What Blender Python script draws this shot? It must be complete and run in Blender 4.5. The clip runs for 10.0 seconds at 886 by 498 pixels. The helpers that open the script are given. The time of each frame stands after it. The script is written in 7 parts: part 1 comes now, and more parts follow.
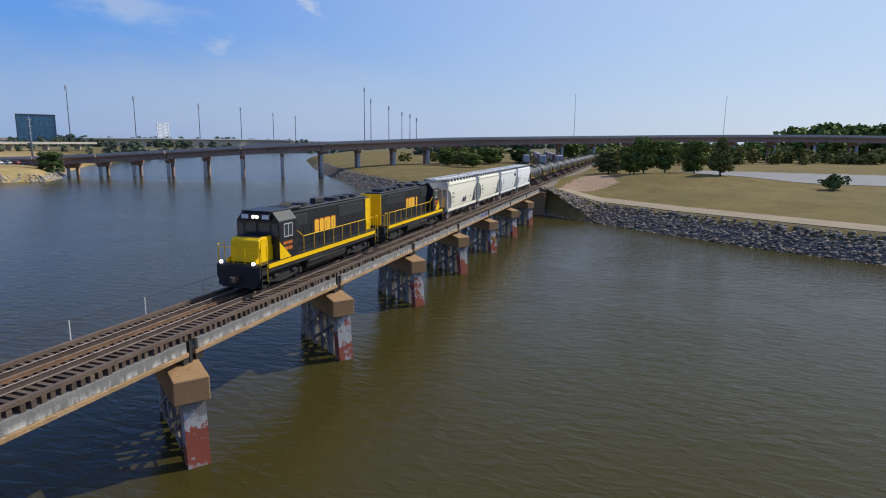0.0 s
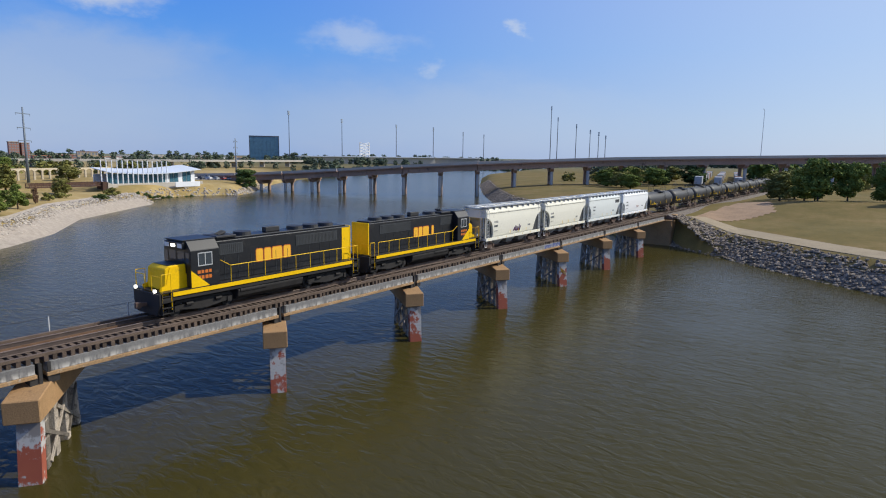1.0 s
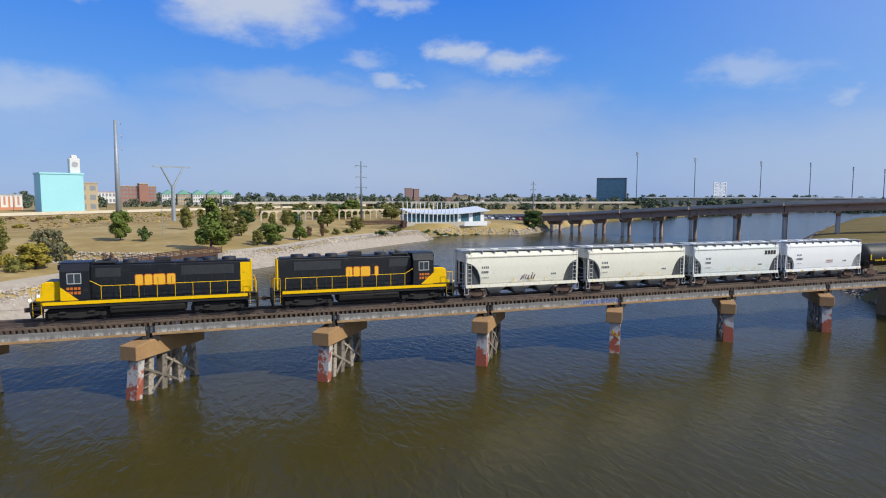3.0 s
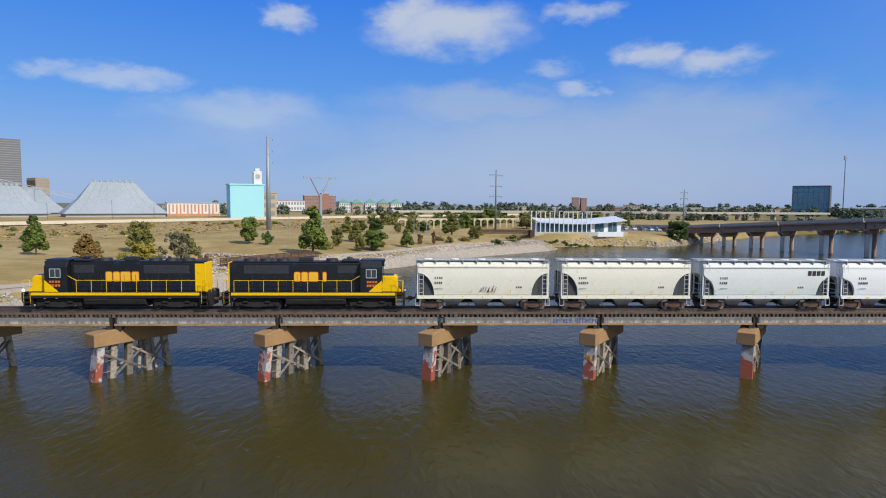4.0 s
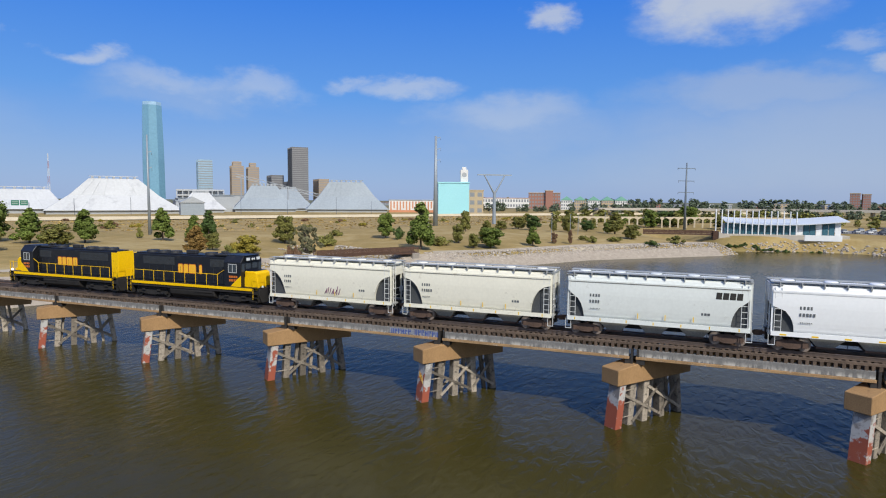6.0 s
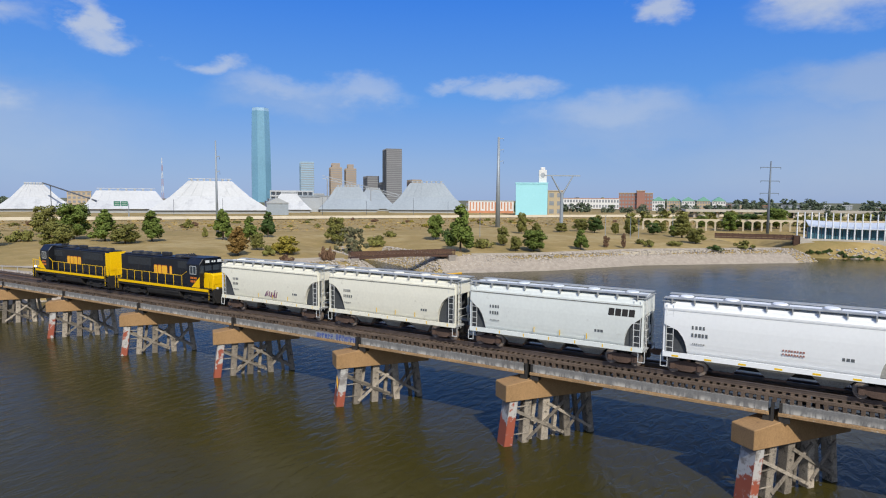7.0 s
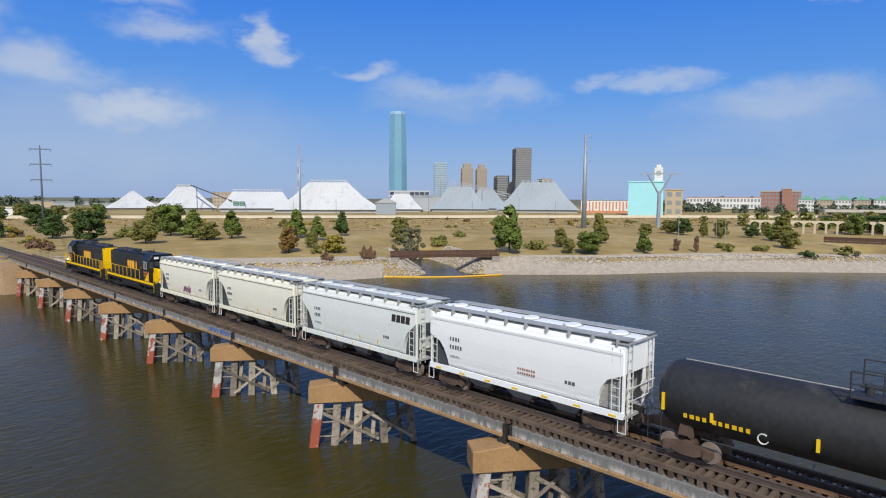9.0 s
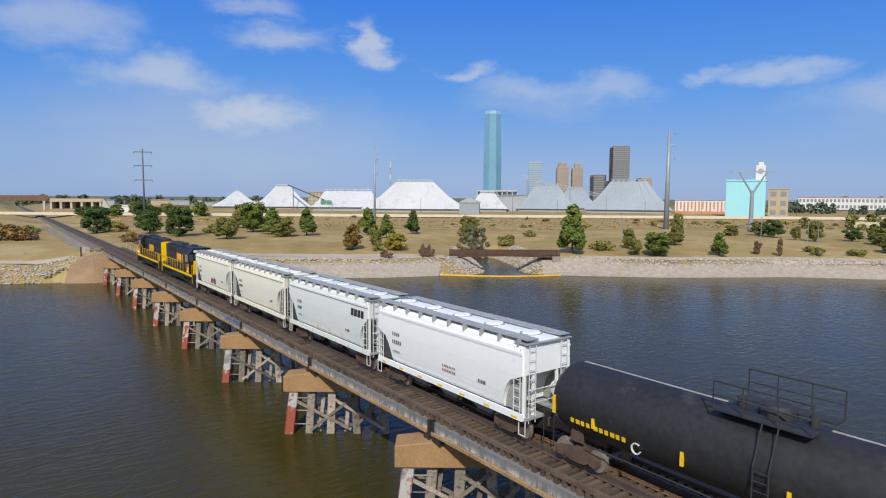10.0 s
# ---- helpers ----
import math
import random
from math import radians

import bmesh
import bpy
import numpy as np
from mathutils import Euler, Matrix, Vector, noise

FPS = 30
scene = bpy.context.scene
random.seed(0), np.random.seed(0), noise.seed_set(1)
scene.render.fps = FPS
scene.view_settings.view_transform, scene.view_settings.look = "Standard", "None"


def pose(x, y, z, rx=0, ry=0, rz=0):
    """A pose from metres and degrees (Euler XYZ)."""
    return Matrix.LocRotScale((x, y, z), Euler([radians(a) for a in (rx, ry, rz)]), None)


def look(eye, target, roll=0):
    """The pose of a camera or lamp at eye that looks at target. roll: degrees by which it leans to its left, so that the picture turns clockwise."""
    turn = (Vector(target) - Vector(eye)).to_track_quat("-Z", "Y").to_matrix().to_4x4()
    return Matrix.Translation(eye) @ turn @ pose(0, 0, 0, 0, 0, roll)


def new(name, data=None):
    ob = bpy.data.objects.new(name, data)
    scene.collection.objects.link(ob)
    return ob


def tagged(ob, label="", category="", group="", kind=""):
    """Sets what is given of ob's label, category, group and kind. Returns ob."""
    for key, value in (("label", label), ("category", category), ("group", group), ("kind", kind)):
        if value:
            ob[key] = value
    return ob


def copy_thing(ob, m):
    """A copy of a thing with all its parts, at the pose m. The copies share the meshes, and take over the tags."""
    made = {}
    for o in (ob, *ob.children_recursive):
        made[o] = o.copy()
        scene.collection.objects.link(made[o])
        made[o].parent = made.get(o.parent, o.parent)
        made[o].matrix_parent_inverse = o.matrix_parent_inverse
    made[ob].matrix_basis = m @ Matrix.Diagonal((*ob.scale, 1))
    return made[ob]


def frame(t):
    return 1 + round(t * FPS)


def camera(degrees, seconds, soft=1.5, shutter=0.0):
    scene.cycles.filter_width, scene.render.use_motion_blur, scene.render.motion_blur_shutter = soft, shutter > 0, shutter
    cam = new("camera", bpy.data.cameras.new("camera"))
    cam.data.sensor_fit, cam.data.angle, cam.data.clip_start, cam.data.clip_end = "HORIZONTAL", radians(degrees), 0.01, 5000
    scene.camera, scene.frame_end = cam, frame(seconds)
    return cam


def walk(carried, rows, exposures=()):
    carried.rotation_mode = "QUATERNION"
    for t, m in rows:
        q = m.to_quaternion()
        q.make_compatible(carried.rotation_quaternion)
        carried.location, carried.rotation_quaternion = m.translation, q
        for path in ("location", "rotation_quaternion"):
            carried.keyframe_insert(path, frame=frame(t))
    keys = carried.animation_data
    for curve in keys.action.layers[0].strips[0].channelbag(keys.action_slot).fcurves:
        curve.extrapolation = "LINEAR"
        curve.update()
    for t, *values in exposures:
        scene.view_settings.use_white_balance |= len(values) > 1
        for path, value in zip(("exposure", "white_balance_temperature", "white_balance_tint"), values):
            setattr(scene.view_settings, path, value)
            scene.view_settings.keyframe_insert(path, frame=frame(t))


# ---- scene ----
cam = camera(72.3, 10.0, soft=1.1)
PATH = [
    (0, (-85.419, -24.167, 16.494), (-43.235, -10.587, 8.677), 0.67),
    (0.5, (-78.937, -29.964, 16.972), (-38.488, -11.595, 9.798), 1.45),
    (1, (-73.356, -39.062, 17.635), (-37.431, -12.812, 10.901), 0.78),
    (1.5, (-66.123, -46.226, 17.689), (-37.480, -12.069, 11.532), 0.31),
    (2, (-56.834, -52.086, 17.639), (-32.752, -14.466, 12.181), 0.23),
    (3.5, (-25.910, -62.994, 17.720), (-17.210, -18.976, 14.305), 0.27),
    (4, (-13.601, -63.438, 17.617), (-11.746, -18.597, 14.322), 0.37),
    (4.5, (-2.298, -61.090, 17.350), (-5.874, -16.361, 13.952), 0.33),
    (5, (7.949, -58.321, 17.187), (-0.707, -14.295, 13.749), 0.36),
    (5.5, (16.790, -55.169, 17.372), (3.959, -12.182, 13.837), 0.39),
    (7, (39.184, -44.132, 18.447), (16.059, -5.703, 14.778), 0.40),
    (7.5, (45.013, -40.669, 18.728), (19.239, -3.968, 15.021), 0.46),
    (8, (50.106, -36.788, 18.840), (22.238, -1.653, 15.106), 0.45),
    (8.5, (54.702, -32.604, 18.848), (25.096, 1.076, 15.094), 0.29),
    (9, (58.686, -28.724, 18.857), (27.351, 3.351, 15.081), 0.26),
    (9.5, (62.076, -25.091, 18.788), (28.567, 4.706, 15.009), 0.31),
    (10, (65.190, -21.608, 18.697), (29.138, 5.049, 14.864), 0.36),
]
walk(cam, [(t, look(eye, target, roll)) for t, eye, target, roll in PATH], exposures=((0.0, 0.0), (1.0, 0.06), (2.0, 0.12), (3.6, 0.02), (10.0, -0.05)))

# ---- light ----
SUN_EL, SUN_AZ = radians(40), radians(134)
world = bpy.data.worlds.new("sky")
scene.world = world
world.use_nodes = True
wn, wl = world.node_tree.nodes, world.node_tree.links
wn.clear()
w_out, w_bg = wn.new("ShaderNodeOutputWorld"), wn.new("ShaderNodeBackground")
w_sky = wn.new("ShaderNodeTexSky")
w_sky.sky_type, w_sky.sun_disc = "NISHITA", False
w_sky.sun_elevation, w_sky.sun_rotation = SUN_EL, SUN_AZ
w_sky.air_density, w_sky.dust_density, w_sky.ozone_density = 1.0, 0.4, 3.0
w_bg.inputs["Strength"].default_value = 0.1
w_co, w_sep = wn.new("ShaderNodeTexCoord"), wn.new("ShaderNodeSeparateXYZ")
wl.new(w_co.outputs["Generated"], w_sep.inputs["Vector"])
w_grad = wn.new("ShaderNodeValToRGB")
w_grad.color_ramp.elements[0].position, w_grad.color_ramp.elements[0].color = 0.0, (0.27, 0.43, 0.79, 1)
w_grad.color_ramp.elements[1].position, w_grad.color_ramp.elements[1].color = 0.75, (0.015, 0.10, 0.55, 1)
for pos, col in ((0.06, (0.235, 0.41, 0.80)), (0.16, (0.092, 0.335, 0.90)), (0.32, (0.014, 0.215, 0.92))):
    w_grad.color_ramp.elements.new(pos).color = (*col, 1)
wl.new(w_sep.outputs["Z"], w_grad.inputs["Fac"])


def math_node(op, a, b=None):
    q = wn.new("ShaderNodeMath")
    q.operation = op
    for k, v in enumerate((a, b)):
        if isinstance(v, (int, float)):
            q.inputs[k].default_value = v
        elif v is not None:
            wl.new(v, q.inputs[k])
    return q.outputs[0]


def vector_node(op, a, b=None):
    q = wn.new("ShaderNodeVectorMath")
    q.operation = op
    for k, v in enumerate((a, b)):
        if isinstance(v, tuple):
            q.inputs[k].default_value = v
        elif v is not None:
            wl.new(v, q.inputs[k])
    return q.outputs["Value" if op == "LENGTH" else "Vector"]


def sky_noise(scale, detail, stretch=1.0, rough=0.55):
    mp, ns = wn.new("ShaderNodeMapping"), wn.new("ShaderNodeTexNoise")
    mp.inputs["Scale"].default_value = (1, 1, stretch)
    ns.inputs["Scale"].default_value, ns.inputs["Detail"].default_value, ns.inputs["Roughness"].default_value = scale, detail, rough
    wl.new(w_co.outputs["Generated"], mp.inputs["Vector"])
    wl.new(mp.outputs["Vector"], ns.inputs["Vector"])
    return ns


def ramp(value, lo, hi):
    q = wn.new("ShaderNodeMapRange")
    q.interpolation_type = "SMOOTHSTEP"
    q.inputs["From Min"].default_value, q.inputs["From Max"].default_value = lo, hi
    wl.new(value, q.inputs["Value"])
    return q.outputs["Result"]


def over(base, mask, color, amount):
    mx = wn.new("ShaderNodeMix")
    mx.data_type = "RGBA"
    wl.new(math_node("MULTIPLY", mask, amount), mx.inputs["Factor"])
    wl.new(base, mx.inputs["A"])
    mx.inputs["B"].default_value = (*color, 1)
    return mx.outputs["Result"]


# every direction as degrees west of north and degrees above the horizon, ruffled so that cloud edges fray
w_west = math_node("MULTIPLY", math_node("ARCTAN2", math_node("MULTIPLY", w_sep.outputs["X"], -1.0), w_sep.outputs["Y"]), 57.3)
w_up = math_node("MULTIPLY", math_node("ARCSINE", w_sep.outputs["Z"]), 57.3)
w_dir = wn.new("ShaderNodeCombineXYZ")
wl.new(w_west, w_dir.inputs["X"])
wl.new(w_up, w_dir.inputs["Y"])
w_fray = vector_node("MULTIPLY", vector_node("SUBTRACT", sky_noise(9.0, 8, 2.0, 0.6).outputs["Color"], (0.5, 0.5, 0.5)), (11.0, 5.0, 0.0))
w_at = vector_node("ADD", w_dir.outputs["Vector"], w_fray)


def clouds(rows, soft):
    """One mask out of soft oval clouds: degrees west, degrees up, half width, half height, density."""
    mask = None
    for west, up, wide, high, dense in rows:
        d = vector_node("LENGTH", vector_node("MULTIPLY", vector_node("SUBTRACT", w_at, (west, up, 0.0)), (1 / wide, 1 / high, 0.0)))
        m = math_node("MULTIPLY", ramp(d, 1.25, soft), dense)
        mask = m if mask is None else math_node("MAXIMUM", mask, m)
    return mask


VEILS = ((-15, 4.5, 26, 6.5, 0.9), (-52, 3.5, 22, 4.5, 0.6), (74, 5.5, 17, 5.0, 0.7), (14, 6.5, 11, 3.0, 0.5), (45, 8.8, 8, 1.8, 0.5), (-6, 9.0, 12, 2.2, 0.85), (-24, 7.5, 12, 3.2, 0.8))
CUMULUS = (
    (-3, 15.7, 7.2, 2.2, 1.0), (0.5, 16.6, 3.5, 1.9, 1.0), (12, 16.1, 2.3, 1.1, 0.85), (-14, 16.8, 3.4, 1.0, 0.7),
    (-21, 12.9, 2.6, 1.3, 0.85), (-26, 12.1, 5.0, 1.1, 0.85), (-15.3, 10.9, 2.0, 0.8, 0.65), (-12.5, 12.6, 2.4, 1.0, 0.5),
    (25, 10.1, 4.0, 1.1, 0.65), (29.5, 10.3, 2.6, 0.8, 0.5), (38.5, 9.8, 4.2, 1.3, 0.5), (59.8, 13.8, 1.9, 2.0, 0.9),
    (58.6, 12.7, 2.6, 1.0, 0.8), (67.8, 13.9, 5.2, 1.4, 0.65), (51.6, 11.2, 2.6, 0.9, 0.7), (70, 7.3, 5.2, 1.5, 0.85),
    (78, 10.0, 6.2, 1.9, 0.75), (85, 13.4, 6.5, 2.4, 0.6), (71, 16.2, 5.0, 1.0, 0.5), (-45.6, 10.2, 4.8, 1.3, 0.5),
    (-52, 8.5, 1.5, 0.9, 0.4), (-61, 11.1, 1.1, 0.8, 0.6), (46, 10.0, 6.0, 1.2, 0.4), (16, 8.0, 8.5, 1.7, 0.4),
)
w_col = over(w_grad.outputs["Color"], clouds(VEILS, 0.25), (0.40, 0.51, 0.77), 0.9)
w_col = over(w_col, clouds(CUMULUS, 0.2), (0.66, 0.71, 0.82), 0.92)
# looser clouds over the rest of the sky
w_rest = math_node("MULTIPLY", ramp(sky_noise(3.6, 6, 1.6).outputs["Fac"], 0.55, 0.68), ramp(w_sep.outputs["Z"], 0.33, 0.45))
w_col = over(w_col, w_rest, (0.58, 0.66, 0.84), 0.85)
# the sky pales towards the sun
w_dot, w_mr = wn.new("ShaderNodeVectorMath"), wn.new("ShaderNodeMapRange")
w_dot.operation = "DOT_PRODUCT"
w_dot.inputs[1].default_value = (math.sin(SUN_AZ) * math.cos(SUN_EL), math.cos(SUN_AZ) * math.cos(SUN_EL), math.sin(SUN_EL))
wl.new(w_co.outputs["Generated"], w_dot.inputs[0])
wl.new(w_dot.outputs["Value"], w_mr.inputs["Value"])
w_mr.inputs["From Min"].default_value, w_mr.inputs["From Max"].default_value = -0.1, 1.0
w_mr.interpolation_type = "SMOOTHSTEP"
w_col = over(w_col, w_mr.outputs["Result"], (0.80, 0.90, 1.0), 0.7)
w_day, w_sum = wn.new("ShaderNodeBackground"), wn.new("ShaderNodeMixShader")
w_day.inputs["Strength"].default_value, w_sum.inputs["Fac"].default_value = 0.92, 0.8
wl.new(w_col, w_day.inputs["Color"])
wl.new(w_sky.outputs["Color"], w_bg.inputs["Color"])
wl.new(w_bg.outputs["Background"], w_sum.inputs[1])
wl.new(w_day.outputs["Background"], w_sum.inputs[2])
wl.new(w_sum.outputs["Shader"], w_out.inputs["Surface"])
sun = new("sun", bpy.data.lights.new("sun", "SUN"))
sun.data.energy, sun.data.angle, sun.data.color = 3.9, radians(0.6), (1.0, 0.95, 0.84)
sun.matrix_world = look((0, 0, 100), (-math.sin(SUN_AZ) * math.cos(SUN_EL), -math.cos(SUN_AZ) * math.cos(SUN_EL), 100 - math.sin(SUN_EL)))


# ---- materials ----
def mat(name, color, rough=0.7, metal=0.0, vary=0.25, scale=1.0, bump=0.0, second=None, spot=0.0, spec=0.5, rand=0.0):
    """A noisy surface: base colour varied at two scales, optional second colour in stains, fine relief."""
    m = bpy.data.materials.new(name)
    m.use_nodes = True
    n, l = m.node_tree.nodes, m.node_tree.links
    b = n["Principled BSDF"]
    b.inputs["Roughness"].default_value, b.inputs["Metallic"].default_value = rough, metal
    b.inputs["Specular IOR Level"].default_value = spec
    co = n.new("ShaderNodeTexCoord")
    big, fine = n.new("ShaderNodeTexNoise"), n.new("ShaderNodeTexNoise")
    big.inputs["Scale"].default_value, big.inputs["Detail"].default_value = 0.6 * scale, 5
    fine.inputs["Scale"].default_value, fine.inputs["Detail"].default_value = 9 * scale, 4
    for t in (big, fine):
        l.new(co.outputs["Object"], t.inputs["Vector"])
    mix = n.new("ShaderNodeMath")
    mix.operation = "MULTIPLY_ADD"
    mix.inputs[1].default_value = 0.55
    l.new(fine.outputs["Fac"], mix.inputs[0])
    half = n.new("ShaderNodeMath")
    half.operation = "MULTIPLY"
    half.inputs[1].default_value = 0.45
    l.new(big.outputs["Fac"], half.inputs[0])
    l.new(half.outputs[0], mix.inputs[2])
    ramp = n.new("ShaderNodeValToRGB")
    lo = [max(0.0, c * (1 - vary)) for c in color]
    hi = [min(0.95, c * (1 + vary)) for c in color]
    ramp.color_ramp.elements[0].position, ramp.color_ramp.elements[1].position = 0.33, 0.67
    ramp.color_ramp.elements[0].color, ramp.color_ramp.elements[1].color = (*lo, 1), (*hi, 1)
    l.new(mix.outputs[0], ramp.inputs["Fac"])
    out = ramp.outputs["Color"]
    if second:
        st = n.new("ShaderNodeTexNoise")
        st.inputs["Scale"].default_value, st.inputs["Detail"].default_value, st.inputs["Roughness"].default_value = 1.7 * scale, 6, 0.65
        l.new(co.outputs["Object"], st.inputs["Vector"])
        sr = n.new("ShaderNodeValToRGB")
        sr.color_ramp.elements[0].position, sr.color_ramp.elements[1].position = 0.62 - spot * 0.3, 0.74 - spot * 0.3
        l.new(st.outputs["Fac"], sr.inputs["Fac"])
        mx = n.new("ShaderNodeMix")
        mx.data_type = "RGBA"
        mx.inputs["B"].default_value = (*second, 1)
        l.new(sr.outputs["Color"], mx.inputs["Factor"])
        l.new(out, mx.inputs["A"])
        out = mx.outputs["Result"]
    if rand:
        oi, ge = n.new("ShaderNodeObjectInfo"), n.new("ShaderNodeNewGeometry")
        ad = n.new("ShaderNodeMath")
        ad.operation = "ADD"
        l.new(oi.outputs["Random"], ad.inputs[0])
        l.new(ge.outputs["Random Per Island"], ad.inputs[1])
        fr = n.new("ShaderNodeMath")
        fr.operation = "FRACT"
        l.new(ad.outputs[0], fr.inputs[0])
        ma = n.new("ShaderNodeMapRange")
        ma.inputs["To Min"].default_value, ma.inputs["To Max"].default_value = 1 - rand, 1 + rand
        l.new(fr.outputs[0], ma.inputs["Value"])
        hs = n.new("ShaderNodeHueSaturation")
        l.new(ma.outputs["Result"], hs.inputs["Value"])
        l.new(out, hs.inputs["Color"])
        out = hs.outputs["Color"]
    l.new(out, b.inputs["Base Color"])
    if bump:
        bp = n.new("ShaderNodeBump")
        bp.inputs["Strength"].default_value, bp.inputs["Distance"].default_value = min(1.0, bump), 0.05
        l.new(fine.outputs["Fac"], bp.inputs["Height"])
        l.new(bp.outputs["Normal"], b.inputs["Normal"])
    return m


# ---- building helpers ----
def mesh_from(bm, name, material, smooth=False):
    me = bpy.data.meshes.new(name)
    bm.to_mesh(me)
    bm.free()
    for m in material if isinstance(material, (list, tuple)) else [material]:
        me.materials.append(m)
    if smooth:
        for p in me.polygons:
            p.use_smooth = True
    return me


def thing(name, label, category, at=(0, 0, 0), group="", kind="", rz=0.0):
    ob = new(name)
    ob.empty_display_size = 0.5
    ob.matrix_basis = pose(*at, 0, 0, rz)
    return tagged(ob, label, category, group, kind)


def part(name, bm, material, parent=None, label="", smooth=False):
    ob = new(name, mesh_from(bm, name, material, smooth))
    ob.parent = parent
    return tagged(ob, label) if label else ob


def shared(name, me, parent, m):
    ob = new(name, me)
    ob.parent = parent
    ob.matrix_basis = m
    return ob


def solid(name, bm, material, label, category, group="", kind="", smooth=False):
    return tagged(new(name, mesh_from(bm, name, material, smooth)), label, category, group, kind)


def box(bm, x0, x1, y0, y1, z0, z1, mi=0):
    v = [bm.verts.new(p) for p in ((x0, y0, z0), (x1, y0, z0), (x1, y1, z0), (x0, y1, z0), (x0, y0, z1), (x1, y0, z1), (x1, y1, z1), (x0, y1, z1))]
    for f in ((3, 2, 1, 0), (4, 5, 6, 7), (0, 1, 5, 4), (1, 2, 6, 5), (2, 3, 7, 6), (3, 0, 4, 7)):
        bm.faces.new([v[i] for i in f]).material_index = mi
    return v


def boxes(*dims):
    bm = bmesh.new()
    for d in dims:
        box(bm, *d)
    return bm


def bevelled(bm, w=0.03, seg=1):
    bmesh.ops.bevel(bm, geom=bm.edges[:], offset=w, segments=seg, affect="EDGES", profile=0.5)
    return bm


def tube(bm, a, b, r, r2=None, seg=8, mi=0, cap=True):
    """A round bar from a to b."""
    a, b = Vector(a), Vector(b)
    q = (b - a).to_track_quat("Z", "Y").to_matrix()
    r2 = r if r2 is None else r2
    ra, rb = [], []
    for i in range(seg):
        w = 2 * math.pi * i / seg
        o = Vector((math.cos(w), math.sin(w), 0))
        ra.append(bm.verts.new(a + q @ (o * r)))
        rb.append(bm.verts.new(b + q @ (o * r2)))
    for i in range(seg):
        j = (i + 1) % seg
        bm.faces.new((ra[i], ra[j], rb[j], rb[i])).material_index = mi
    if cap:
        bm.faces.new(ra[::-1]).material_index = mi
        bm.faces.new(rb).material_index = mi


def bar(bm, a, b, w, h, mi=0):
    """A square-cut beam from a to b, w wide and h deep."""
    a, b = Vector(a), Vector(b)
    q = (b - a).to_track_quat("X", "Z").to_matrix()
    n = (b - a).length
    vs = box(bm, 0, n, -w / 2, w / 2, -h / 2, h / 2, mi)
    for v in vs:
        v.co = a + q @ v.co


def prism(bm, outline, axis, lo, hi, mi=0):
    """An outline in the two other axes, drawn out along an axis from lo to hi."""
    def put(u, v, w):
        return {"x": (w, u, v), "y": (u, w, v), "z": (u, v, w)}[axis]
    a = [bm.verts.new(put(u, v, lo)) for u, v in outline]
    b = [bm.verts.new(put(u, v, hi)) for u, v in outline]
    n = len(a)
    for i in range(n):
        bm.faces.new((a[i], a[(i + 1) % n], b[(i + 1) % n], b[i])).material_index = mi
    bm.faces.new(a[::-1]).material_index = mi
    bm.faces.new(b).material_index = mi
    bmesh.ops.recalc_face_normals(bm, faces=bm.faces[:])


# ---- ground and water ----
WEST = [(-253.4, -330), (-141.9, -110), (-90.3, -20), (-80.7, -1), (-68.8, 29), (-55.5, 50), (-50.4, 65), (-47.7, 71), (-48.3, 75), (-58.3, 83), (-77.9, 96), (-75.4, 102), (-56, 92), (-45.6, 84.5), (-40.7, 83.5), (-35.5, 89), (-18.5, 106), (-1.7, 133), (28.7, 161), (37.8, 169), (42.9, 176), (42.2, 180), (33.1, 184), (23.2, 197), (17.4, 210), (19.9, 212), (27.4, 200), (35.7, 189), (46.6, 190), (64.8, 199), (81.5, 196), (88.7, 190), (100.3, 198), (145.6, 245), (196.4, 290), (288.5, 350), (553.6, 470), (1342.3, 760)]
EAST = [(1400, 520), (600, 330), (370, 245), (260, 176), (180, 122), (158, 106), (128, 84), (96, 55), (76, 28), (63, 8), (56, -3), (50, -10), (36, -26), (22, -44), (4, -75), (-30, -160), (-120, -330)]
RIVER = np.array(WEST + EAST, float)


def river_distance(x, y):
    """Metres from the waterline, positive on land."""
    a, b = RIVER, np.roll(RIVER, -1, 0)
    best = np.full(x.shape, 1e9)
    inside = np.zeros(x.shape, bool)
    for (ax, ay), (bx, by) in zip(a, b):
        dx, dy = bx - ax, by - ay
        k = np.clip(((x - ax) * dx + (y - ay) * dy) / (dx * dx + dy * dy), 0, 1)
        best = np.minimum(best, np.hypot(x - ax - k * dx, y - ay - k * dy))
        hit = (ay > y) != (by > y)
        inside ^= hit & (x < dx * (y - ay) / (dy if dy else 1e-9) + ax)
    return np.where(inside, -best, best)


def land_height(x, y):
    d = river_distance(x, y)
    h = np.interp(d, [-30, -6, 0, 6, 8.5, 14, 30, 60, 160, 400, 3000], [-4, -2.5, -0.3, 3.5, 3.9, 4.5, 5.6, 6.2, 7.4, 8.2, 10])
    bed = np.interp(np.abs(y), [0, 4.2, 15], [1, 1, 0]) * np.where(d > 1, 1, 0)
    knoll = 2.6 * np.exp(-((x - 98) / 20) ** 2 - ((y + 34) / 26) ** 2) * np.clip((d - 12) / 14, 0, 1)
    return np.where(bed > 0, h * (1 - bed) + 5.75 * bed, h) + knoll + 1.5 * np.exp(-((x - 59.8) / 28) ** 2 - ((y - 204) / 9) ** 2) * np.clip(d / 5, 0, 1)


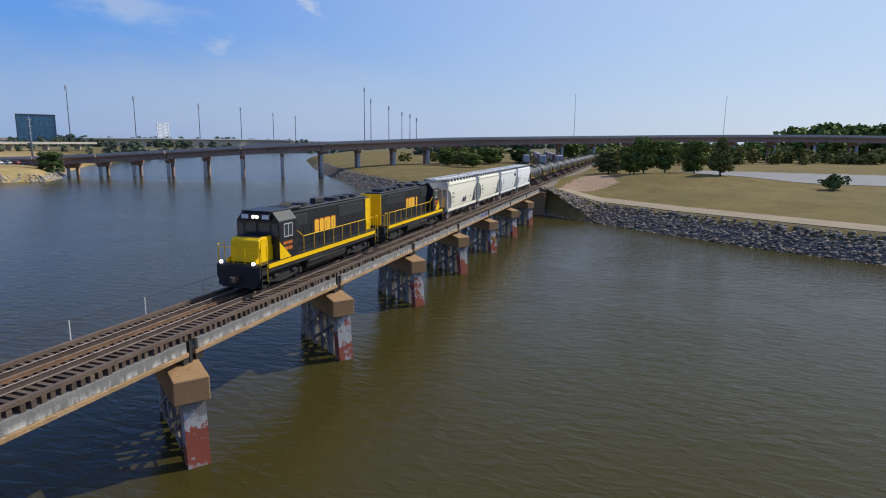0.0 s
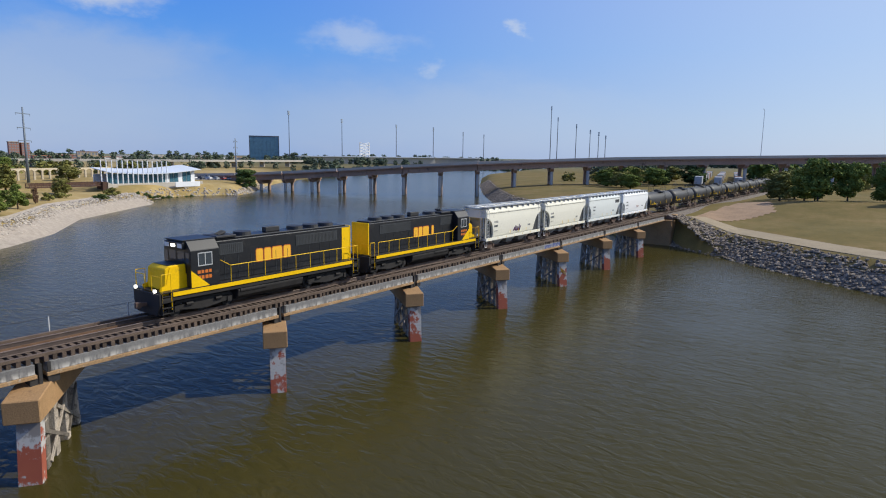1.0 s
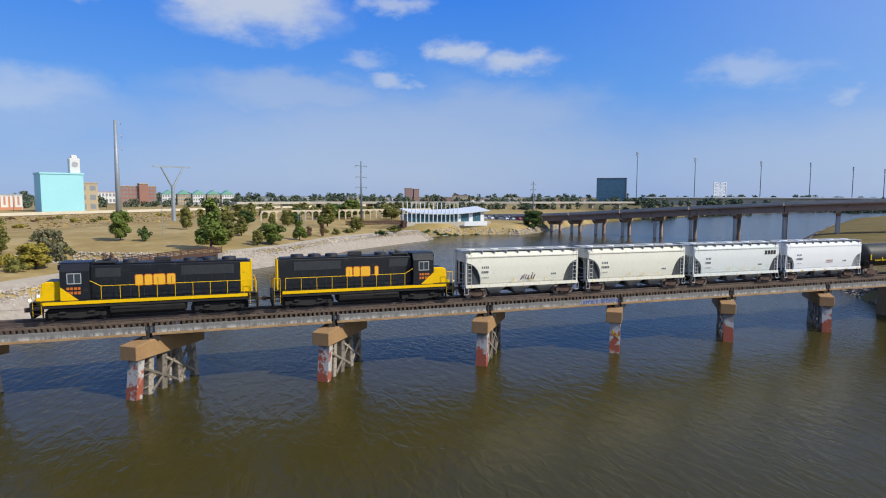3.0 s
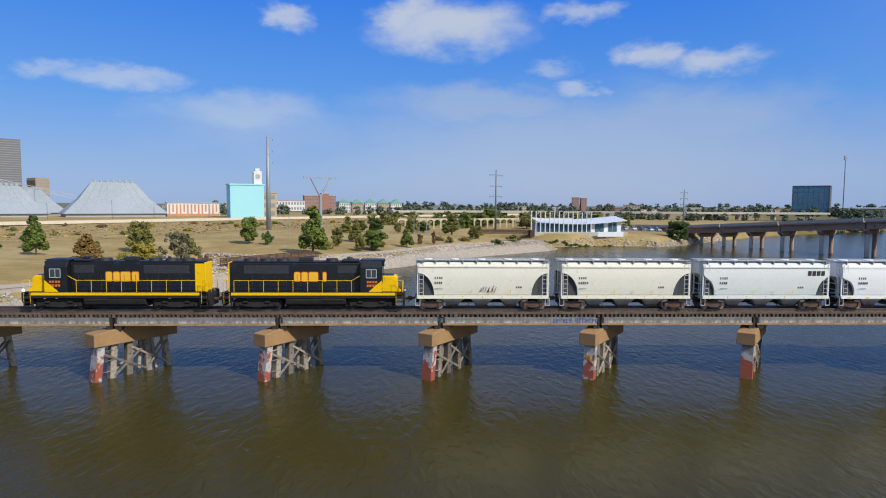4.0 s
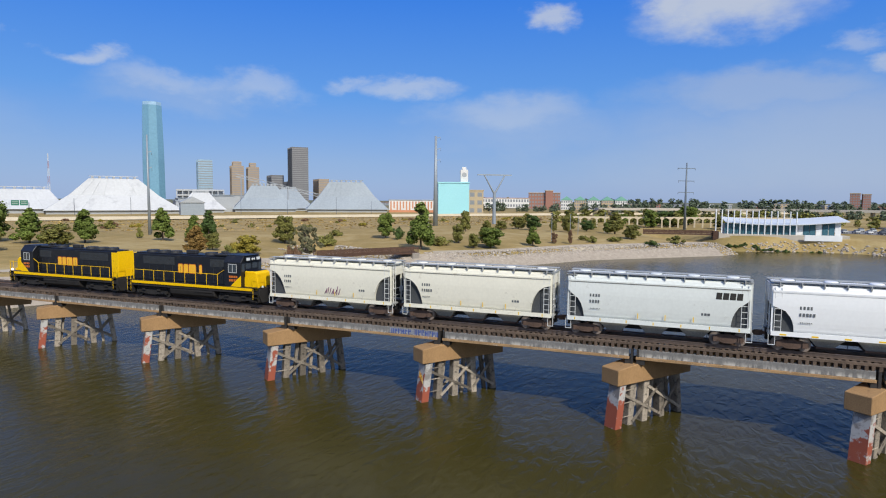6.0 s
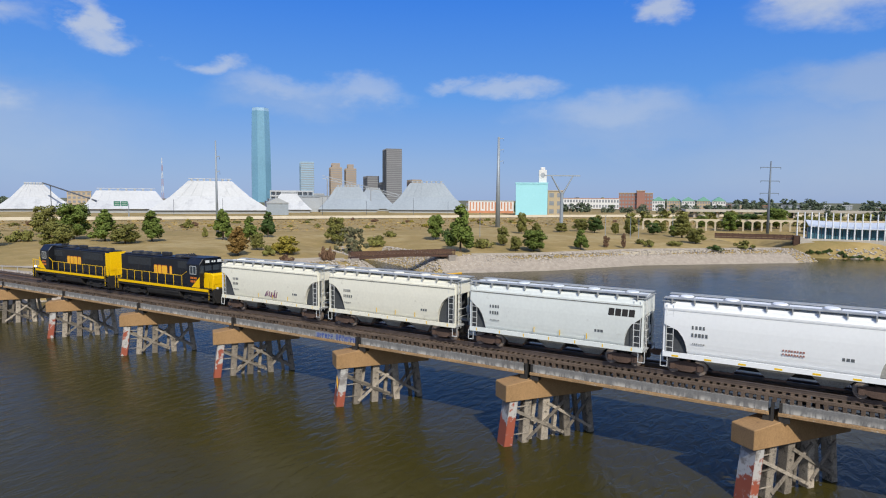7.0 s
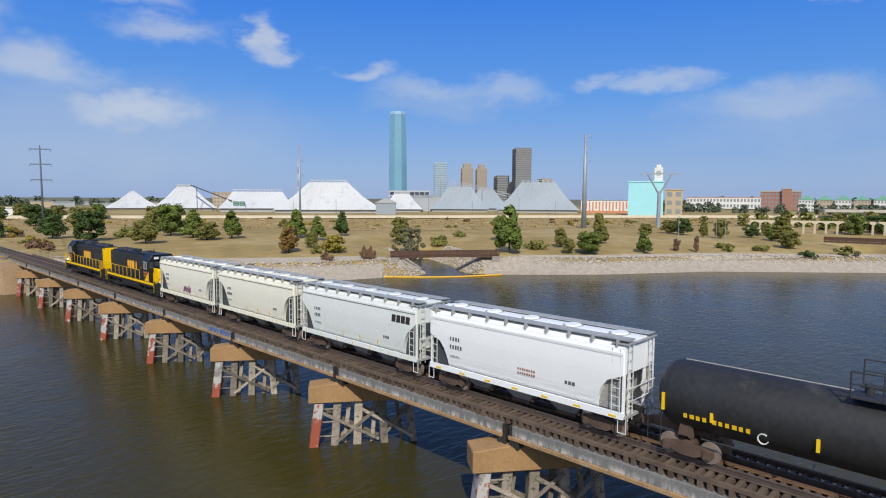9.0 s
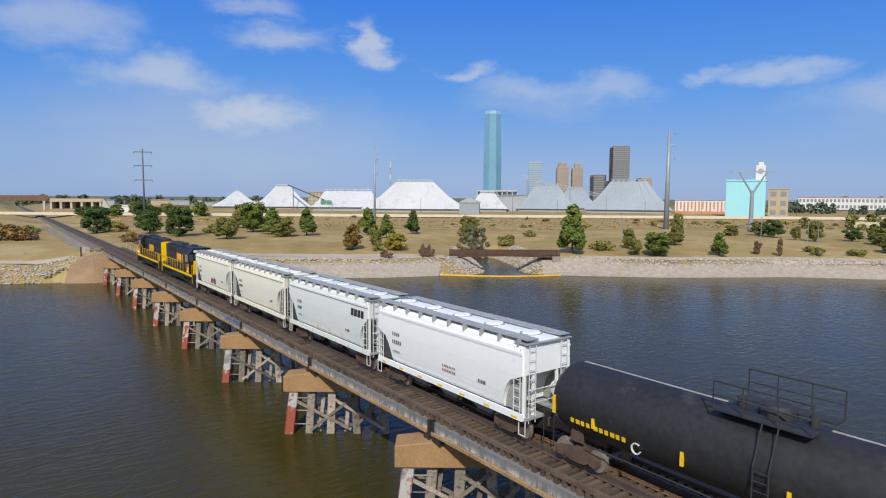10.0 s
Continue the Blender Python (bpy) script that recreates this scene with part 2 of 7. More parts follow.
def graded(lo, hi, step, far, growth):
    c = list(np.arange(lo, hi + step / 2, step))
    s = step
    while c[-1] < far:
        s *= growth
        c.append(c[-1] + s)
    s = step
    while c[0] > -far:
        s *= growth
        c.insert(0, c[0] - s)
    return np.array(c)


def sheet(xs, ys, height):
    gx, gy = np.meshgrid(xs, ys)
    gz = height(gx, gy)
    verts = np.stack([gx.ravel(), gy.ravel(), gz.ravel()], 1)
    nx, ny = len(xs), len(ys)
    i = (np.arange(ny - 1)[:, None] * nx + np.arange(nx - 1)[None]).ravel()
    return verts, np.stack([i, i + 1, i + nx + 1, i + nx], 1)


def ground_height(x, y):
    return float(land_height(np.array([float(x)]), np.array([float(y)]))[0])


m_grass = mat("dry_grass", (0.34, 0.255, 0.115), 0.95, vary=0.3, scale=0.5, bump=0.4, second=(0.23, 0.18, 0.07), spot=0.2, spec=0.1)
# broad patches of golden, olive and worn turf; the east bank is greener, and darkened in colour for its back light
n, l = m_grass.node_tree.nodes, m_grass.node_tree.links
bs = n["Principled BSDF"]
co, mp, ns, rp, mx = n.new("ShaderNodeTexCoord"), n.new("ShaderNodeMapping"), n.new("ShaderNodeTexNoise"), n.new("ShaderNodeValToRGB"), n.new("ShaderNodeMix")
ns.inputs["Scale"].default_value, ns.inputs["Detail"].default_value, ns.inputs["Roughness"].default_value = 0.04, 10, 0.76
rp.color_ramp.elements[0].position, rp.color_ramp.elements[0].color = 0.36, (0.20, 0.16, 0.055, 1)
rp.color_ramp.elements[1].position, rp.color_ramp.elements[1].color = 0.60, (0.46, 0.355, 0.175, 1)
rp.color_ramp.elements.new(0.5).color = (0.35, 0.245, 0.095, 1)
mx.data_type = "RGBA"
mx.inputs["Factor"].default_value = 0.6
l.new(co.outputs["Object"], ns.inputs["Vector"])
l.new(ns.outputs["Fac"], rp.inputs["Fac"])
l.new(rp.outputs["Color"], mx.inputs["B"])
l.new(bs.inputs["Base Color"].links[0].from_socket, mx.inputs["A"])
sx, mr, east = n.new("ShaderNodeVectorMath"), n.new("ShaderNodeMapRange"), n.new("ShaderNodeMix")
sx.operation = "DOT_PRODUCT"
sx.inputs[1].default_value = (1, -0.55, 0)
l.new(co.outputs["Object"], sx.inputs[0])
l.new(sx.outputs["Value"], mr.inputs["Value"])
mr.inputs["From Min"].default_value, mr.inputs["From Max"].default_value, mr.inputs["To Max"].default_value = 28, 50, 0.8
east.data_type = "RGBA"
l.new(mr.outputs["Result"], east.inputs["Factor"])
l.new(mx.outputs["Result"], east.inputs["A"])
re = n.new("ShaderNodeValToRGB")
re.color_ramp.elements[0].position, re.color_ramp.elements[0].color = 0.36, (0.07, 0.066, 0.021, 1)
re.color_ramp.elements[1].position, re.color_ramp.elements[1].color = 0.66, (0.20, 0.135, 0.06, 1)
re.color_ramp.elements.new(0.5).color = (0.12, 0.095, 0.03, 1)
ne = n.new("ShaderNodeTexNoise")
ne.inputs["Scale"].default_value, ne.inputs["Detail"].default_value, ne.inputs["Roughness"].default_value = 0.07, 10, 0.8
l.new(co.outputs["Object"], ne.inputs["Vector"])
l.new(ne.outputs["Fac"], re.inputs["Fac"])
l.new(re.outputs["Color"], east.inputs["B"])
# far ground turns grey-green, distant woods and haze put into its colour
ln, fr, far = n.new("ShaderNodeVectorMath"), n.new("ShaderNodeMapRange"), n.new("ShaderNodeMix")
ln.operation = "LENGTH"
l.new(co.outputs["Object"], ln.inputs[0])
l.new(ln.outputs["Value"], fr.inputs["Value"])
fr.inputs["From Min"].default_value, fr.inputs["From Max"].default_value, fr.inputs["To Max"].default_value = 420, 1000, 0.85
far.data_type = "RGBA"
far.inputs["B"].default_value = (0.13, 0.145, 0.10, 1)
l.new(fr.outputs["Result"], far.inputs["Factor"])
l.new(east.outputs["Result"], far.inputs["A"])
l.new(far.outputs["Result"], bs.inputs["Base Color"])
xs, ys = graded(-190, 330, 2.5, 4600, 1.12), graded(-130, 330, 2.5, 4600, 1.12)
gv, gf = sheet(xs, ys, land_height)
me = bpy.data.meshes.new("ground")
me.from_pydata(gv.tolist(), [], gf.tolist())
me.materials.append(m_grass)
for p in me.polygons:
    p.use_smooth = True
tagged(new("ground", me), "dry tan grass sloping down to the river", "ground", kind="structure")

m_water = bpy.data.materials.new("river_water")
m_water.use_nodes = True
n, l = m_water.node_tree.nodes, m_water.node_tree.links
b = n["Principled BSDF"]
b.inputs["Base Color"].default_value = (0.048, 0.040, 0.010, 1)
b.inputs["Roughness"].default_value, b.inputs["IOR"].default_value = 0.17, 1.33
b.inputs["Specular IOR Level"].default_value = 0.2
co, mp = n.new("ShaderNodeTexCoord"), n.new("ShaderNodeMapping")
mp.inputs["Rotation"].default_value, mp.inputs["Scale"].default_value = (0, 0, radians(-35)), (1, 0.45, 1)
l.new(co.outputs["Object"], mp.inputs["Vector"])
h1, h2 = n.new("ShaderNodeTexNoise"), n.new("ShaderNodeTexNoise")
h1.inputs["Scale"].default_value, h1.inputs["Detail"].default_value, h1.inputs["Distortion"].default_value = 1.3, 5, 0.6
h2.inputs["Scale"].default_value, h2.inputs["Detail"].default_value = 0.09, 3
l.new(mp.outputs["Vector"], h1.inputs["Vector"])
l.new(co.outputs["Object"], h2.inputs["Vector"])
mu = n.new("ShaderNodeMath")
mu.operation = "MULTIPLY"
l.new(h1.outputs["Fac"], mu.inputs[0])
l.new(h2.outputs["Fac"], mu.inputs[1])
bp = n.new("ShaderNodeBump")
bp.inputs["Strength"].default_value, bp.inputs["Distance"].default_value = 0.62, 0.36
l.new(mu.outputs[0], bp.inputs["Height"])
l.new(bp.outputs["Normal"], b.inputs["Normal"])
wv = bmesh.new()
box(wv, -4500, 4500, -4500, 4500, -0.06, 0)
solid("water", wv, m_water, "olive brown river water with small wind ripples", "water", kind="structure")

# ---- railway bridge ----
SPAN, RAIL = 16.4, 6.75
m_conc = mat("brown_concrete", (0.33, 0.195, 0.088), 0.9, vary=0.22, scale=1.2, bump=0.22, second=(0.2, 0.12, 0.06), spot=0.05)
m_pile = mat("weathered_pile", (0.27, 0.23, 0.185), 0.95, vary=0.45, scale=1.5, bump=0.6, second=(0.10, 0.085, 0.07), spot=0.3, rand=0.55)
m_girder = mat("girder_concrete", (0.17, 0.165, 0.16), 0.9, vary=0.25, scale=1.0, bump=0.3)
n, l = m_girder.node_tree.nodes, m_girder.node_tree.links
co, mp, ns, rp, mx = n.new("ShaderNodeTexCoord"), n.new("ShaderNodeMapping"), n.new("ShaderNodeTexNoise"), n.new("ShaderNodeValToRGB"), n.new("ShaderNodeMix")
mp.inputs["Scale"].default_value = (2.6, 1, 0.6)
ns.inputs["Scale"].default_value, ns.inputs["Detail"].default_value = 1.6, 6
rp.color_ramp.elements[0].position, rp.color_ramp.elements[1].position = 0.43, 0.60
mx.data_type = "RGBA"
mx.inputs["B"].default_value = (0.50, 0.475, 0.43, 1)
l.new(co.outputs["Object"], mp.inputs["Vector"])
l.new(mp.outputs["Vector"], ns.inputs["Vector"])
l.new(ns.outputs["Fac"], rp.inputs["Fac"])
sz, zr, zm = n.new("ShaderNodeSeparateXYZ"), n.new("ShaderNodeMapRange"), n.new("ShaderNodeMath")
l.new(co.outputs["Object"], sz.inputs[0])
l.new(sz.outputs["Z"], zr.inputs["Value"])
zr.inputs["From Min"].default_value, zr.inputs["From Max"].default_value, zr.inputs["To Min"].default_value, zr.inputs["To Max"].default_value = 5.60, 5.88, 1.0, 0.06
zm.operation = "MULTIPLY"
l.new(rp.outputs["Color"], zm.inputs[0])
l.new(zr.outputs["Result"], zm.inputs[1])
l.new(zm.outputs[0], mx.inputs["Factor"])
bs = n["Principled BSDF"]
l.new(bs.inputs["Base Color"].links[0].from_socket, mx.inputs["A"])
l.new(mx.outputs["Result"], bs.inputs["Base Color"])
m_rust = mat("rusty_steel", (0.16, 0.09, 0.05), 0.85, vary=0.4, scale=2, bump=0.4)
m_tie = mat("tie_timber", (0.105, 0.074, 0.054), 0.95, vary=0.4, scale=2, bump=0.5, rand=0.35)
m_rail = mat("rail_steel", (0.17, 0.13, 0.11), 0.45, 0.6, vary=0.3, scale=3)
m_paint = bpy.data.materials.new("painted_pile_face")
m_paint.use_nodes = True
n, l = m_paint.node_tree.nodes, m_paint.node_tree.links
b = n["Principled BSDF"]
b.inputs["Roughness"].default_value = 0.85
co, ns, rp = n.new("ShaderNodeTexCoord"), n.new("ShaderNodeTexNoise"), n.new("ShaderNodeValToRGB")
oi, va = n.new("ShaderNodeObjectInfo"), n.new("ShaderNodeVectorMath")
va.operation = "ADD"
sc = n.new("ShaderNodeMath")
sc.operation = "MULTIPLY"
sc.inputs[1].default_value = 40.0
l.new(oi.outputs["Random"], sc.inputs[0])
l.new(co.outputs["Object"], va.inputs[0])
l.new(sc.outputs[0], va.inputs[1])
l.new(va.outputs[0], ns.inputs["Vector"])
ns.inputs["Scale"].default_value, ns.inputs["Detail"].default_value, ns.inputs["Roughness"].default_value = 0.5, 9, 0.68
sz, zm = n.new("ShaderNodeSeparateXYZ"), n.new("ShaderNodeMath")
zm.operation = "MULTIPLY_ADD"
zm.inputs[1].default_value = -0.062
l.new(co.outputs["Object"], sz.inputs[0])
l.new(sz.outputs["Z"], zm.inputs[0])
l.new(ns.outputs["Fac"], zm.inputs[2])
cr = rp.color_ramp
cr.elements[0].position, cr.elements[0].color = 0.27, (0.22, 0.20, 0.19, 1)
cr.elements[1].position, cr.elements[1].color = 0.405, (0.31, 0.075, 0.042, 1)
e = cr.elements.new(0.32)
e.color = (0.44, 0.425, 0.405, 1)
e = cr.elements.new(0.37)
e.color = (0.47, 0.455, 0.435, 1)
e = cr.elements.new(0.56)
e.color = (0.33, 0.085, 0.045, 1)
e = cr.elements.new(0.60)
e.color = (0.44, 0.425, 0.405, 1)
l.new(zm.outputs[0], rp.inputs["Fac"])
l.new(rp.outputs["Color"], b.inputs["Base Color"])

m_blue = mat("blue_spray", (0.04, 0.075, 0.27), 0.6, vary=0.3)
m_hazard = mat("hazard_yellow", (0.75, 0.42, 0.02), 0.6, vary=0.15)
m_dark = mat("dark_steel", (0.035, 0.032, 0.03), 0.7, 0.2, vary=0.4, scale=2)


def batter(bm, u, top, w, d, v=0.0):
    """A pile of w by d, leaning from u at the water to top under the cap."""
    lo = u + (u - top) * 2.2 / 3.5
    vs = box(bm, -w / 2, w / 2, v - d / 2, v + d / 2, 0, 1)
    for q in vs:
        if q.co.z > 0.5:
            q.co.x, q.co.z = q.co.x + top, 3.5
        else:
            q.co.x, q.co.z = q.co.x + lo, -2.2
    return bm


PILES = ((-4.0, -3.55, 0.7), (-2.45, -2.2, 0.6), (-0.75, -0.6, 0.62), (1.35, 1.15, 0.6), (3.6, 3.15, 0.55))
pile_mesh = [mesh_from(bevelled(batter(bmesh.new(), u, t, w, 0.75), 0.05), "pile", m_pile) for u, t, w in PILES]
thin_mesh = [mesh_from(batter(bmesh.new(), u, t, 0.3, 0.3, 0.3), "plank", m_pile) for u, t in ((-1.75, -1.3), (0.2, 0.5), (2.6, 2.1))]
pile_mesh[0] = mesh_from(bevelled(batter(bmesh.new(), -4.0, -3.55, 0.7, 1.15), 0.05), "pile", m_paint)
face_mesh = mesh_from(boxes((-0.012, 0.0, -0.56, 0.56, -0.4, 3.44)), "painted_face", m_paint)
for q in face_mesh.vertices:
    q.co.x += -4.0 - 0.37 + 0.45 / 3.5 * q.co.z
bm = bmesh.new()
prism(bm, [(-4.35, 3.45), (4.35, 3.45), (4.35, 4.72), (1.5, 5.05), (-1.5, 5.05), (-4.35, 4.72)], "y", -0.88, 0.88)
cap_mesh = mesh_from(bevelled(bm, 0.05), "cap", m_conc)
brace_mesh = []
for y in (-0.42, 0.42):
    for a, c in (((-3.7, 2.5), (0.9, 0.35)), ((-2.3, 0.25), (1.1, 2.7)), ((-0.6, 2.6), (3.5, 0.4)), ((1.2, 0.5), (3.3, 2.6))):
        bm = bmesh.new()
        bar(bm, (a[0], y, a[1] * 1.12), (c[0], y + 0.02 * a[0] / 4, c[1] * 1.12), 0.1, 0.22)
        brace_mesh.append(mesh_from(bm, "cross_brace", m_pile))
bm = bmesh.new()
bar(bm, (-4.0, -0.42, 0), (-2.4, -0.42, 0), 0.06, 0.07)
waler_mesh = mesh_from(bm, "tie_bar", m_pile)
bearing_meshes = []
for x in (-0.45, 0.45):
    bm = bmesh.new()
    box(bm, x * 0.5 - 0.09, x * 0.5 + 0.09, -0.45, 0.25, 4.9, 6.1)
    bearing_meshes.append(("bearing_post", mesh_from(bm, "bearing_post", m_dark)))
    bm = bmesh.new()
    box(bm, x - 0.3, x + 0.3, -0.4, 0.4, 4.9, 5.295)
    bearing_meshes.append(("bearing_plate", mesh_from(bm, "bearing_plate", m_dark)))
    bm = bmesh.new()
    bar(bm, (x - 0.3, 0.2, 5.1), (x + 0.25, 0.2, 5.7), 0.08, 0.1)
    bearing_meshes.append(("bearing_stay", mesh_from(bm, "bearing_stay", m_dark)))
rg_bent = random.Random(3)
for k in range(-5, 3):
    th = thing("bridge_bent", "pile bent under a brown concrete cap, standing in the river", "bridge pier", (k * SPAN + 6.15, -0.1, 0), "bents of the railway bridge", rz=53.1)
    tagged(shared("cap", cap_mesh, th, Matrix()), "tan brown concrete beam with rust stains")
    for pm in pile_mesh:
        shared("column", pm, th, pose(0, -0.15, 0))
    for pm in thin_mesh:
        shared("plank", pm, th, pose(rg_bent.uniform(-0.4, 0.4), -0.15, 0))
    tagged(shared("painted_face", face_mesh, th, pose(0, -0.15, 0)), "white and red paint daubed over")
    for q in brace_mesh:
        shared("cross_brace", q, th, pose(0, -0.15, 0))
    for z in (0.8, 1.9, 2.9):
        shared("tie_bar", waler_mesh, th, pose(0, -0.15, z))
    for y in (-1.7, 1.7):
        for piece, piece_mesh in bearing_meshes:
            shared(piece, piece_mesh, th, pose(y * 1.16, y * 0.22, 0, 0, 0, -53.1))
    if k == 0:
        bm = bmesh.new()
        for i in range(5):
            z0, z1 = 1.6 + i * 0.11, 2.2 + i * 0.11
            bar(bm, (-4.395 + 0.1286 * z0, -0.55 + i * 0.16, z0), (-4.395 + 0.1286 * z1, -0.4 + i * 0.16, z1), 0.02, 0.08)
        part("hazard_stripe", bm, m_hazard, th, "slanted yellow warning stripes")

# abutments
for x0, x1 in ((-97.4, -92.5), (55.6, 60.8)):
    ab = thing("bridge_abutment", "weathered concrete abutment under the bridge end", "abutment")
    part("wall", bevelled(boxes((x0, x1, -3.4, 3.4, -0.5, 5.28)), 0.08), m_conc, ab)
    part("back_wall", bevelled(boxes((x0 if x0 < 0 else x0 + 3.6, x0 + 1.4 if x0 < 0 else x1, -3.2, 3.2, 5.285, 6.25)), 0.05), m_conc, ab)

# girders, one span after another
m_ledge = mat("stained_ledge", (0.33, 0.205, 0.10), 0.9, vary=0.4, scale=1.6, second=(0.45, 0.40, 0.33), spot=0.2)
web_mesh = mesh_from(bevelled(boxes((0.3, SPAN - 0.3, -0.3, 0.3, 5.52, 6.1)), 0.02), "web", m_girder)
flange_mesh = mesh_from(bevelled(boxes((0.24, SPAN - 0.24, -0.4, 0.4, 5.3, 5.518)), 0.02), "flange", m_ledge)
diaphragm_mesh = mesh_from(boxes((-0.1, 0.1, -1.7, 1.7, 5.55, 6.08)), "diaphragm", m_girder)
for k in range(-6, 3):
    th = thing("bridge_girder", "grey concrete deck girder streaked with white drips", "girder", (k * SPAN + 6.1, 0, 0), "girders of the railway bridge")
    for y in (-2.0, 2.0):
        shared("web", web_mesh, th, pose(y * 0.5, y, 0))
        tagged(shared("flange", flange_mesh, th, pose(y * 0.5, y, 0)), "brown stained bottom ledge")
    for i in range(4):
        shared("diaphragm", diaphragm_mesh, th, pose(0.4 + i * (SPAN - 0.8) / 3, 0, 0))
gt = thing("graffiti", "blue spray-painted marks on the girder face", "graffiti")
rg = random.Random(4)
for word in (range(6), range(6, 13)):
    bm = bmesh.new()
    for i in word:
        x = 0.3 + i * 0.34 + (0.3 if i > 5 else 0)
        h = rg.uniform(0.46, 0.62)
        for a, c in ((0, 0), (0.15, h * 0.5)) if i % 3 else ((0, 0), (0.16, 0)):
            box(bm, x + a, x + a + 0.09, -2.312, -2.301, 5.54 + c, 5.54 + c + h * (0.9 if c == 0 else 0.4))
        if i % 2:
            box(bm, x, x + 0.25, -2.316, -2.303, 5.54 + h * 0.45, 5.61 + h * 0.45)
    tagged(part("blue_scrawl", bm, m_blue, gt), kind="stuff")
bm = bmesh.new()
ring = [(0.1 + 0.38 * i, 5.56 + 0.05 * (i % 3)) for i in range(14)] + [(5.1 - 0.38 * i, 6.0 + 0.05 * (i % 2)) for i in range(14)]
prism(bm, ring, "y", -2.3008, -2.2995)
part("pale_ground", bm, mat("pale_spray", (0.24, 0.255, 0.30), 0.7, vary=0.25, scale=2), gt)

# deck: ties near the middle as single timbers, the rest joined
deck = thing("bridge_deck", "dark timber ties under rusty rails", "track")
tie_mesh = mesh_from(boxes((-0.11, 0.11, -2.2, 2.2, 6.102, 6.42)), "tie", m_tie)
rest = bmesh.new()
ntie = int((57 + 93) / 0.45)
single = 0
for i in range(ntie):
    x = -93 + i * 0.45
    dy = rg.uniform(-0.08, 0.08)
    if -46 < x < 50 and single < 215:
        shared("tie", tie_mesh, deck, pose(x + rg.uniform(-0.02, 0.02), dy, rg.uniform(-0.01, 0.01), 0, 0, rg.uniform(-0.6, 0.6)))
        single += 1
    else:
        box(rest, x - 0.11, x + 0.11, -2.2 + dy, 2.2 + dy, 6.102, 6.42)
tagged(part("timber", rest, m_tie, deck), kind="stuff")
for y in (-0.75, 0.75):
    bm = bmesh.new()
    half = [(0.07, 6.43), (0.07, 6.45), (0.012, 6.49), (0.012, 6.66), (0.037, 6.68), (0.037, 6.74), (0.028, 6.75)]
    prism(bm, [(y + a, z) for a, z in half] + [(y - a, z) for a, z in half[::-1]], "x", -700, 560)
    part("rail", bm, m_rail, deck, "worn steel rail")
for y in (-0.35, 0.35):
    bm = bmesh.new()
    half = [(0.06, 6.43), (0.06, 6.45), (0.03, 6.47), (0.03, 6.59)]
    prism(bm, [(y + a, z) for a, z in half] + [(y - a, z) for a, z in half[::-1]], "x", -95, 59)
    part("guard_rail", bm, m_rust, deck)
for y in (-2.06, 2.06):
    part("guard_timber", boxes((-93, 57, y - 0.12, y + 0.12, 6.424, 6.6)), m_tie, deck)
part("walkway", boxes((-93, 57, 2.25, 3.0, 6.24, 6.3)), m_tie, deck, "plank walkway beside the ties")
bm = bmesh.new()
for i in range(31):
    x = -93 + i * 5.0
    box(bm, x - 0.12, x + 0.12, 1.0, 3.15, 6.1, 6.24)
tagged(part("outrigger", bm, m_tie, deck), kind="stuff")
post_mesh = mesh_from(boxes((-0.03, 0.03, -0.03, 0.03, 6.24, 7.34)), "post", mat("post_paint", (0.5, 0.5, 0.48), 0.7))
for i in range(31):
    shared("post", post_mesh, deck, pose(-93 + i * 5.0, 2.98, 0))
cable = bmesh.new()
tube(cable, (-93, 2.98, 7.29), (57, 2.98, 7.29), 0.012, seg=5)
part("hand_cable", cable, m_dark, deck)

# track on land
m_ballast = mat("ballast_gravel", (0.15, 0.125, 0.105), 0.95, vary=0.5, scale=3, bump=0.8)
for x0, x1 in ((-700, -93.2), (57.2, 560)):
    tr = thing("track_bed", "grey brown ballast with timber ties", "track bed", kind="structure")
    bm = bmesh.new()
    prism(bm, [(-3.6, 5.5), (3.6, 5.5), (2.1, 6.3), (-2.1, 6.3)], "x", x0, x1)
    part("ballast", bm, m_ballast, tr)
    bm = bmesh.new()
    x = max(x0, -360)
    while x < min(x1, 420):
        box(bm, x - 0.12, x + 0.12, -1.3, 1.3, 6.24, 6.43)
        x += 0.55
    tagged(part("timber", bm, m_tie, tr), kind="stuff")

# ---- train ----
TZ, X0 = RAIL, -14.35
HOP, LOC, TANK = 14.93, 19.75, 17.6
m_black = mat("black_gloss_paint", (0.009, 0.010, 0.013), 0.44, vary=0.35, scale=0.8, second=(0.03, 0.028, 0.026), spot=0.15)
m_yel = mat("yellow_paint", (0.88, 0.525, 0.0), 0.55, vary=0.1, scale=0.8, second=(0.55, 0.33, 0.02), spot=0.05, spec=0.25)
m_letter = mat("orange_letter", (0.88, 0.47, 0.03), 0.5, vary=0.08)
m_letter_rim = mat("red_letter_rim", (0.62, 0.16, 0.02), 0.5, vary=0.08)
m_panel = mat("grille_grey", (0.035, 0.04, 0.045), 0.6, vary=0.3, scale=4)
m_under = mat("sooty_underframe", (0.018, 0.016, 0.015), 0.8, vary=0.5, scale=2)
m_truck = mat("truck_rust", (0.10, 0.062, 0.046), 0.85, vary=0.45, scale=3, bump=0.3)
m_wheel = mat("wheel_steel", (0.30, 0.24, 0.20), 0.5, 0.4, vary=0.3, scale=3)
m_win = mat("cab_glass", (0.05, 0.06, 0.07), 0.08, vary=0.1)
m_frame = mat("window_frame_metal", (0.45, 0.46, 0.46), 0.5, vary=0.1)
m_plate = mat("number_plate", (0.7, 0.72, 0.7), 0.5, vary=0.05)
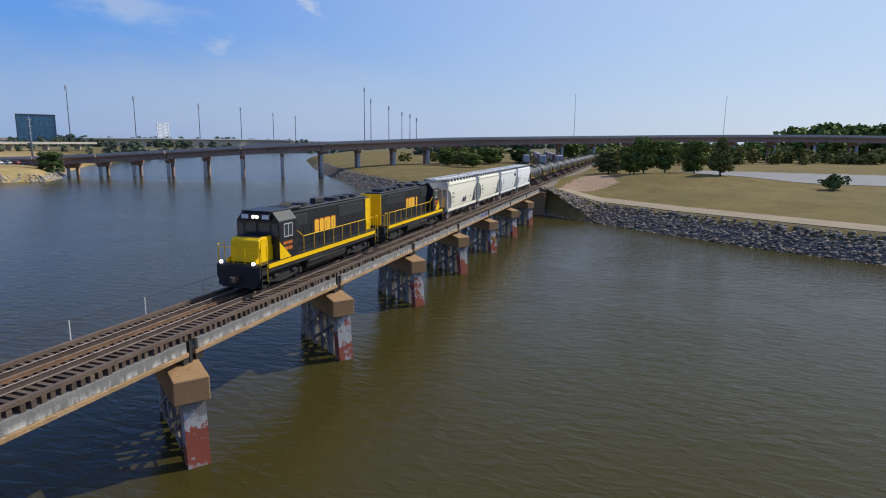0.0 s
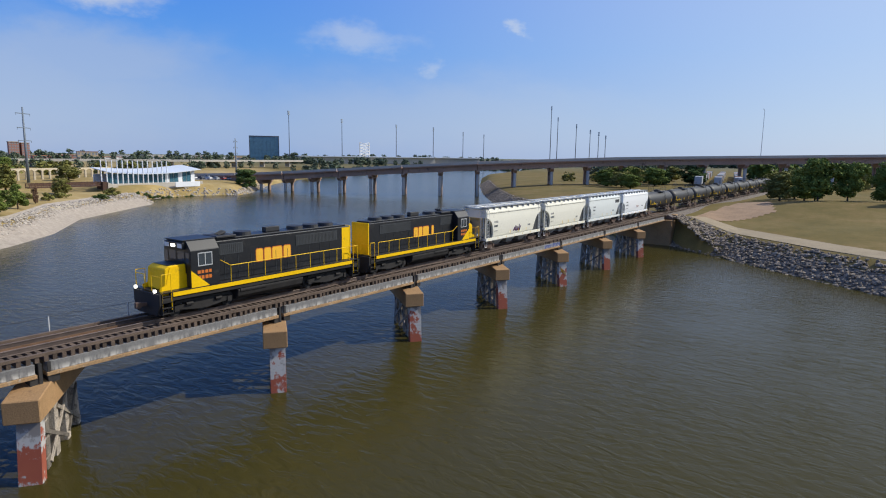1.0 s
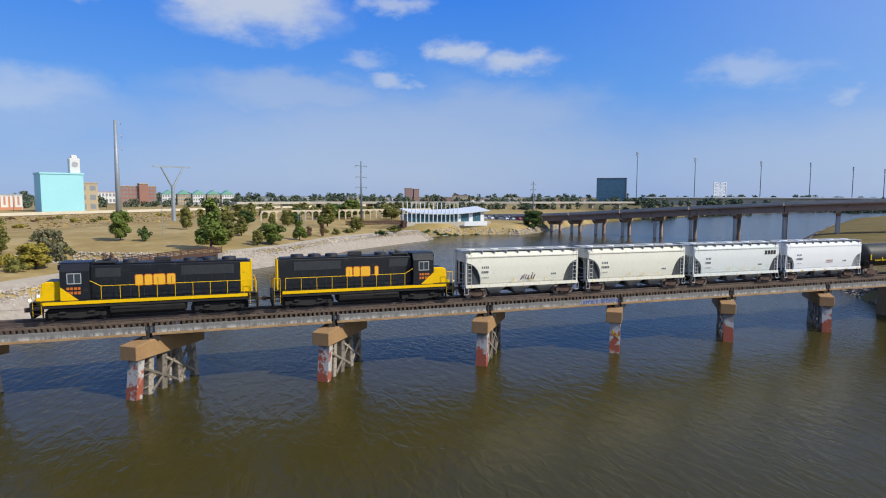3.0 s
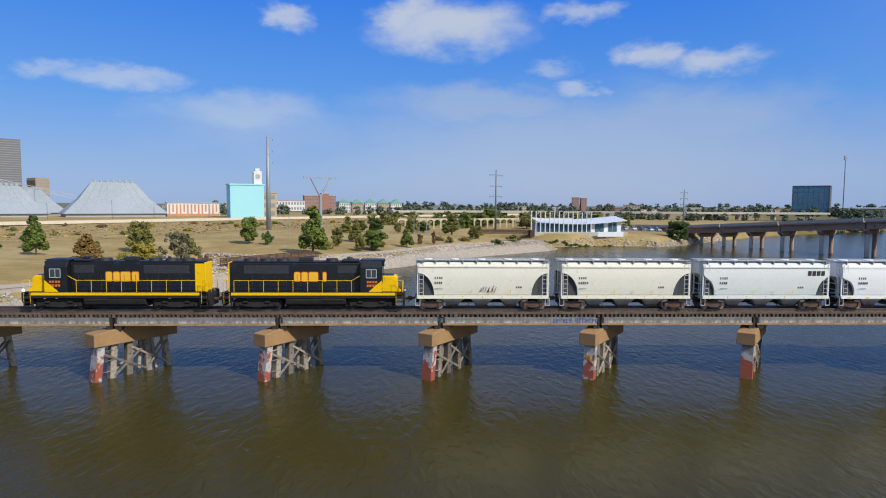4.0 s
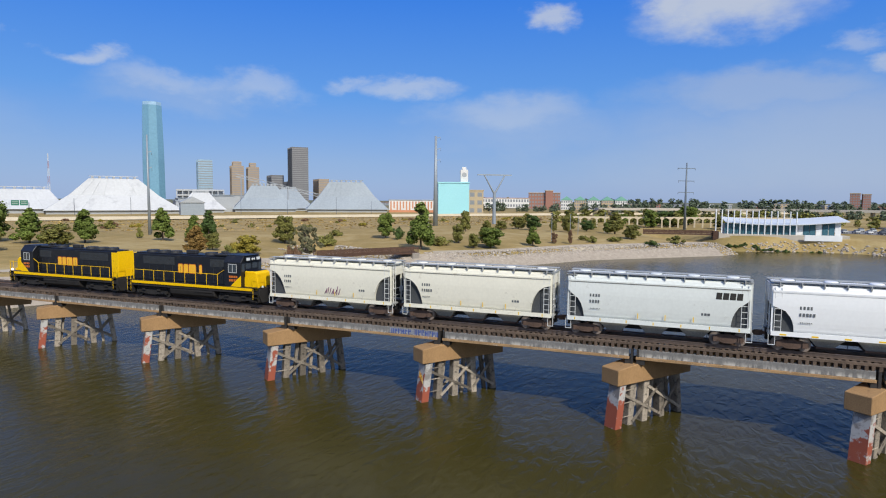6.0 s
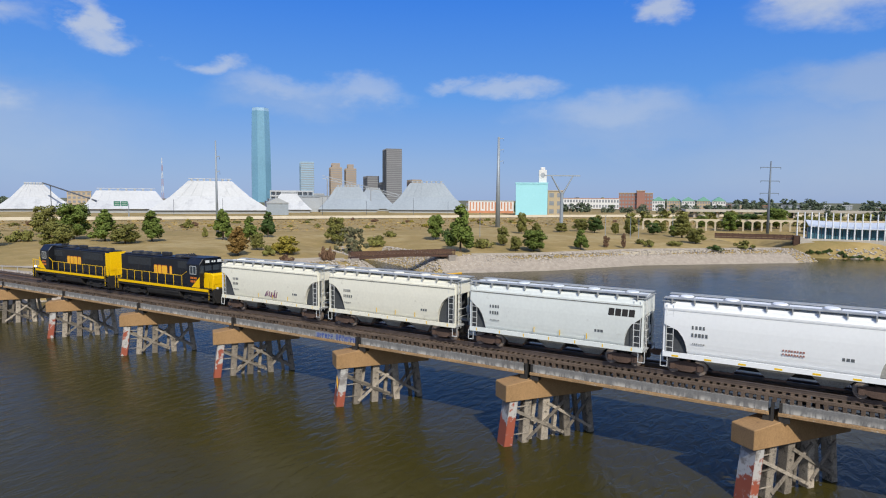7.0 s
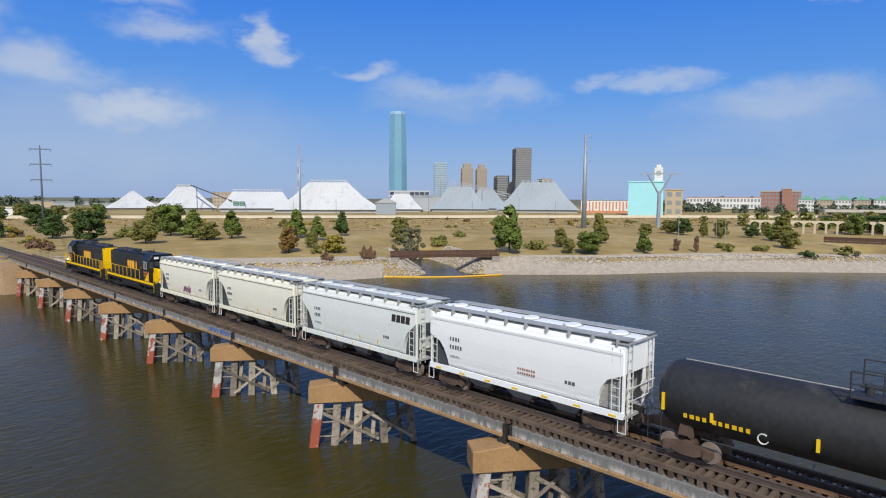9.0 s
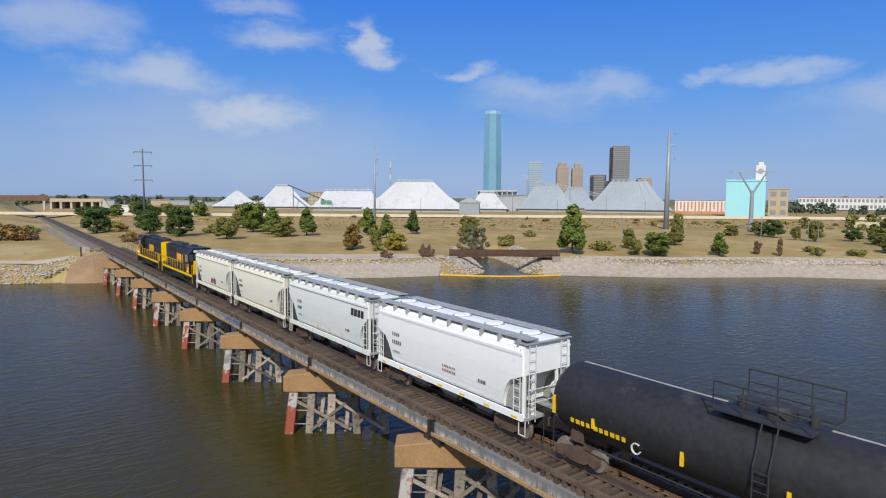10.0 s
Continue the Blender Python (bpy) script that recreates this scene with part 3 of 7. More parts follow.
m_lit = mat("lit_headlight", (0.9, 0.88, 0.8), 0.3, vary=0.02)
m_lit.node_tree.nodes["Principled BSDF"].inputs["Emission Color"].default_value = (1.0, 0.95, 0.82, 1)
m_lit.node_tree.nodes["Principled BSDF"].inputs["Emission Strength"].default_value = 4.0
m_fan = mat("roof_fan", (0.022, 0.022, 0.024), 0.6, vary=0.3)
m_grate = mat("roof_walk_grey", (0.33, 0.34, 0.34), 0.7, vary=0.3, scale=3)
m_text = mat("stencil_grey", (0.10, 0.11, 0.12), 0.7, vary=0.2)
m_rtext = mat("stencil_red", (0.35, 0.15, 0.12), 0.7, vary=0.2)
m_reflect = mat("reflector_yellow", (0.85, 0.55, 0.02), 0.4, vary=0.08)
m_purple = mat("purple_spray", (0.22, 0.10, 0.20), 0.7, vary=0.4)


def wheel_mesh(r, material):
    bm = bmesh.new()
    tube(bm, (0, -0.72, r), (0, -0.86, r), r, r, 20)
    tube(bm, (0, -0.68, r), (0, -0.72, r), r + 0.03, r + 0.03, 20)
    tube(bm, (0, 0.72, r), (0, 0.86, r), r, r, 20)
    tube(bm, (0, 0.68, r), (0, 0.72, r), r + 0.03, r + 0.03, 20)
    tube(bm, (0, -1.02, r), (0, 1.02, r), 0.09, 0.09, 10)
    return mesh_from(bm, "wheel_set", material)


def truck_mesh(base, r, material, heavy):
    """A side-framed truck with its bolster and springs, wheels apart."""
    bm = bmesh.new()
    h = base / 2
    for y in (-1.0, 1.0):
        prism(bm, [(-h - 0.24, r - 0.1), (-h - 0.24, r + 0.14), (-0.45, r + 0.3), (0.45, r + 0.3), (h + 0.24, r + 0.14), (h + 0.24, r - 0.1), (h - 0.15, r - 0.08), (0.36, r - 0.26), (-0.36, r - 0.26), (-h + 0.15, r - 0.08)], "y", y - 0.09, y + 0.09)
        for x in (-h, h):
            box(bm, x - 0.17, x + 0.17, y - 0.15 if y < 0 else y, y if y < 0 else y + 0.15, r - 0.17, r + 0.17)
        for x in (-0.22, 0.0, 0.22):
            tube(bm, (x, y, r - 0.28), (x, y, r + 0.15), 0.08, seg=8)
        if heavy:
            box(bm, -h - 0.1, h + 0.1, y - 0.06, y + 0.06, r + 0.3, r + 0.46)
            for x in (-h * 0.55, h * 0.55):
                tube(bm, (x - 0.25, y * 1.13, r + 0.2), (x + 0.25, y * 1.13, r + 0.2), 0.11, seg=8)
    box(bm, -0.2, 0.2, -1.05, 1.05, r + 0.02, r + 0.34)
    return mesh_from(bm, "truck", material)


LOCO_TRUCK, LOCO_WHEEL = truck_mesh(4.1, 0.5, m_under, True), wheel_mesh(0.5, m_under)
CAR_TRUCK, CAR_WHEEL = truck_mesh(1.78, 0.44, m_truck, False), wheel_mesh(0.44, m_wheel)


def add_truck(parent, x, heavy=False):
    t = shared("truck", LOCO_TRUCK if heavy else CAR_TRUCK, parent, pose(x, 0, 0))
    for dx in (-2.05, 0, 2.05) if heavy else (-0.89, 0.89):
        shared("wheel_set", LOCO_WHEEL if heavy else CAR_WHEEL, t, pose(dx, 0, 0))
    return t


bm = bmesh.new()
box(bm, -0.75, 0, -0.09, 0.09, 0.78, 0.98)
prism(bm, [(-0.95, -0.17), (-0.62, -0.2), (-0.62, 0.2), (-0.85, 0.12), (-0.95, 0.05)], "z", 0.72, 1.04)
COUPLER = mesh_from(bm, "coupler", m_truck)
bm = bmesh.new()
tube(bm, (-0.2, 0.35, 0.95), (-0.45, 0.3, 0.55), 0.03, seg=6)
tube(bm, (-0.45, 0.3, 0.55), (-0.7, 0.25, 0.7), 0.03, seg=6)
HOSE = mesh_from(bm, "air_hose", m_dark)


def rail_run(points, r=0.022, seg=6):
    bm = bmesh.new()
    for a, c in zip(points, points[1:]):
        tube(bm, a, c, r, seg=seg)
    return bm


def locomotive(at, rz, label, faded=False):
    L = thing("locomotive", label, "locomotive", at, "locomotives of the train", rz=rz)
    L.scale = (LOC / 20.0, 1.1, 1.12)
    # underframe and yellow side sill
    part("underframe", bevelled(boxes((0.75, 19.25, -1.45, 1.45, 1.1, 1.32)), 0.02), m_under, L)
    for s in (-1, 1):
        y0, y1 = (1.46, 1.52) if s > 0 else (-1.52, -1.46)
        part("side_sill", boxes((1.6, 18.4, y0, y1, 1.37, 1.62)), m_yel, L, "yellow side stripe")
        bm = bmesh.new()
        prism(bm, [(1.0, 1.3), (4.4, 1.3), (4.4, 1.62), (3.7, 1.64), (2.75, 2.75), (2.75, 2.98), (1.75, 3.02), (1.45, 2.0), (1.0, 1.9)], "y", s * 0.98 if s > 0 else -1.0, s * 1.0 if s > 0 else -0.98)
        part("nose_side_panel", bm, m_yel, L, "slanted yellow panel")
    part("deck", boxes((0.8, 19.2, -1.5, 1.5, 1.62, 1.68)), m_black, L)
    # nose
    bm = bmesh.new()
    prism(bm, [(1.3, 1.68), (2.95, 1.68), (2.95, 3.12), (1.75, 3.12), (1.42, 2.95)], "y", -0.97, 0.97)
    part("nose", bevelled(bm, 0.05), m_yel, L, "yellow short hood")
    part("nose_top", boxes((1.75, 2.94, -0.85, 0.85, 3.122, 3.14)), m_black, L)
    # cab
    bm = bmesh.new()
    prism(bm, [(-1.5, 1.68), (1.5, 1.68), (1.5, 3.95), (1.05, 4.5), (-1.05, 4.5), (-1.5, 3.95)], "x", 2.96, 5.2)
    cab = part("cab", bevelled(bm, 0.03), m_black, L)
    part("cab_roof", bevelled(boxes((2.75, 5.3, -1.0, 1.0, 4.5, 4.56)), 0.02), m_black, L)
    for s in (-1, 1):
        w = part("side_window", boxes((3.55, 4.55, s * 1.5 - 0.01, s * 1.5 + 0.01, 3.0, 3.72)), m_win, cab)
        bm = bmesh.new()
        for x in (3.5, 4.03, 4.55):
            box(bm, x, x + 0.06, s * 1.51 - 0.015, s * 1.51 + 0.015, 2.95, 3.78)
        for z in (2.95, 3.72):
            box(bm, 3.5, 4.61, s * 1.51 - 0.013, s * 1.51 + 0.013, z, z + 0.06)
        part("window_frame", bm, m_frame, cab)
        bm = bmesh.new()
        for j, (z, h) in enumerate(((2.5, 0.24), (2.15, 0.27))):
            for q in range(4):
                box(bm, 3.45 + q * 0.29, 3.45 + q * 0.29 + 0.23 - 0.03 * (q % 2), s * 1.504 - 0.004, s * 1.504 + 0.004, z, z + h * 0.8)
        tagged(part("cab_marking", bm, m_letter_rim, cab, "two rows of small orange bars"), kind="stuff")
        bm = bmesh.new()
        prism(bm, [(2.965, 1.69), (4.35, 1.69), (2.965, 2.75)], "y", s * 1.506 - 0.005, s * 1.506 + 0.005)
        part("cab_corner", bm, m_yel, cab, "slanted yellow corner")
    bm = boxes((2.944, 2.956, -0.85, -0.1, 3.3, 3.85), (2.944, 2.956, 0.1, 0.85, 3.3, 3.85), (2.944, 2.956, -1.4, -1.0, 3.1, 3.8), (2.944, 2.956, 1.0, 1.4, 3.1, 3.8))
    part("windscreen", bm, m_win, cab)
    part("light_box", bevelled(boxes((2.72, 2.95, -1.0, 1.0, 4.0, 4.42)), 0.03), m_black, cab)
    for y in (-0.72, 0.72):
        part("number_board", boxes((2.7, 2.718, y - 0.24, y + 0.24, 4.08, 4.34)), m_plate, cab, "pale number board")
    for y in (-1.1, 1.1):
        bm = bmesh.new()
        tube(bm, (0.52, y, 1.78), (0.64, y, 1.78), 0.1, seg=12)
        part("ditch_light", bm, m_plate if faded else m_lit, L, "" if faded else "lit round ditch light")
    for y in (-0.13, 0.13):
        bm = bmesh.new()
        tube(bm, (2.68, y, 4.2), (2.75, y, 4.2), 0.1, seg=12)
        part("headlight", bm, m_plate if faded else m_lit, cab)
    # long hood
    part("hood", bevelled(boxes((5.2, 18.75, -0.92, 0.92, 1.68, 4.28)), 0.06, 2), m_black, L)
    part("hood_top", bevelled(boxes((5.4, 18.5, -0.7, 0.7, 4.28, 4.4)), 0.04), m_black, L)
    part("rear_end", bevelled(boxes((18.72, 18.86, -0.95, 0.95, 1.68, 4.3)), 0.02), m_yel, L, "yellow hood end")
    for s in (-1, 1):
        if not faded:
            part("rear_edge", boxes((17.8, 18.72, s * 0.93 - 0.008, s * 0.93 + 0.008, 1.7, 4.2)), m_yel, L, "yellow edge strip")
        for x0, x1, z0, z1 in ((5.6, 7.6, 3.35, 4.05), (12.6, 17.2, 3.3, 4.05)):
            g = part("grille", boxes((x0, x1, s * 0.935 - 0.02, s * 0.935 + 0.02, z0, z1)), m_panel, L)
            bm = bmesh.new()
            k = int((x1 - x0) / 0.16)
            for i in range(k):
                box(bm, x0 + 0.05 + i * 0.16, x0 + 0.09 + i * 0.16, s * 0.962 - 0.006, s * 0.962 + 0.006, z0 + 0.05, z1 - 0.05)
            part("louvre", bm, m_fan, g)
        bm = bmesh.new()
        for i in range(10):
            box(bm, 6.0 + i * 1.15, 6.03 + i * 1.15, s * 0.93 - 0.012, s * 0.93 + 0.012, 1.75, 3.2)
            tube(bm, (6.25 + i * 1.15, s * 0.93, 2.4), (6.25 + i * 1.15, s * 0.955, 2.4), 0.04, seg=6)
        tagged(part("hood_door_edge", bm, m_panel, L), kind="stuff")
        bm = bmesh.new()
        x0 = 8.75
        # four plain blocks, one of them worn away in part on the second engine
        for i, (a, c) in enumerate(((0.0, 0.66), (0.76, 1.42), (1.5, 2.5), (2.62, 3.35))):
            if s > 0:
                a, c = 3.35 - c, 3.35 - a
            if faded and i == 3:
                a, c = (a + 0.34, c) if s < 0 else (a, c - 0.34)
            edge, block = bmesh.new(), bmesh.new()
            for bm, g, y0, y1 in ((edge, 0.05, 0.922, 0.93), (block, 0.0, 0.928, 0.934)):
                lo, hi = sorted((s * y0, s * y1))
                u0, u1, w0, w1 = x0 + a + 0.03 - g, x0 + c - 0.03 + g, 2.6 - g, 3.42 + g
                prism(bm, [(u0, w0 + 0.1), (u0 + 0.1, w0), (u1 - 0.1, w0), (u1, w0 + 0.1), (u1, w1 - 0.1), (u1 - 0.1, w1), (u0 + 0.1, w1), (u0, w1 - 0.1)], "y", lo, hi)
            part("marking_edge", edge, m_letter_rim, L, "red orange outline")
            part("hood_marking", block, m_letter, L, "plain yellow orange block")
    # roof gear
    for x in (8.3, 13.4, 15.1, 16.8):
        bm = bmesh.new()
        tube(bm, (x, 0, 4.4), (x, 0, 4.62), 0.66, 0.62, 20)
        part("roof_fan", bm, m_fan, L)
    part("exhaust", bevelled(boxes((10.3, 11.7, -0.22, 0.22, 4.4, 4.75)), 0.04), m_fan, L)
    part("blower_hump", bevelled(boxes((5.5, 7.2, -0.8, 0.8, 4.4, 4.56)), 0.04), m_fan, L)
    bm = bmesh.new()
    for i in range(3):
        tube(bm, (6.0 + i * 0.05, -0.3 + 0.25 * i, 4.56), (6.6 + i * 0.05, -0.3 + 0.25 * i, 4.72), 0.06, 0.1, 8)
    part("horn", bm, m_fan, L)
    # handrails
    for s in (-1, 1):
        bm = bmesh.new()
        y = s * 1.47
        for i in range(9):
            x = 6.1 + i * 1.5
            tube(bm, (x, y, 1.65), (x, y, 2.72), 0.024, seg=6)
        tube(bm, (6.1, y, 2.72), (18.1, y, 2.72), 0.026, seg=6)
        tube(bm, (5.25, y, 3.15), (6.1, y, 2.72), 0.026, seg=6)
        for x in (0.85, 1.5, 18.6, 19.15):
            tube(bm, (x, y, 0.6), (x, y, 2.75), 0.024, seg=6)
        tube(bm, (0.85, y, 2.75), (1.5, y, 2.75), 0.024, seg=6)
        tube(bm, (18.6, y, 2.75), (19.15, y, 2.75), 0.024, seg=6)
        part("handrail", bm, m_yel, L, "yellow tubular handrail")
    for x in (0.8, 19.2):
        for s in (-1, 1):
            part("end_rail", rail_run([(x, s * 1.4, 1.68), (x, s * 1.4, 2.6), (x, s * 0.4, 2.6), (x, s * 0.4, 1.68)], 0.024), m_yel, L)
    for x0, x1 in ((0.62, 0.78), (19.22, 19.38)):
        bm = bmesh.new()
        prism(bm, [(-1.48, 1.62), (1.48, 1.62), (1.48, 0.95), (1.15, 0.3), (-1.15, 0.3), (-1.48, 0.95)], "x", x0, x1)
        part("pilot", bevelled(bm, 0.03), m_under, L)
    for x in (0.85, 18.45):
        for s in (-1, 1):
            bm = bmesh.new()
            for k in range(4):
                box(bm, x, x + 0.7, s * 1.5 - 0.2 if s > 0 else s * 1.5, s * 1.5 if s > 0 else s * 1.5 + 0.2, 0.38 + k * 0.34, 0.42 + k * 0.34)
            box(bm, x - 0.03, x, s * 1.3 - 0.2, s * 1.3 + 0.2, 0.35, 1.6)
            box(bm, x + 0.7, x + 0.73, s * 1.3 - 0.2, s * 1.3 + 0.2, 0.35, 1.6)
            part("step", bm, m_under, L)
    # tank, trucks, couplers
    bm = bmesh.new()
    prism(bm, [(-1.3, 0.55), (-0.9, 0.3), (0.9, 0.3), (1.3, 0.55), (1.4, 0.95), (1.35, 1.1), (-1.35, 1.1), (-1.4, 0.95)], "x", 6.7, 12.9)
    part("fuel_tank", bevelled(bm, 0.04), m_under, L)
    for s in (-1, 1):
        bm = bmesh.new()
        tube(bm, (6.9, s * 1.25, 0.95), (9.2, s * 1.25, 0.95), 0.19, seg=12)
        part("air_reservoir", bm, m_under, L)
    add_truck(L, 4.1, True)
    add_truck(L, 15.9, True)
    shared("coupler", COUPLER, L, pose(0.78, 0, 0))
    shared("coupler", COUPLER, L, pose(19.22, 0, 0, 0, 0, 180))
    shared("air_hose", HOSE, L, pose(0.78, 0, 0))
    return L


locomotive((X0 - 2 * LOC, 0, TZ), 0, "black and yellow diesel locomotive leading the train")
locomotive((X0, 0, TZ), 180, "black and yellow diesel locomotive with a half-missing marking", True)

HOPPER_SHAPE = ((1.28, 1.28), (1.36, 1.45), (1.42, 1.7), (1.46, 1.95), (1.49, 2.25), (1.515, 2.6), (1.53, 2.9), (1.53, 3.15), (1.525, 3.32), (1.52, 3.42), (1.5, 3.8), (1.42, 4.08), (1.2, 4.2), (0.6, 4.32), (0.0, 4.36))


def end_cut(z, low, reach):
    """How far the rounded end bay reaches in at height z."""
    k = min(1.0, max(0.0, (z - 1.28) / (low - 1.28)))
    return reach * math.sqrt(1 - k * k)


def hopper_body(a, c, low, reach):
    """A smooth-sided body with rounded bays cut in at its lower ends."""
    prof = [(-y, z) for y, z in HOPPER_SHAPE] + [(y, z) for y, z in HOPPER_SHAPE[-2::-1]]
    bm = bmesh.new()
    stations = [0, 0.02, 0.25, 0.5, 0.75, 0.98, 1]
    rows = []
    for y, z in prof:
        cut = end_cut(z, low, reach)
        rows.append([bm.verts.new((a + cut + (c - a - 2 * cut) * u, y, z)) for u in stations])
    for r, q in zip(rows, rows[1:]):
        for i in range(len(stations) - 1):
            bm.faces.new((r[i], r[i + 1], q[i + 1], q[i]))
    r, q = rows[0], rows[-1]
    for i in range(len(stations) - 1):
        bm.faces.new((q[i], q[i + 1], r[i + 1], r[i]))
    h = len(rows) // 2
    for j in range(h):
        p, q, u, v = rows[j], rows[j + 1], rows[-2 - j], rows[-1 - j]
        for k in (0, -1):
            bm.faces.new((p[k], q[k], u[k], v[k]) if q is not u else (p[k], q[k], v[k]))
    bmesh.ops.recalc_face_normals(bm, faces=bm.faces[:])
    return bm


def ladder(x, y, z0, z1, w=0.4, n=6, along="x", r=0.02):
    bm = bmesh.new()
    d = Vector((w, 0, 0)) if along == "x" else Vector((0, w, 0))
    a = Vector((x, y, 0))
    for p in (a, a + d):
        tube(bm, (p.x, p.y, z0), (p.x, p.y, z1), r * 1.3, seg=6)
    for i in range(n):
        z = z0 + (z1 - z0) * (i + 0.5) / n
        tube(bm, (a.x, a.y, z), ((a + d).x, (a + d).y, z), r, seg=6)
    return bm


def stencil(bm, x, z, n, w, h, y, gap=0.07):
    for i in range(n):
        box(bm, x + i * (w + gap), x + i * (w + gap) + w * (0.75 + 0.06 * ((i * 7) % 5)), y - 0.006, y, z, z + h)


# dark grey standing for the shade inside the hopper end bays
m_bayshade = mat("bay_shade_grey", (0.055, 0.06, 0.065), 0.8, vary=0.3)
BRACKET = mesh_from(boxes((-0.04, 0.04, -0.12, 0.12, 4.1, 4.38)), "walk_bracket", m_grate)


def hopper(i, body_mat, rail_mat, label, style):
    H = thing("hopper_car", label, "hopper car", (X0 + HOP * i, 0, TZ), "covered hopper cars of the train")
    H.scale = (HOP / 15.4, 1.1, 1.176)
    low, reach = ((3.3, 1.75), (3.3, 1.75), (2.95, 1.3), (2.9, 1.5))[style]
    part("body", hopper_body(0.75, 14.65, low, reach), body_mat, H, smooth=False)
    for s in (-1, 1):
        part("side_sill", boxes((0.7, 14.7, s * 1.47 - 0.06, s * 1.47 + 0.06, 1.02, 1.3)), body_mat, H)
        part("top_rib", boxes((0.75, 14.65, s * 1.525 - 0.02, s * 1.525 + 0.02, 3.78, 3.88)), body_mat, H)
        # strip added under the rib, its dark colour drawing the rib's shadow
        part("seam", boxes((0.78, 14.62, s * 1.522 - 0.012, s * 1.522 + 0.012, 3.735, 3.776)), m_ribshade if style < 3 else body_mat, H, "thin dark line for the shadow under the rib")
    # discharge bays
    for k in range(3):
        x = 2.95 + k * 3.15
        bm = bmesh.new()
        top = [bm.verts.new(p) for p in ((x, -1.25, 1.28), (x + 3.1, -1.25, 1.28), (x + 3.1, 1.25, 1.28), (x, 1.25, 1.28))]
        foot = [bm.verts.new(p) for p in ((x + 0.95, -0.7, 0.38), (x + 2.15, -0.7, 0.38), (x + 2.15, 0.7, 0.38), (x + 0.95, 0.7, 0.38))]
        for j in range(4):
            bm.faces.new((top[j], top[(j + 1) % 4], foot[(j + 1) % 4], foot[j]))
        bm.faces.new(foot[::-1])
        bm.faces.new(top)
        bmesh.ops.recalc_face_normals(bm, faces=bm.faces[:])
        part("discharge_bay", bm, m_baygrey, H)
        part("outlet_gate", bevelled(boxes((x + 0.9, x + 2.2, -0.8, 0.8, 0.26, 0.38)), 0.02), m_truck, H)
    # end panels: bay shade put into a dark colour, the lit rear one pale
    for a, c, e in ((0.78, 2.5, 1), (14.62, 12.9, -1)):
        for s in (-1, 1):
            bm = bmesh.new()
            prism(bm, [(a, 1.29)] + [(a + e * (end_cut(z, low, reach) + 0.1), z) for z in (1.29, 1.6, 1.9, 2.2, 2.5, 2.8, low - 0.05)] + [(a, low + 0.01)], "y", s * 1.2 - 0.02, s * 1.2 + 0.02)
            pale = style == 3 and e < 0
            part("end_panel", bm, m_baygrey if pale else m_bayshade, H, "pale grey recessed end panel" if pale else "recessed end panel, dark for the shade in the bay")
    part("centre_sill", boxes((0.5, 14.9, -0.25, 0.25, 0.5, 1.25)), m_under, H)
    # ends: platforms, posts, ladders
    for e, d in ((0.55, 1), (14.85, -1)):
        part("end_platform", boxes((min(e, e + d * 2.0), max(e, e + d * 2.0), -1.42, 1.42, 1.05, 1.15)), m_grate, H)
        for s in (-1, 1):
            part("corner_post", bevelled(boxes((e + d * 0.2 - 0.07, e + d * 0.2 + 0.07, s * 1.38 - 0.06, s * 1.38 + 0.06, 1.15, 4.1)), 0.01), body_mat, H)
            part("ladder", ladder(e + (0.35 if d > 0 else -0.8), s * 1.5, 1.0, 4.05, 0.45, 8), rail_mat, H)
            part("end_ladder", ladder(e + d * 0.05, s * 1.0 - 0.2, 0.9, 4.15, 0.4, 8, "y"), rail_mat, H)
            part("step", rail_run([(e, s * 1.45, 1.05), (e, s * 1.45, 0.42), (e + d * 0.45, s * 1.45, 0.42), (e + d * 0.45, s * 1.45, 1.05)], 0.025), rail_mat, H)
            bm = bmesh.new()
            bar(bm, (e + d * 0.3, s * 0.75, 1.15), (e + d * 0.3, s * 0.75, 3.5), 0.12, 0.12)
            part("end_post", bm, body_mat, H)
        bm = bmesh.new()
        for z in (1.75, 2.3):
            tube(bm, (e, -1.3, z), (e, 1.3, z), 0.022, seg=6)
        part("end_rail", bm, rail_mat, H)
        bm = bmesh.new()
        tube(bm, (e + d * 0.15, 0.55, 2.1), (e + d * 0.22, 0.55, 2.1), 0.3, seg=16)
        part("brake_wheel", bm, rail_mat, H) if d < 0 else bm.free()
        shared("coupler", COUPLER, H, pose(e + d * 0.1, 0, 0, 0, 0, 0 if d > 0 else 180))
        bm = bmesh.new()
        box(bm, min(e, e + d * 0.9), max(e, e + d * 0.9), -1.45, 1.45, 4.2, 4.24)
        part("crossover_walk", bm, m_grate, H)
    # roof walks, hatches, brackets
    for s in (-1, 1):
        part("running_board", boxes((0.6, 14.8, s * 1.0 - 0.34, s * 1.0 + 0.34, 4.36, 4.4)), m_grate, H, "grey grated roof walk")
        for k in range(10):
            shared("walk_bracket", BRACKET, H, pose(1.2 + k * 1.45, s * 1.38, 0))
    for k in range(5):
        bm = bmesh.new()
        x = 1.9 + k * 2.9
        tube(bm, (x, 0, 4.33), (x, 0, 4.375), 0.56, 0.56, 24)
        hatch = part("hatch", bm, m_grate, H, "round roof hatch with a grey rim")
        bm = bmesh.new()
        tube(bm, (x, 0, 4.37), (x, 0, 4.43), 0.47, 0.42, 24)
        part("lid", bm, body_mat, hatch)
    # stencils and reflectors on the side towards the river
    bm = bmesh.new()
    z = 2.75
    stencil(bm, 2.55, z, 4, 0.16, 0.2, -1.531)
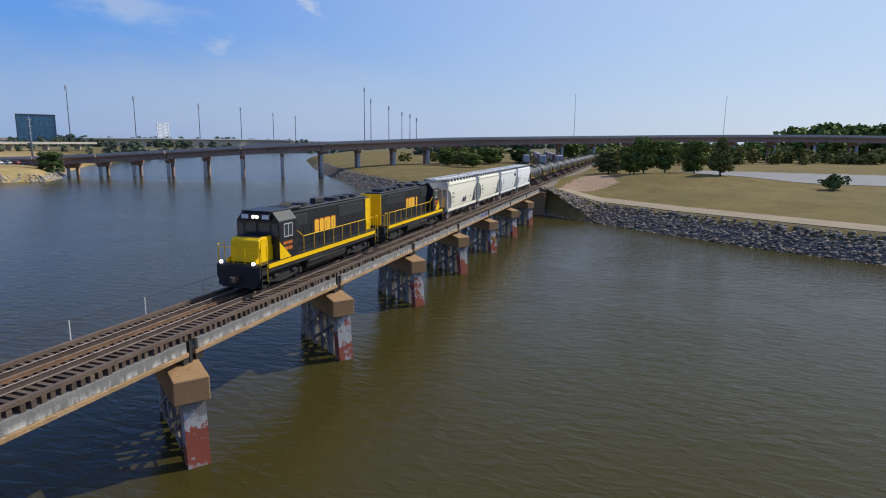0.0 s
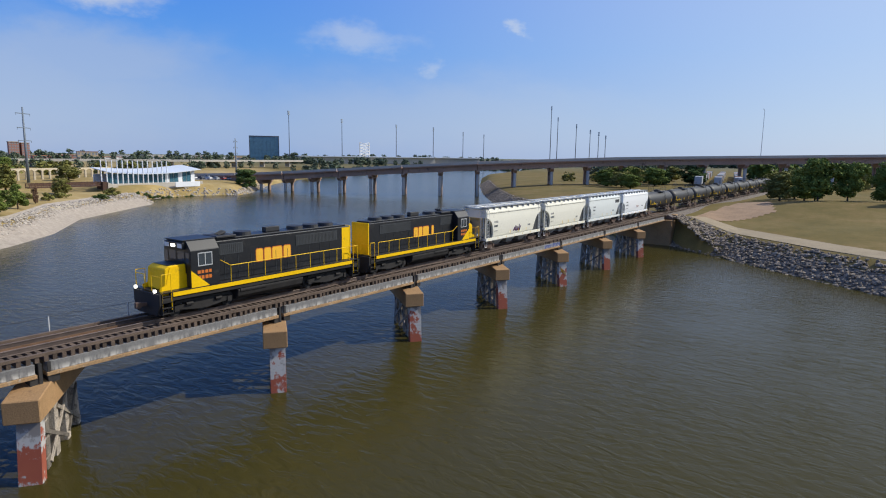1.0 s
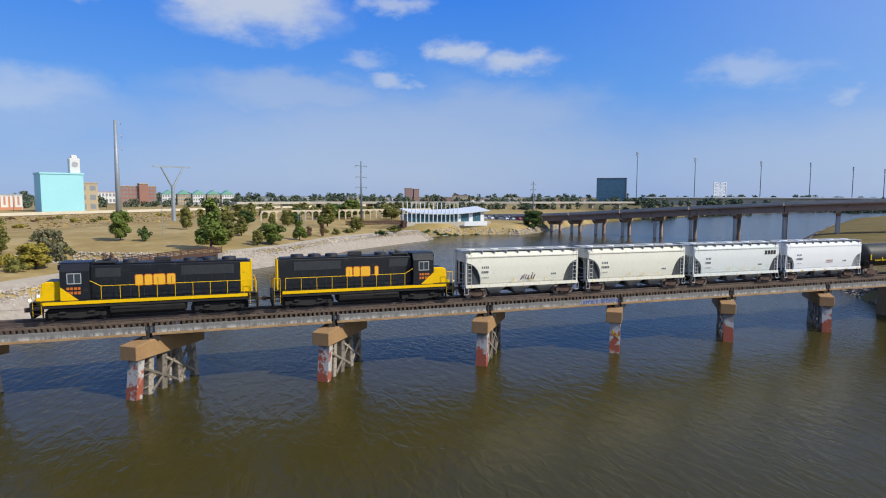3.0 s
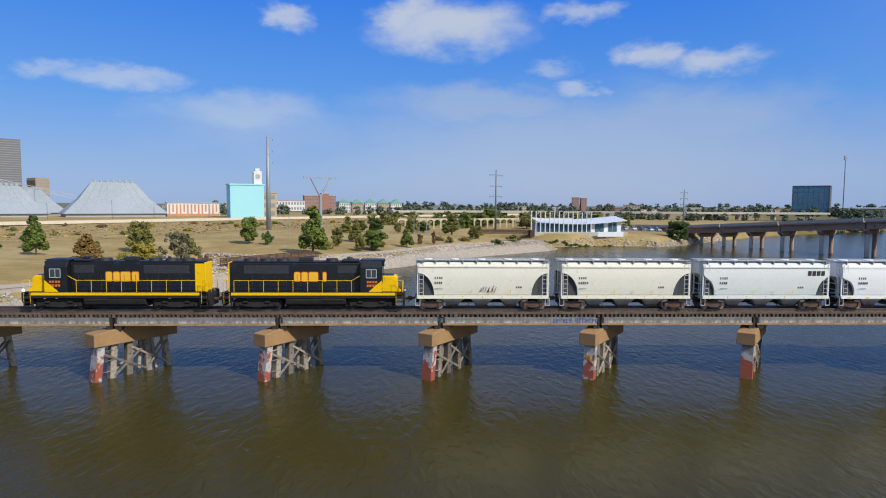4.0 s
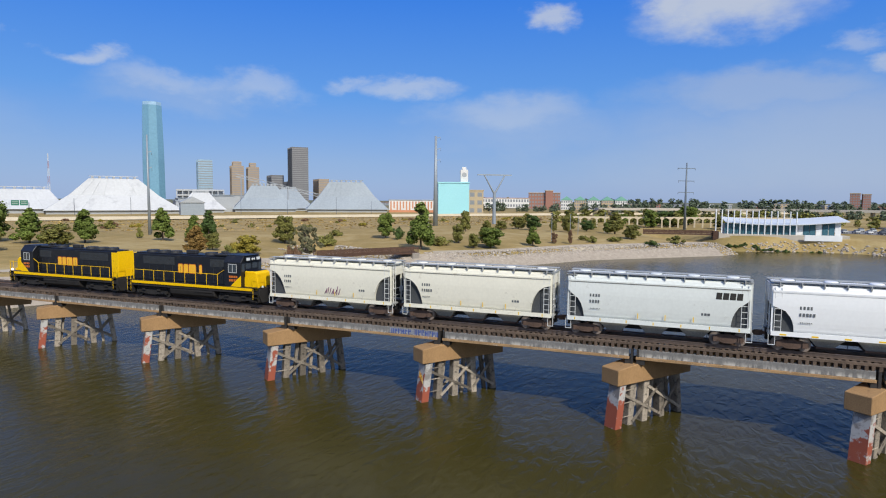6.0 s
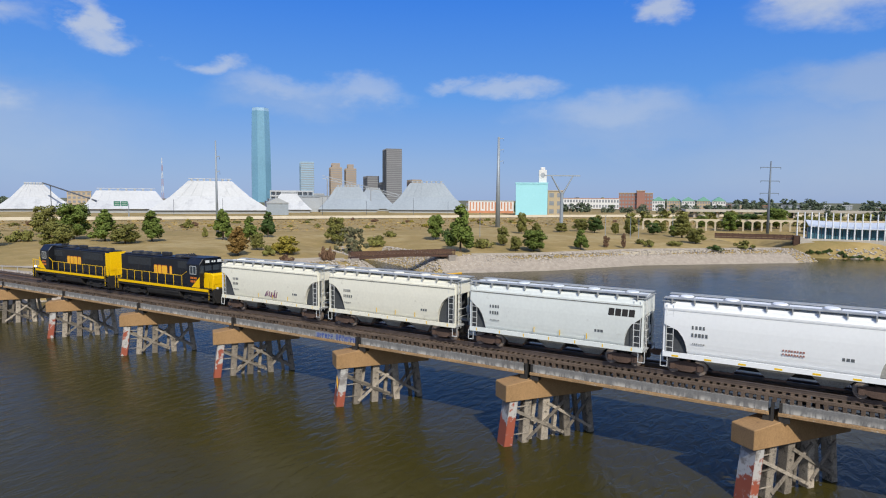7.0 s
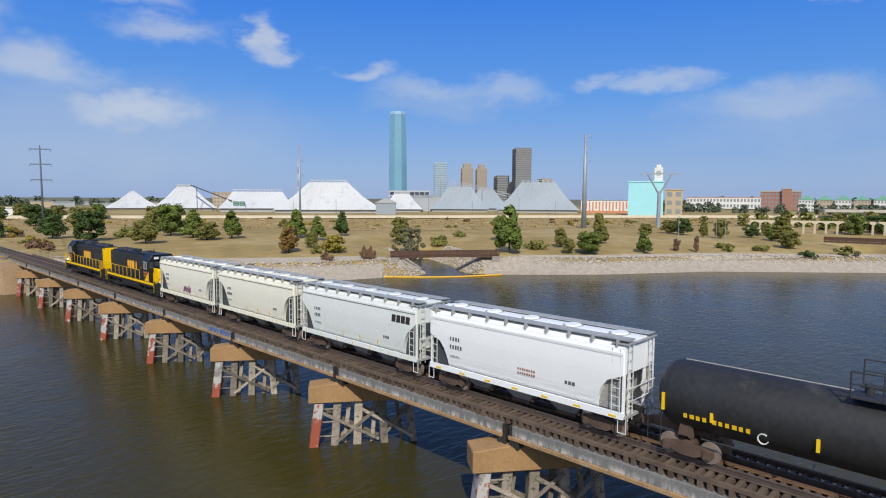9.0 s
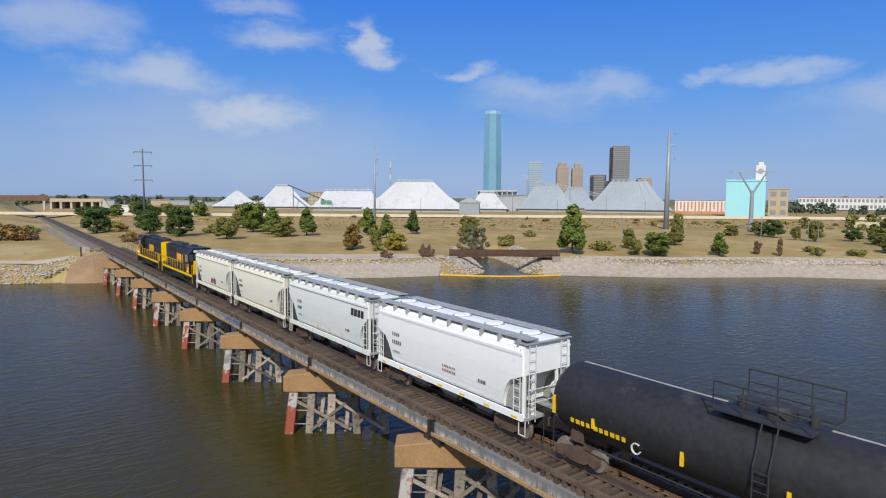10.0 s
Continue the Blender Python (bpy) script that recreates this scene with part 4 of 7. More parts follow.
    stencil(bm, 2.55, z - 0.42, 4 + style % 2, 0.15, 0.2, -1.531)
    stencil(bm, 2.6, z - 0.85, 7, 0.07, 0.07, -1.523, 0.05)
    stencil(bm, 11.2, 1.95, 3, 0.2, 0.2, -1.47, 0.02)
    tagged(part("stencil", bm, m_text, H, "small grey block stencils"), kind="stuff")
    bm = bmesh.new()
    for k in range(7):
        x = 1.3 + k * 2.1
        box(bm, x, x + (0.08 if style < 3 else 0.45), -1.536, -1.53, 1.06, 1.26 if style < 3 else 1.16)
        if style < 3:
            box(bm, x + 0.9, x + 0.97, -1.545, -1.535, 1.45, 1.8) if 1 < k < 5 else None
    tagged(part("reflector", bm, m_reflect, H, "yellow reflective strips"), kind="stuff")
    if style == 2:
        bm = bmesh.new()
        for x in (12.2, 12.69, 13.18, 13.67):
            prism(bm, [(x, 3.08), (x + 0.42, 3.08), (x + 0.46, 3.52), (x + 0.06, 3.52)], "y", -1.54, -1.53)
        tagged(part("side_marking", bm, m_dark, H, "dark slanted blocks"), kind="stuff")
    if style == 0:
        bm = bmesh.new()
        rr = random.Random(8)
        for q in range(9):
            x = 7.3 + q * 0.2
            bar(bm, (x, -1.46, 1.55 + rr.uniform(0, 0.15)), (x + rr.uniform(0.1, 0.35), -1.5, 1.95 + rr.uniform(0, 0.3)), 0.12, 0.01)
        tagged(part("graffiti", bm, m_purple, H, "purple sprayed scrawl"), kind="stuff")
    if style == 3:
        bm = bmesh.new()
        stencil(bm, 8.0, 2.1, 8, 0.11, 0.1, -1.51, 0.05)
        stencil(bm, 8.0, 1.9, 8, 0.11, 0.1, -1.505, 0.05)
        tagged(part("stencil", bm, m_rtext, H, "faint red stencil block"), kind="stuff")
    add_truck(H, 2.2)
    add_truck(H, 13.2)
    return H


m_baygrey = mat("bay_grey_paint", (0.30, 0.30, 0.28), 0.75, vary=0.3, scale=1.5)
m_ribshade = mat("rib_shadow_grey", (0.22, 0.21, 0.18), 0.8, vary=0.2)
m_hcream = mat("cream_car_paint", (0.82, 0.79, 0.665), 0.55, vary=0.05, scale=0.5, second=(0.47, 0.43, 0.34), spot=0.06)
m_hgrey = mat("pale_grey_car_paint", (0.74, 0.77, 0.74), 0.5, vary=0.05, scale=0.5, second=(0.5, 0.5, 0.46), spot=0.04)
m_hwhite = mat("white_car_paint", (0.86, 0.87, 0.87), 0.45, vary=0.03, scale=0.5, second=(0.8, 0.8, 0.78), spot=0.03)
m_hrail = mat("car_rail_white", (0.62, 0.63, 0.62), 0.6, vary=0.15)
hopper(0, m_hcream, m_hrail, "cream covered hopper car with a purple scrawl", 0)
hopper(1, m_hcream, m_hrail, "dusty cream covered hopper car with grey roof walks", 1)
hopper(2, m_hgrey, m_hrail, "pale grey covered hopper car with dark block lettering", 2)
hopper(3, m_hwhite, m_hrail, "clean white covered hopper car ahead of the tank cars", 3)


def tank_car():
    T = thing("tank_car", "dull black tank car with yellow side marks", "tank car", (X0 + 4 * HOP, 0, TZ), "tank cars of the train")
    T.scale = (TANK / 16.6, 1.1, 1.08)
    r, zc = 1.5, 2.62
    bm = bmesh.new()
    prof = [(0.62, 0.02), (0.66, 0.5), (0.8, 0.95), (1.02, 1.28), (1.3, 1.46), (1.5, r), (5, r), (8.3, r), (11.6, r), (15.1, r), (15.3, 1.46), (15.58, 1.28), (15.8, 0.95), (15.94, 0.5), (15.98, 0.02)]
    rings = []
    for x, q in prof:
        rings.append([bm.verts.new((x, q * math.cos(2 * math.pi * k / 36), zc + q * math.sin(2 * math.pi * k / 36))) for k in range(36)])
    for p, q in zip(rings, rings[1:]):
        for k in range(36):
            bm.faces.new((p[k], q[k], q[(k + 1) % 36], p[(k + 1) % 36]))
    bm.faces.new(rings[0])
    bm.faces.new(rings[-1][::-1])
    bmesh.ops.recalc_face_normals(bm, faces=bm.faces[:])
    part("barrel", bm, m_tank, T, smooth=True)
    for e in (0.5, 16.1):
        part("stub_sill", bevelled(boxes((e - 0.2 if e < 1 else e - 2.6, e + 2.6 if e < 1 else e + 0.2, -0.3, 0.3, 0.85, 1.25)), 0.02), m_truck, T)
        for s in (-1, 1):
            bm = bmesh.new()
            x = e + (1.6 if e < 1 else -1.6)
            prism(bm, [(x - 0.35, 1.0), (x + 0.35, 1.0), (x + 0.2, 1.75), (x - 0.2, 1.75)], "y", s * 0.95 - 0.06, s * 0.95 + 0.06)
            part("saddle", bm, m_truck, T)
            part("grab_rail", rail_run([(e, s * 1.3, 0.55), (e, s * 1.3, 2.0), (e + (0.6 if e < 1 else -0.6), s * 1.3, 2.0), (e + (0.6 if e < 1 else -0.6), s * 1.3, 0.55)], 0.022), m_tankrail, T)
        shared("coupler", COUPLER, T, pose(e + (0.1 if e < 1 else -0.1), 0, 0, 0, 0, 0 if e < 1 else 180))
    add_truck(T, 2.2)
    add_truck(T, 14.4)
    for s in (-1, 1):
        bm = bmesh.new()
        tube(bm, (2.9, s * 1.3, 1.18), (13.7, s * 1.3, 1.18), 0.035, seg=6)
        part("side_rail", bm, m_tankrail, T)
        bm = bmesh.new()
        for x, z0, z1 in ((0.85, 2.1, 2.85), (2.95, 2.05, 2.45), (6.85, 1.95, 2.45), (10.4, 1.95, 2.45), (14.1, 2.05, 2.6)):
            prism(bm, [(s * 1.44, z0), (s * 1.52, z0), (s * 1.525, (z0 + z1) / 2), (s * 1.52, z1), (s * 1.44, z1)], "x", x + 0.35, x + 0.47)
        part("reflector", bm, m_reflect, T, "upright yellow strips")
        bm = bmesh.new()
        for k in range(10):
            x = 2.15 + k * 0.27 + (0.12 if k > 3 else 0)
            q = 1.385 if k % 2 else 1.39
            prism(bm, [(s * q, 1.96), (s * (q + 0.03), 1.96), (s * (q + 0.06), 2.14), (s * (q + 0.03), 2.14)], "x", x, x + 0.15 + 0.03 * (k % 3 == 1))
        tagged(part("side_marking", bm, m_reflect, T, "row of small yellow bars"), kind="stuff")
    # top platform with rails
    part("platform", boxes((8.1, 11.2, -1.15, -0.55, 4.12, 4.18), (8.1, 11.2, 0.55, 1.15, 4.12, 4.18)), m_tankrail, T)
    for s in (-1, 1):
        y = s * 1.15
        bm = rail_run([(8.1, y, 4.15), (8.1, y, 5.1), (11.2, y, 5.1), (11.2, y, 4.15)], 0.03)
        tube(bm, (8.1, y, 4.65), (11.2, y, 4.65), 0.025, seg=6)
        for x in (9.1, 10.2):
            tube(bm, (x, y, 4.15), (x, y, 5.1), 0.025, seg=6)
        part("platform_rail", bm, m_tankrail, T)
        bm = ladder(9.75, s * 1.62, 0.8, 2.9, 0.5, 7)
        for x in (9.75, 10.25):
            tube(bm, (x, s * 1.62, 2.9), (x, s * 1.15, 4.15), 0.026, seg=6)
        part("ladder", bm, m_tankrail, T)
    bm = bmesh.new()
    tube(bm, (9.65, 0, 4.05), (9.65, 0, 4.35), 0.55, 0.55, 20)
    tube(bm, (9.65, 0, 4.35), (9.65, 0, 4.5), 0.5, 0.4, 20)
    part("manway", bm, m_tankrail, T)
    bm = bmesh.new()
    for x in (8.5, 10.8):
        tube(bm, (x, 0, 4.05), (x, 0, 4.45), 0.16, seg=10)
        tube(bm, (x, -0.25, 4.4), (x, 0.25, 4.4), 0.06, seg=8)
    part("valve", bm, m_tankrail, T)
    bm = bmesh.new()
    tube(bm, (9.65, 0, 0.85), (9.65, 0, 1.15), 0.25, 0.3, 12)
    part("outlet", bm, m_tankrail, T)
    for x0, x1 in ((1.6, 8.0), (11.3, 15.0)):
        part("top_seam", boxes((x0, x1, -0.06, 0.06, zc + r - 0.02, zc + r + 0.008)), m_seam, T, "pale worn strip")
    return T


m_tank = mat("tank_black", (0.022, 0.022, 0.023), 0.55, vary=0.4, scale=0.5, second=(0.05, 0.045, 0.04), spot=0.12)
m_tankrail = mat("tank_fitting_black", (0.03, 0.03, 0.032), 0.7, vary=0.3)
m_seam = mat("seam_tan", (0.35, 0.33, 0.28), 0.8, vary=0.3, scale=3)
first = tank_car()
bm = bmesh.new()
for k in range(9):
    w0, w1 = radians(50 + k * 32), radians(82 + k * 32)
    bar(bm, (5.35 + 0.2 * math.cos(w0), -1.42, 1.9 + 0.2 * math.sin(w0)), (5.35 + 0.2 * math.cos(w1), -1.42, 1.9 + 0.2 * math.sin(w1)), 0.07, 0.035)
part("chalk_mark", bm, m_plate, first, "white chalk ring")
for i in range(1, 15):
    copy_thing(first, pose(X0 + 4 * HOP + TANK * i, 0, TZ))

# ---- banks ----
def along(points, step):
    """Places along a polyline with the direction there."""
    out = []
    for (ax, ay), (bx, by) in zip(points, points[1:]):
        n = max(1, int(math.hypot(bx - ax, by - ay) / step))
        for i in range(n):
            k = i / n
            out.append((ax + (bx - ax) * k, ay + (by - ay) * k, math.atan2(by - ay, bx - ax)))
    return out


ICO = [(0, 0, 1), (0.894, 0, 0.447), (0.276, 0.851, 0.447), (-0.724, 0.526, 0.447), (-0.724, -0.526, 0.447), (0.276, -0.851, 0.447), (0.724, 0.526, -0.447), (-0.276, 0.851, -0.447), (-0.894, 0, -0.447), (-0.276, -0.851, -0.447), (0.724, -0.526, -0.447), (0, 0, -1)]
ICO_F = [(0, 1, 2), (0, 2, 3), (0, 3, 4), (0, 4, 5), (0, 5, 1), (1, 6, 2), (2, 7, 3), (3, 8, 4), (4, 9, 5), (5, 10, 1), (6, 7, 2), (7, 8, 3), (8, 9, 4), (9, 10, 5), (10, 6, 1), (6, 11, 7), (7, 11, 8), (8, 11, 9), (9, 11, 10), (10, 11, 6)]


def stones(name, spots, material, label, size, seed):
    rs = np.random.RandomState(seed)
    base, faces = np.array(ICO), np.array(ICO_F)
    verts, polys = [], []
    for i, (x, y, z) in enumerate(spots):
        s = size * rs.uniform(0.55, 1.35)
        v = base * (1 + rs.uniform(-0.28, 0.28, (12, 1))) * s * np.array([rs.uniform(0.8, 1.3), rs.uniform(0.7, 1.1), rs.uniform(0.5, 0.9)])
        w = rs.uniform(0, 6.28)
        c, q = math.cos(w), math.sin(w)
        v = np.stack([v[:, 0] * c - v[:, 1] * q, v[:, 0] * q + v[:, 1] * c, v[:, 2]], 1) + (x, y, z)
        verts.append(v)
        polys.append(faces + 12 * i)
    me = bpy.data.meshes.new(name)
    me.from_pydata(np.concatenate(verts).tolist(), [], np.concatenate(polys).tolist())
    me.materials.append(material)
    return tagged(new(name, me), label, "riprap", kind="stuff")


def bank_spots(points, depth, density, seed, flip=1, near=-0.6):
    rs = np.random.RandomState(seed)
    out = []
    for x, y, w in along(points, 1.0):
        for _ in range(rs.poisson(density)):
            d, k = rs.uniform(near, depth), rs.uniform(-0.6, 0.6)
            px = x - math.sin(w) * d * flip + math.cos(w) * k
            py = y + math.cos(w) * d * flip + math.sin(w) * k
            out.append((px, py))
    a = np.array(out)
    d = river_distance(a[:, 0], a[:, 1])
    keep = (d > -0.9) & (d < depth + 1.0) & (np.abs(a[:, 1]) > 3.0)
    a = a[keep]
    return np.column_stack([a, land_height(a[:, 0], a[:, 1]) + 0.1])


m_rip = mat("pale_riprap", (0.41, 0.36, 0.305), 0.95, vary=0.2, scale=1, bump=0.4, rand=0.24)
m_ripbed = mat("pale_gravel", (0.36, 0.305, 0.245), 0.95, vary=0.3, scale=1.5, bump=0.6)
m_ripd = mat("grey_riprap", (0.25, 0.20, 0.145), 0.95, vary=0.3, scale=1, bump=0.4, rand=0.5)
w_line = [p for p in WEST if -155 < p[0] < 48 and -2 < p[1] < 178]
stones("bank_riprap", bank_spots(w_line, 7.0, 34, 1), m_rip, "pale broken limestone lining the river bank", 0.27, 2)
e_line = [(-120, -330), (-30, -160), (4, -75), (22, -44), (36, -26), (50, -10), (56, -3), (63, 8), (76, 28), (96, 55), (128, 84), (158, 106), (180, 122), (260, 176)]
stones("bank_riprap", bank_spots(e_line[1:], 6.0, 34, 3, -1), m_ripd, "grey broken rock along the water", 0.33, 4)
stones("bank_riprap", bank_spots([(46.6, 190), (64.8, 199), (81.5, 196), (88.7, 190), (100.3, 198), (145.6, 245)], 4, 6, 5), m_rip, "tan rocks on the far shore", 0.42, 6)

# paths and paved ground
def ribbon(name, points, width, material, label, category, lift=0.05, kind="structure", low=0.5):
    bm = bmesh.new()
    prev = None
    for x, y, w in along(points, 3.0):
        a, c = (x - math.sin(w) * width / 2, y + math.cos(w) * width / 2), (x + math.sin(w) * width / 2, y - math.cos(w) * width / 2)
        cur = [bm.verts.new((*q, max(ground_height(*q), low) + lift)) for q in (a, ((a[0] + c[0]) / 2, (a[1] + c[1]) / 2), c)]
        if prev:
            bm.faces.new((prev[0], prev[1], cur[1], cur[0]))
            bm.faces.new((prev[1], prev[2], cur[2], cur[1]))
        prev = cur
    bmesh.ops.recalc_face_normals(bm, faces=bm.faces[:])
    return solid(name, bm, material, label, category, kind=kind)


def inside(px, py, poly):
    a = np.array(poly, float)
    b = np.roll(a, -1, 0)
    hit = np.zeros(px.shape, bool)
    for (ax, ay), (bx, by) in zip(a, b):
        hit ^= ((ay > py) != (by > py)) & (px < (bx - ax) * (py - ay) / ((by - ay) or 1e-9) + ax)
    return hit


def patch(name, outline, material, label, category, step=4.0, lift=0.06):
    """A sheet lying on the ground inside an outline."""
    a = np.array(outline, float)
    xs = np.arange(a[:, 0].min(), a[:, 0].max() + step, step)
    ys = np.arange(a[:, 1].min(), a[:, 1].max() + step, step)
    v, f = sheet(xs, ys, lambda x, y: land_height(x, y) + lift)
    c = v[f].mean(1)
    f = f[inside(c[:, 0], c[:, 1], outline)]
    used, inv = np.unique(f, return_inverse=True)
    me = bpy.data.meshes.new(name)
    me.from_pydata(v[used].tolist(), [], inv.reshape(-1, 4).tolist())
    me.materials.append(material)
    return tagged(new(name, me), label, category, kind="structure")


m_path = mat("pale_path", (0.42, 0.36, 0.27), 0.95, vary=0.15, scale=0.6)
m_asph = mat("grey_asphalt", (0.22, 0.21, 0.20), 0.9, vary=0.15, scale=0.3)
m_track = mat("tan_track", (0.33, 0.26, 0.16), 0.95, vary=0.2, scale=0.6)
m_gravel = mat("track_gravel", (0.26, 0.215, 0.16), 0.95, vary=0.35, scale=1.2, bump=0.6)
m_soil = mat("bare_soil", (0.29, 0.19, 0.11), 0.95, vary=0.3, scale=0.5, bump=0.3)
m_brown = mat("brown_field", (0.34, 0.235, 0.085), 0.97, vary=0.45, scale=0.22, bump=0.5, second=(0.21, 0.17, 0.055), spot=0.3)
ribbon("path", [(-131.9, -75), (-112, -41), (-98.3, -19), (-90, -6)], 2.6, m_path, "pale footpath along the shore", "path", 0.08)
stones("bank_riprap", bank_spots([(-131.9, -92), (-90.3, -20), (-85.3, -9)], 5.5, 26, 11), m_rip, "pale broken limestone along the shore", 0.27, 12)
ribbon("bank_soil", [(-86.8, -9), (-84.2, -5), (-84.1, 4)], 6.5, m_soil, "bare brown earth beside the bridge end", "bare ground", 0.05, low=-1.0)
ribbon("path", [(-96.9, 6), (-79.9, 32), (-65.5, 54), (-60.1, 66), (-56.8, 70)], 2.6, m_path, "pale footpath along the bank", "path", 0.08)
ribbon("path", [(-37.4, 98), (-23.3, 112), (-10.3, 132), (20.9, 164)], 2.4, m_path, "pale footpath along the bank", "path", 0.08)
ribbon("path", [(66, -6), (57, -16), (43, -32), (30, -50), (12, -80), (-4, -120), (-22, -165)], 4.2, m_track, "sandy service track above the rocks", "path", 0.08)
patch("brown_field", [(-411.8, -70), (-320.3, 16), (-257.7, 104), (-209.6, 170), (-157.9, 244), (-99.7, 322), (-32.3, 404), (2.3, 400), (-4.1, 300), (-49.5, 245), (-78.8, 190), (-102.2, 150), (-126.3, 118), (-157.9, 90), (-185.3, 60), (-232.8, 20), (-321.8, -60)], m_brown, "rough rusty brown grass below the freeway", "field", 1.6)
for a, c in (([(-81.5, 6), (-72.5, 30), (-59.2, 52), (-54, 66), (-49.8, 70)], 1), ([(-39, 86), (-20.4, 109), (-3.5, 136), (27.2, 164), (37.9, 173)], 1)):
    ribbon("bank_gravel", a, 9.5, m_ripbed, "pale gravel under the bank stones", "gravel", 0.28, low=-1.0)
ribbon("bank_gravel", [(x + (4.2 if y > -30 else 4), y - 1) for x, y in e_line[2:]], 7, mat("grey_gravel", (0.16, 0.135, 0.105), 0.95, vary=0.4, scale=1.5, bump=0.6), "grey stony earth between the rocks", "gravel", 0.04, low=-1.0)
patch("brush_strip", [(-105.7, 7), (-121.4, 7), (-182.8, 9), (-252.5, 12), (-242.8, 22), (-183.5, 24), (-143.9, 20), (-112.1, 13)], m_brown, "rusty brown brush beside the track", "brush", 1.0, 0.08)
patch("gravel_yard", [(-97, -3.6), (-232.1, -4), (-232.1, -7), (-197.2, -6.2), (-172.2, -7.4), (-142.4, -6), (-122.5, -6.6), (-100.9, -5.4)], m_gravel, "grey gravel beside the track", "bare ground", 0.8, 0.08)
patch("sandy_yard", [(-142.2, -12), (-167.2, -11), (-207, -14), (-217, -20), (-172, -19), (-148.1, -17)], m_soil, "bare reddish soil beside the track", "bare ground", 0.9, 0.08)
patch("soil_scar", [(62, -5), (75, -5.5), (105, -8), (113, -13), (95, -16), (81, -19), (67, -12)], m_soil, "bare brown earth on the slope beside the track", "bare ground", 0.9, 0.07)
patch("parking_lot", [(166, -38), (162, -62), (152, -104), (100, -100), (96, -64), (106, -48)], m_asph, "empty pale grey parking lot", "parking lot", 2.0, 0.1)

# small things on the shore by the bridge end
ps = thing("marker_post", "small white marker post in the grass", "post", (-108.3, -16.5, ground_height(-108.3, -16.5)))
part("shaft", bevelled(boxes((-0.14, 0.14, -0.14, 0.14, -0.2, 1.5)), 0.03), m_path, ps)
ps = thing("marker_post", "dark wooden post beside the bridge end", "post", (-89.5, -6.6, ground_height(-89.5, -6.6)))
part("shaft", bevelled(boxes((-0.16, 0.16, -0.16, 0.16, -0.2, 2.1)), 0.03), m_tie, ps)
ps = thing("concrete_block", "weathered concrete block beside the track", "concrete block", (-95, -5.2, ground_height(-95, -5.2) - 0.1), rz=8)
part("body", bevelled(boxes((-1.7, 1.7, -0.6, 0.6, 0, 1.2)), 0.06), m_path, ps)

# freeway with its barrier wall
m_cpale = mat("pale_concrete", (0.46, 0.42, 0.36), 0.9, vary=0.12, scale=0.4, second=(0.38, 0.34, 0.29), spot=0.1)
m_cgrey = mat("grey_concrete", (0.27, 0.24, 0.21), 0.9, vary=0.2, scale=0.4, second=(0.18, 0.15, 0.12), spot=0.15)
fw = [(-411.8, -90), (-322.2, 12), (-259.5, 99), (-211.4, 166), (-159.7, 240), (-101.6, 318), (-34.1, 400), (115, 560)]
F = thing("freeway", "pale concrete freeway barrier above the field", "freeway", kind="structure")
m_barrier = mat("cream_barrier", (0.62, 0.55, 0.43), 0.9, vary=0.12, scale=0.4)
for (ax, ay), (bx, by) in zip(fw, fw[1:]):
    bm = bmesh.new()
    bar(bm, (ax, ay, 8.45), (bx, by, 8.45), 0.5, 1.5)
    part("barrier", bm, m_barrier, F)
    w = math.atan2(by - ay, bx - ax)
    dx, dy = -math.sin(w) * 14, math.cos(w) * 14
    bm = bmesh.new()
    bm.faces.new([bm.verts.new(p) for p in ((ax, ay, 7.8), (bx, by, 7.8), (bx + dx, by + dy, 7.8), (ax + dx, ay + dy, 7.8))])
    part("roadway", bm, m_asph, F)

# footbridge over the inlet
m_wood = mat("weathered_brown_wood", (0.085, 0.045, 0.03), 0.9, vary=0.35, scale=2, bump=0.4, rand=0.25)
ax, ay, bx, by = -56, 70.0, -39.9, 92.6
fb = thing("footbridge", "dark brown timber footbridge crossing the inlet", "footbridge", (ax, ay, 4.2), rz=math.degrees(math.atan2(by - ay, bx - ax)))
fl = math.hypot(bx - ax, by - ay)
part("deck", boxes((0, fl, -1.2, 1.2, -0.12, 0.0)), m_wood, fb)
for s in (-1, 1):
    bm = bmesh.new()
    for a, c in ((0, 0.5), (0.5, 1.0)):
        bar(bm, (fl * a, s * 1.15, -0.25 + 0.35 * (1 - abs(a - 0.5) * 2)), (fl * c, s * 1.15, -0.25 + 0.35 * (1 - abs(c - 0.5) * 2)), 0.22, 0.5)
    part("beam", bm, m_wood, fb)
    for z in (0.3, 0.62, 0.94, 1.25):
        part("board", boxes((0, fl, s * 1.18 - 0.04, s * 1.18 + 0.04, z - 0.1, z + 0.1)), m_wood, fb)
    for i in range(13):
        x = 0.1 + i * (fl - 0.2) / 12
        part("post", boxes((x - 0.07, x + 0.07, s * 1.1 - 0.05, s * 1.1 + 0.05, -0.1, 1.4)), m_wood, fb)
for x in (1.0, fl - 1.0):
    part("footing", bevelled(boxes((x - 1, x + 1, -1.5, 1.5, -2.5, -0.13)), 0.05), m_cgrey, fb)
F2 = thing("footbridge", "long red-brown timber footbridge near the boathouse", "footbridge", (10, 197.5, 5.6), rz=6)
part("deck", boxes((0, 25, -1.3, 1.3, -0.4, 0.0)), m_wood, F2)
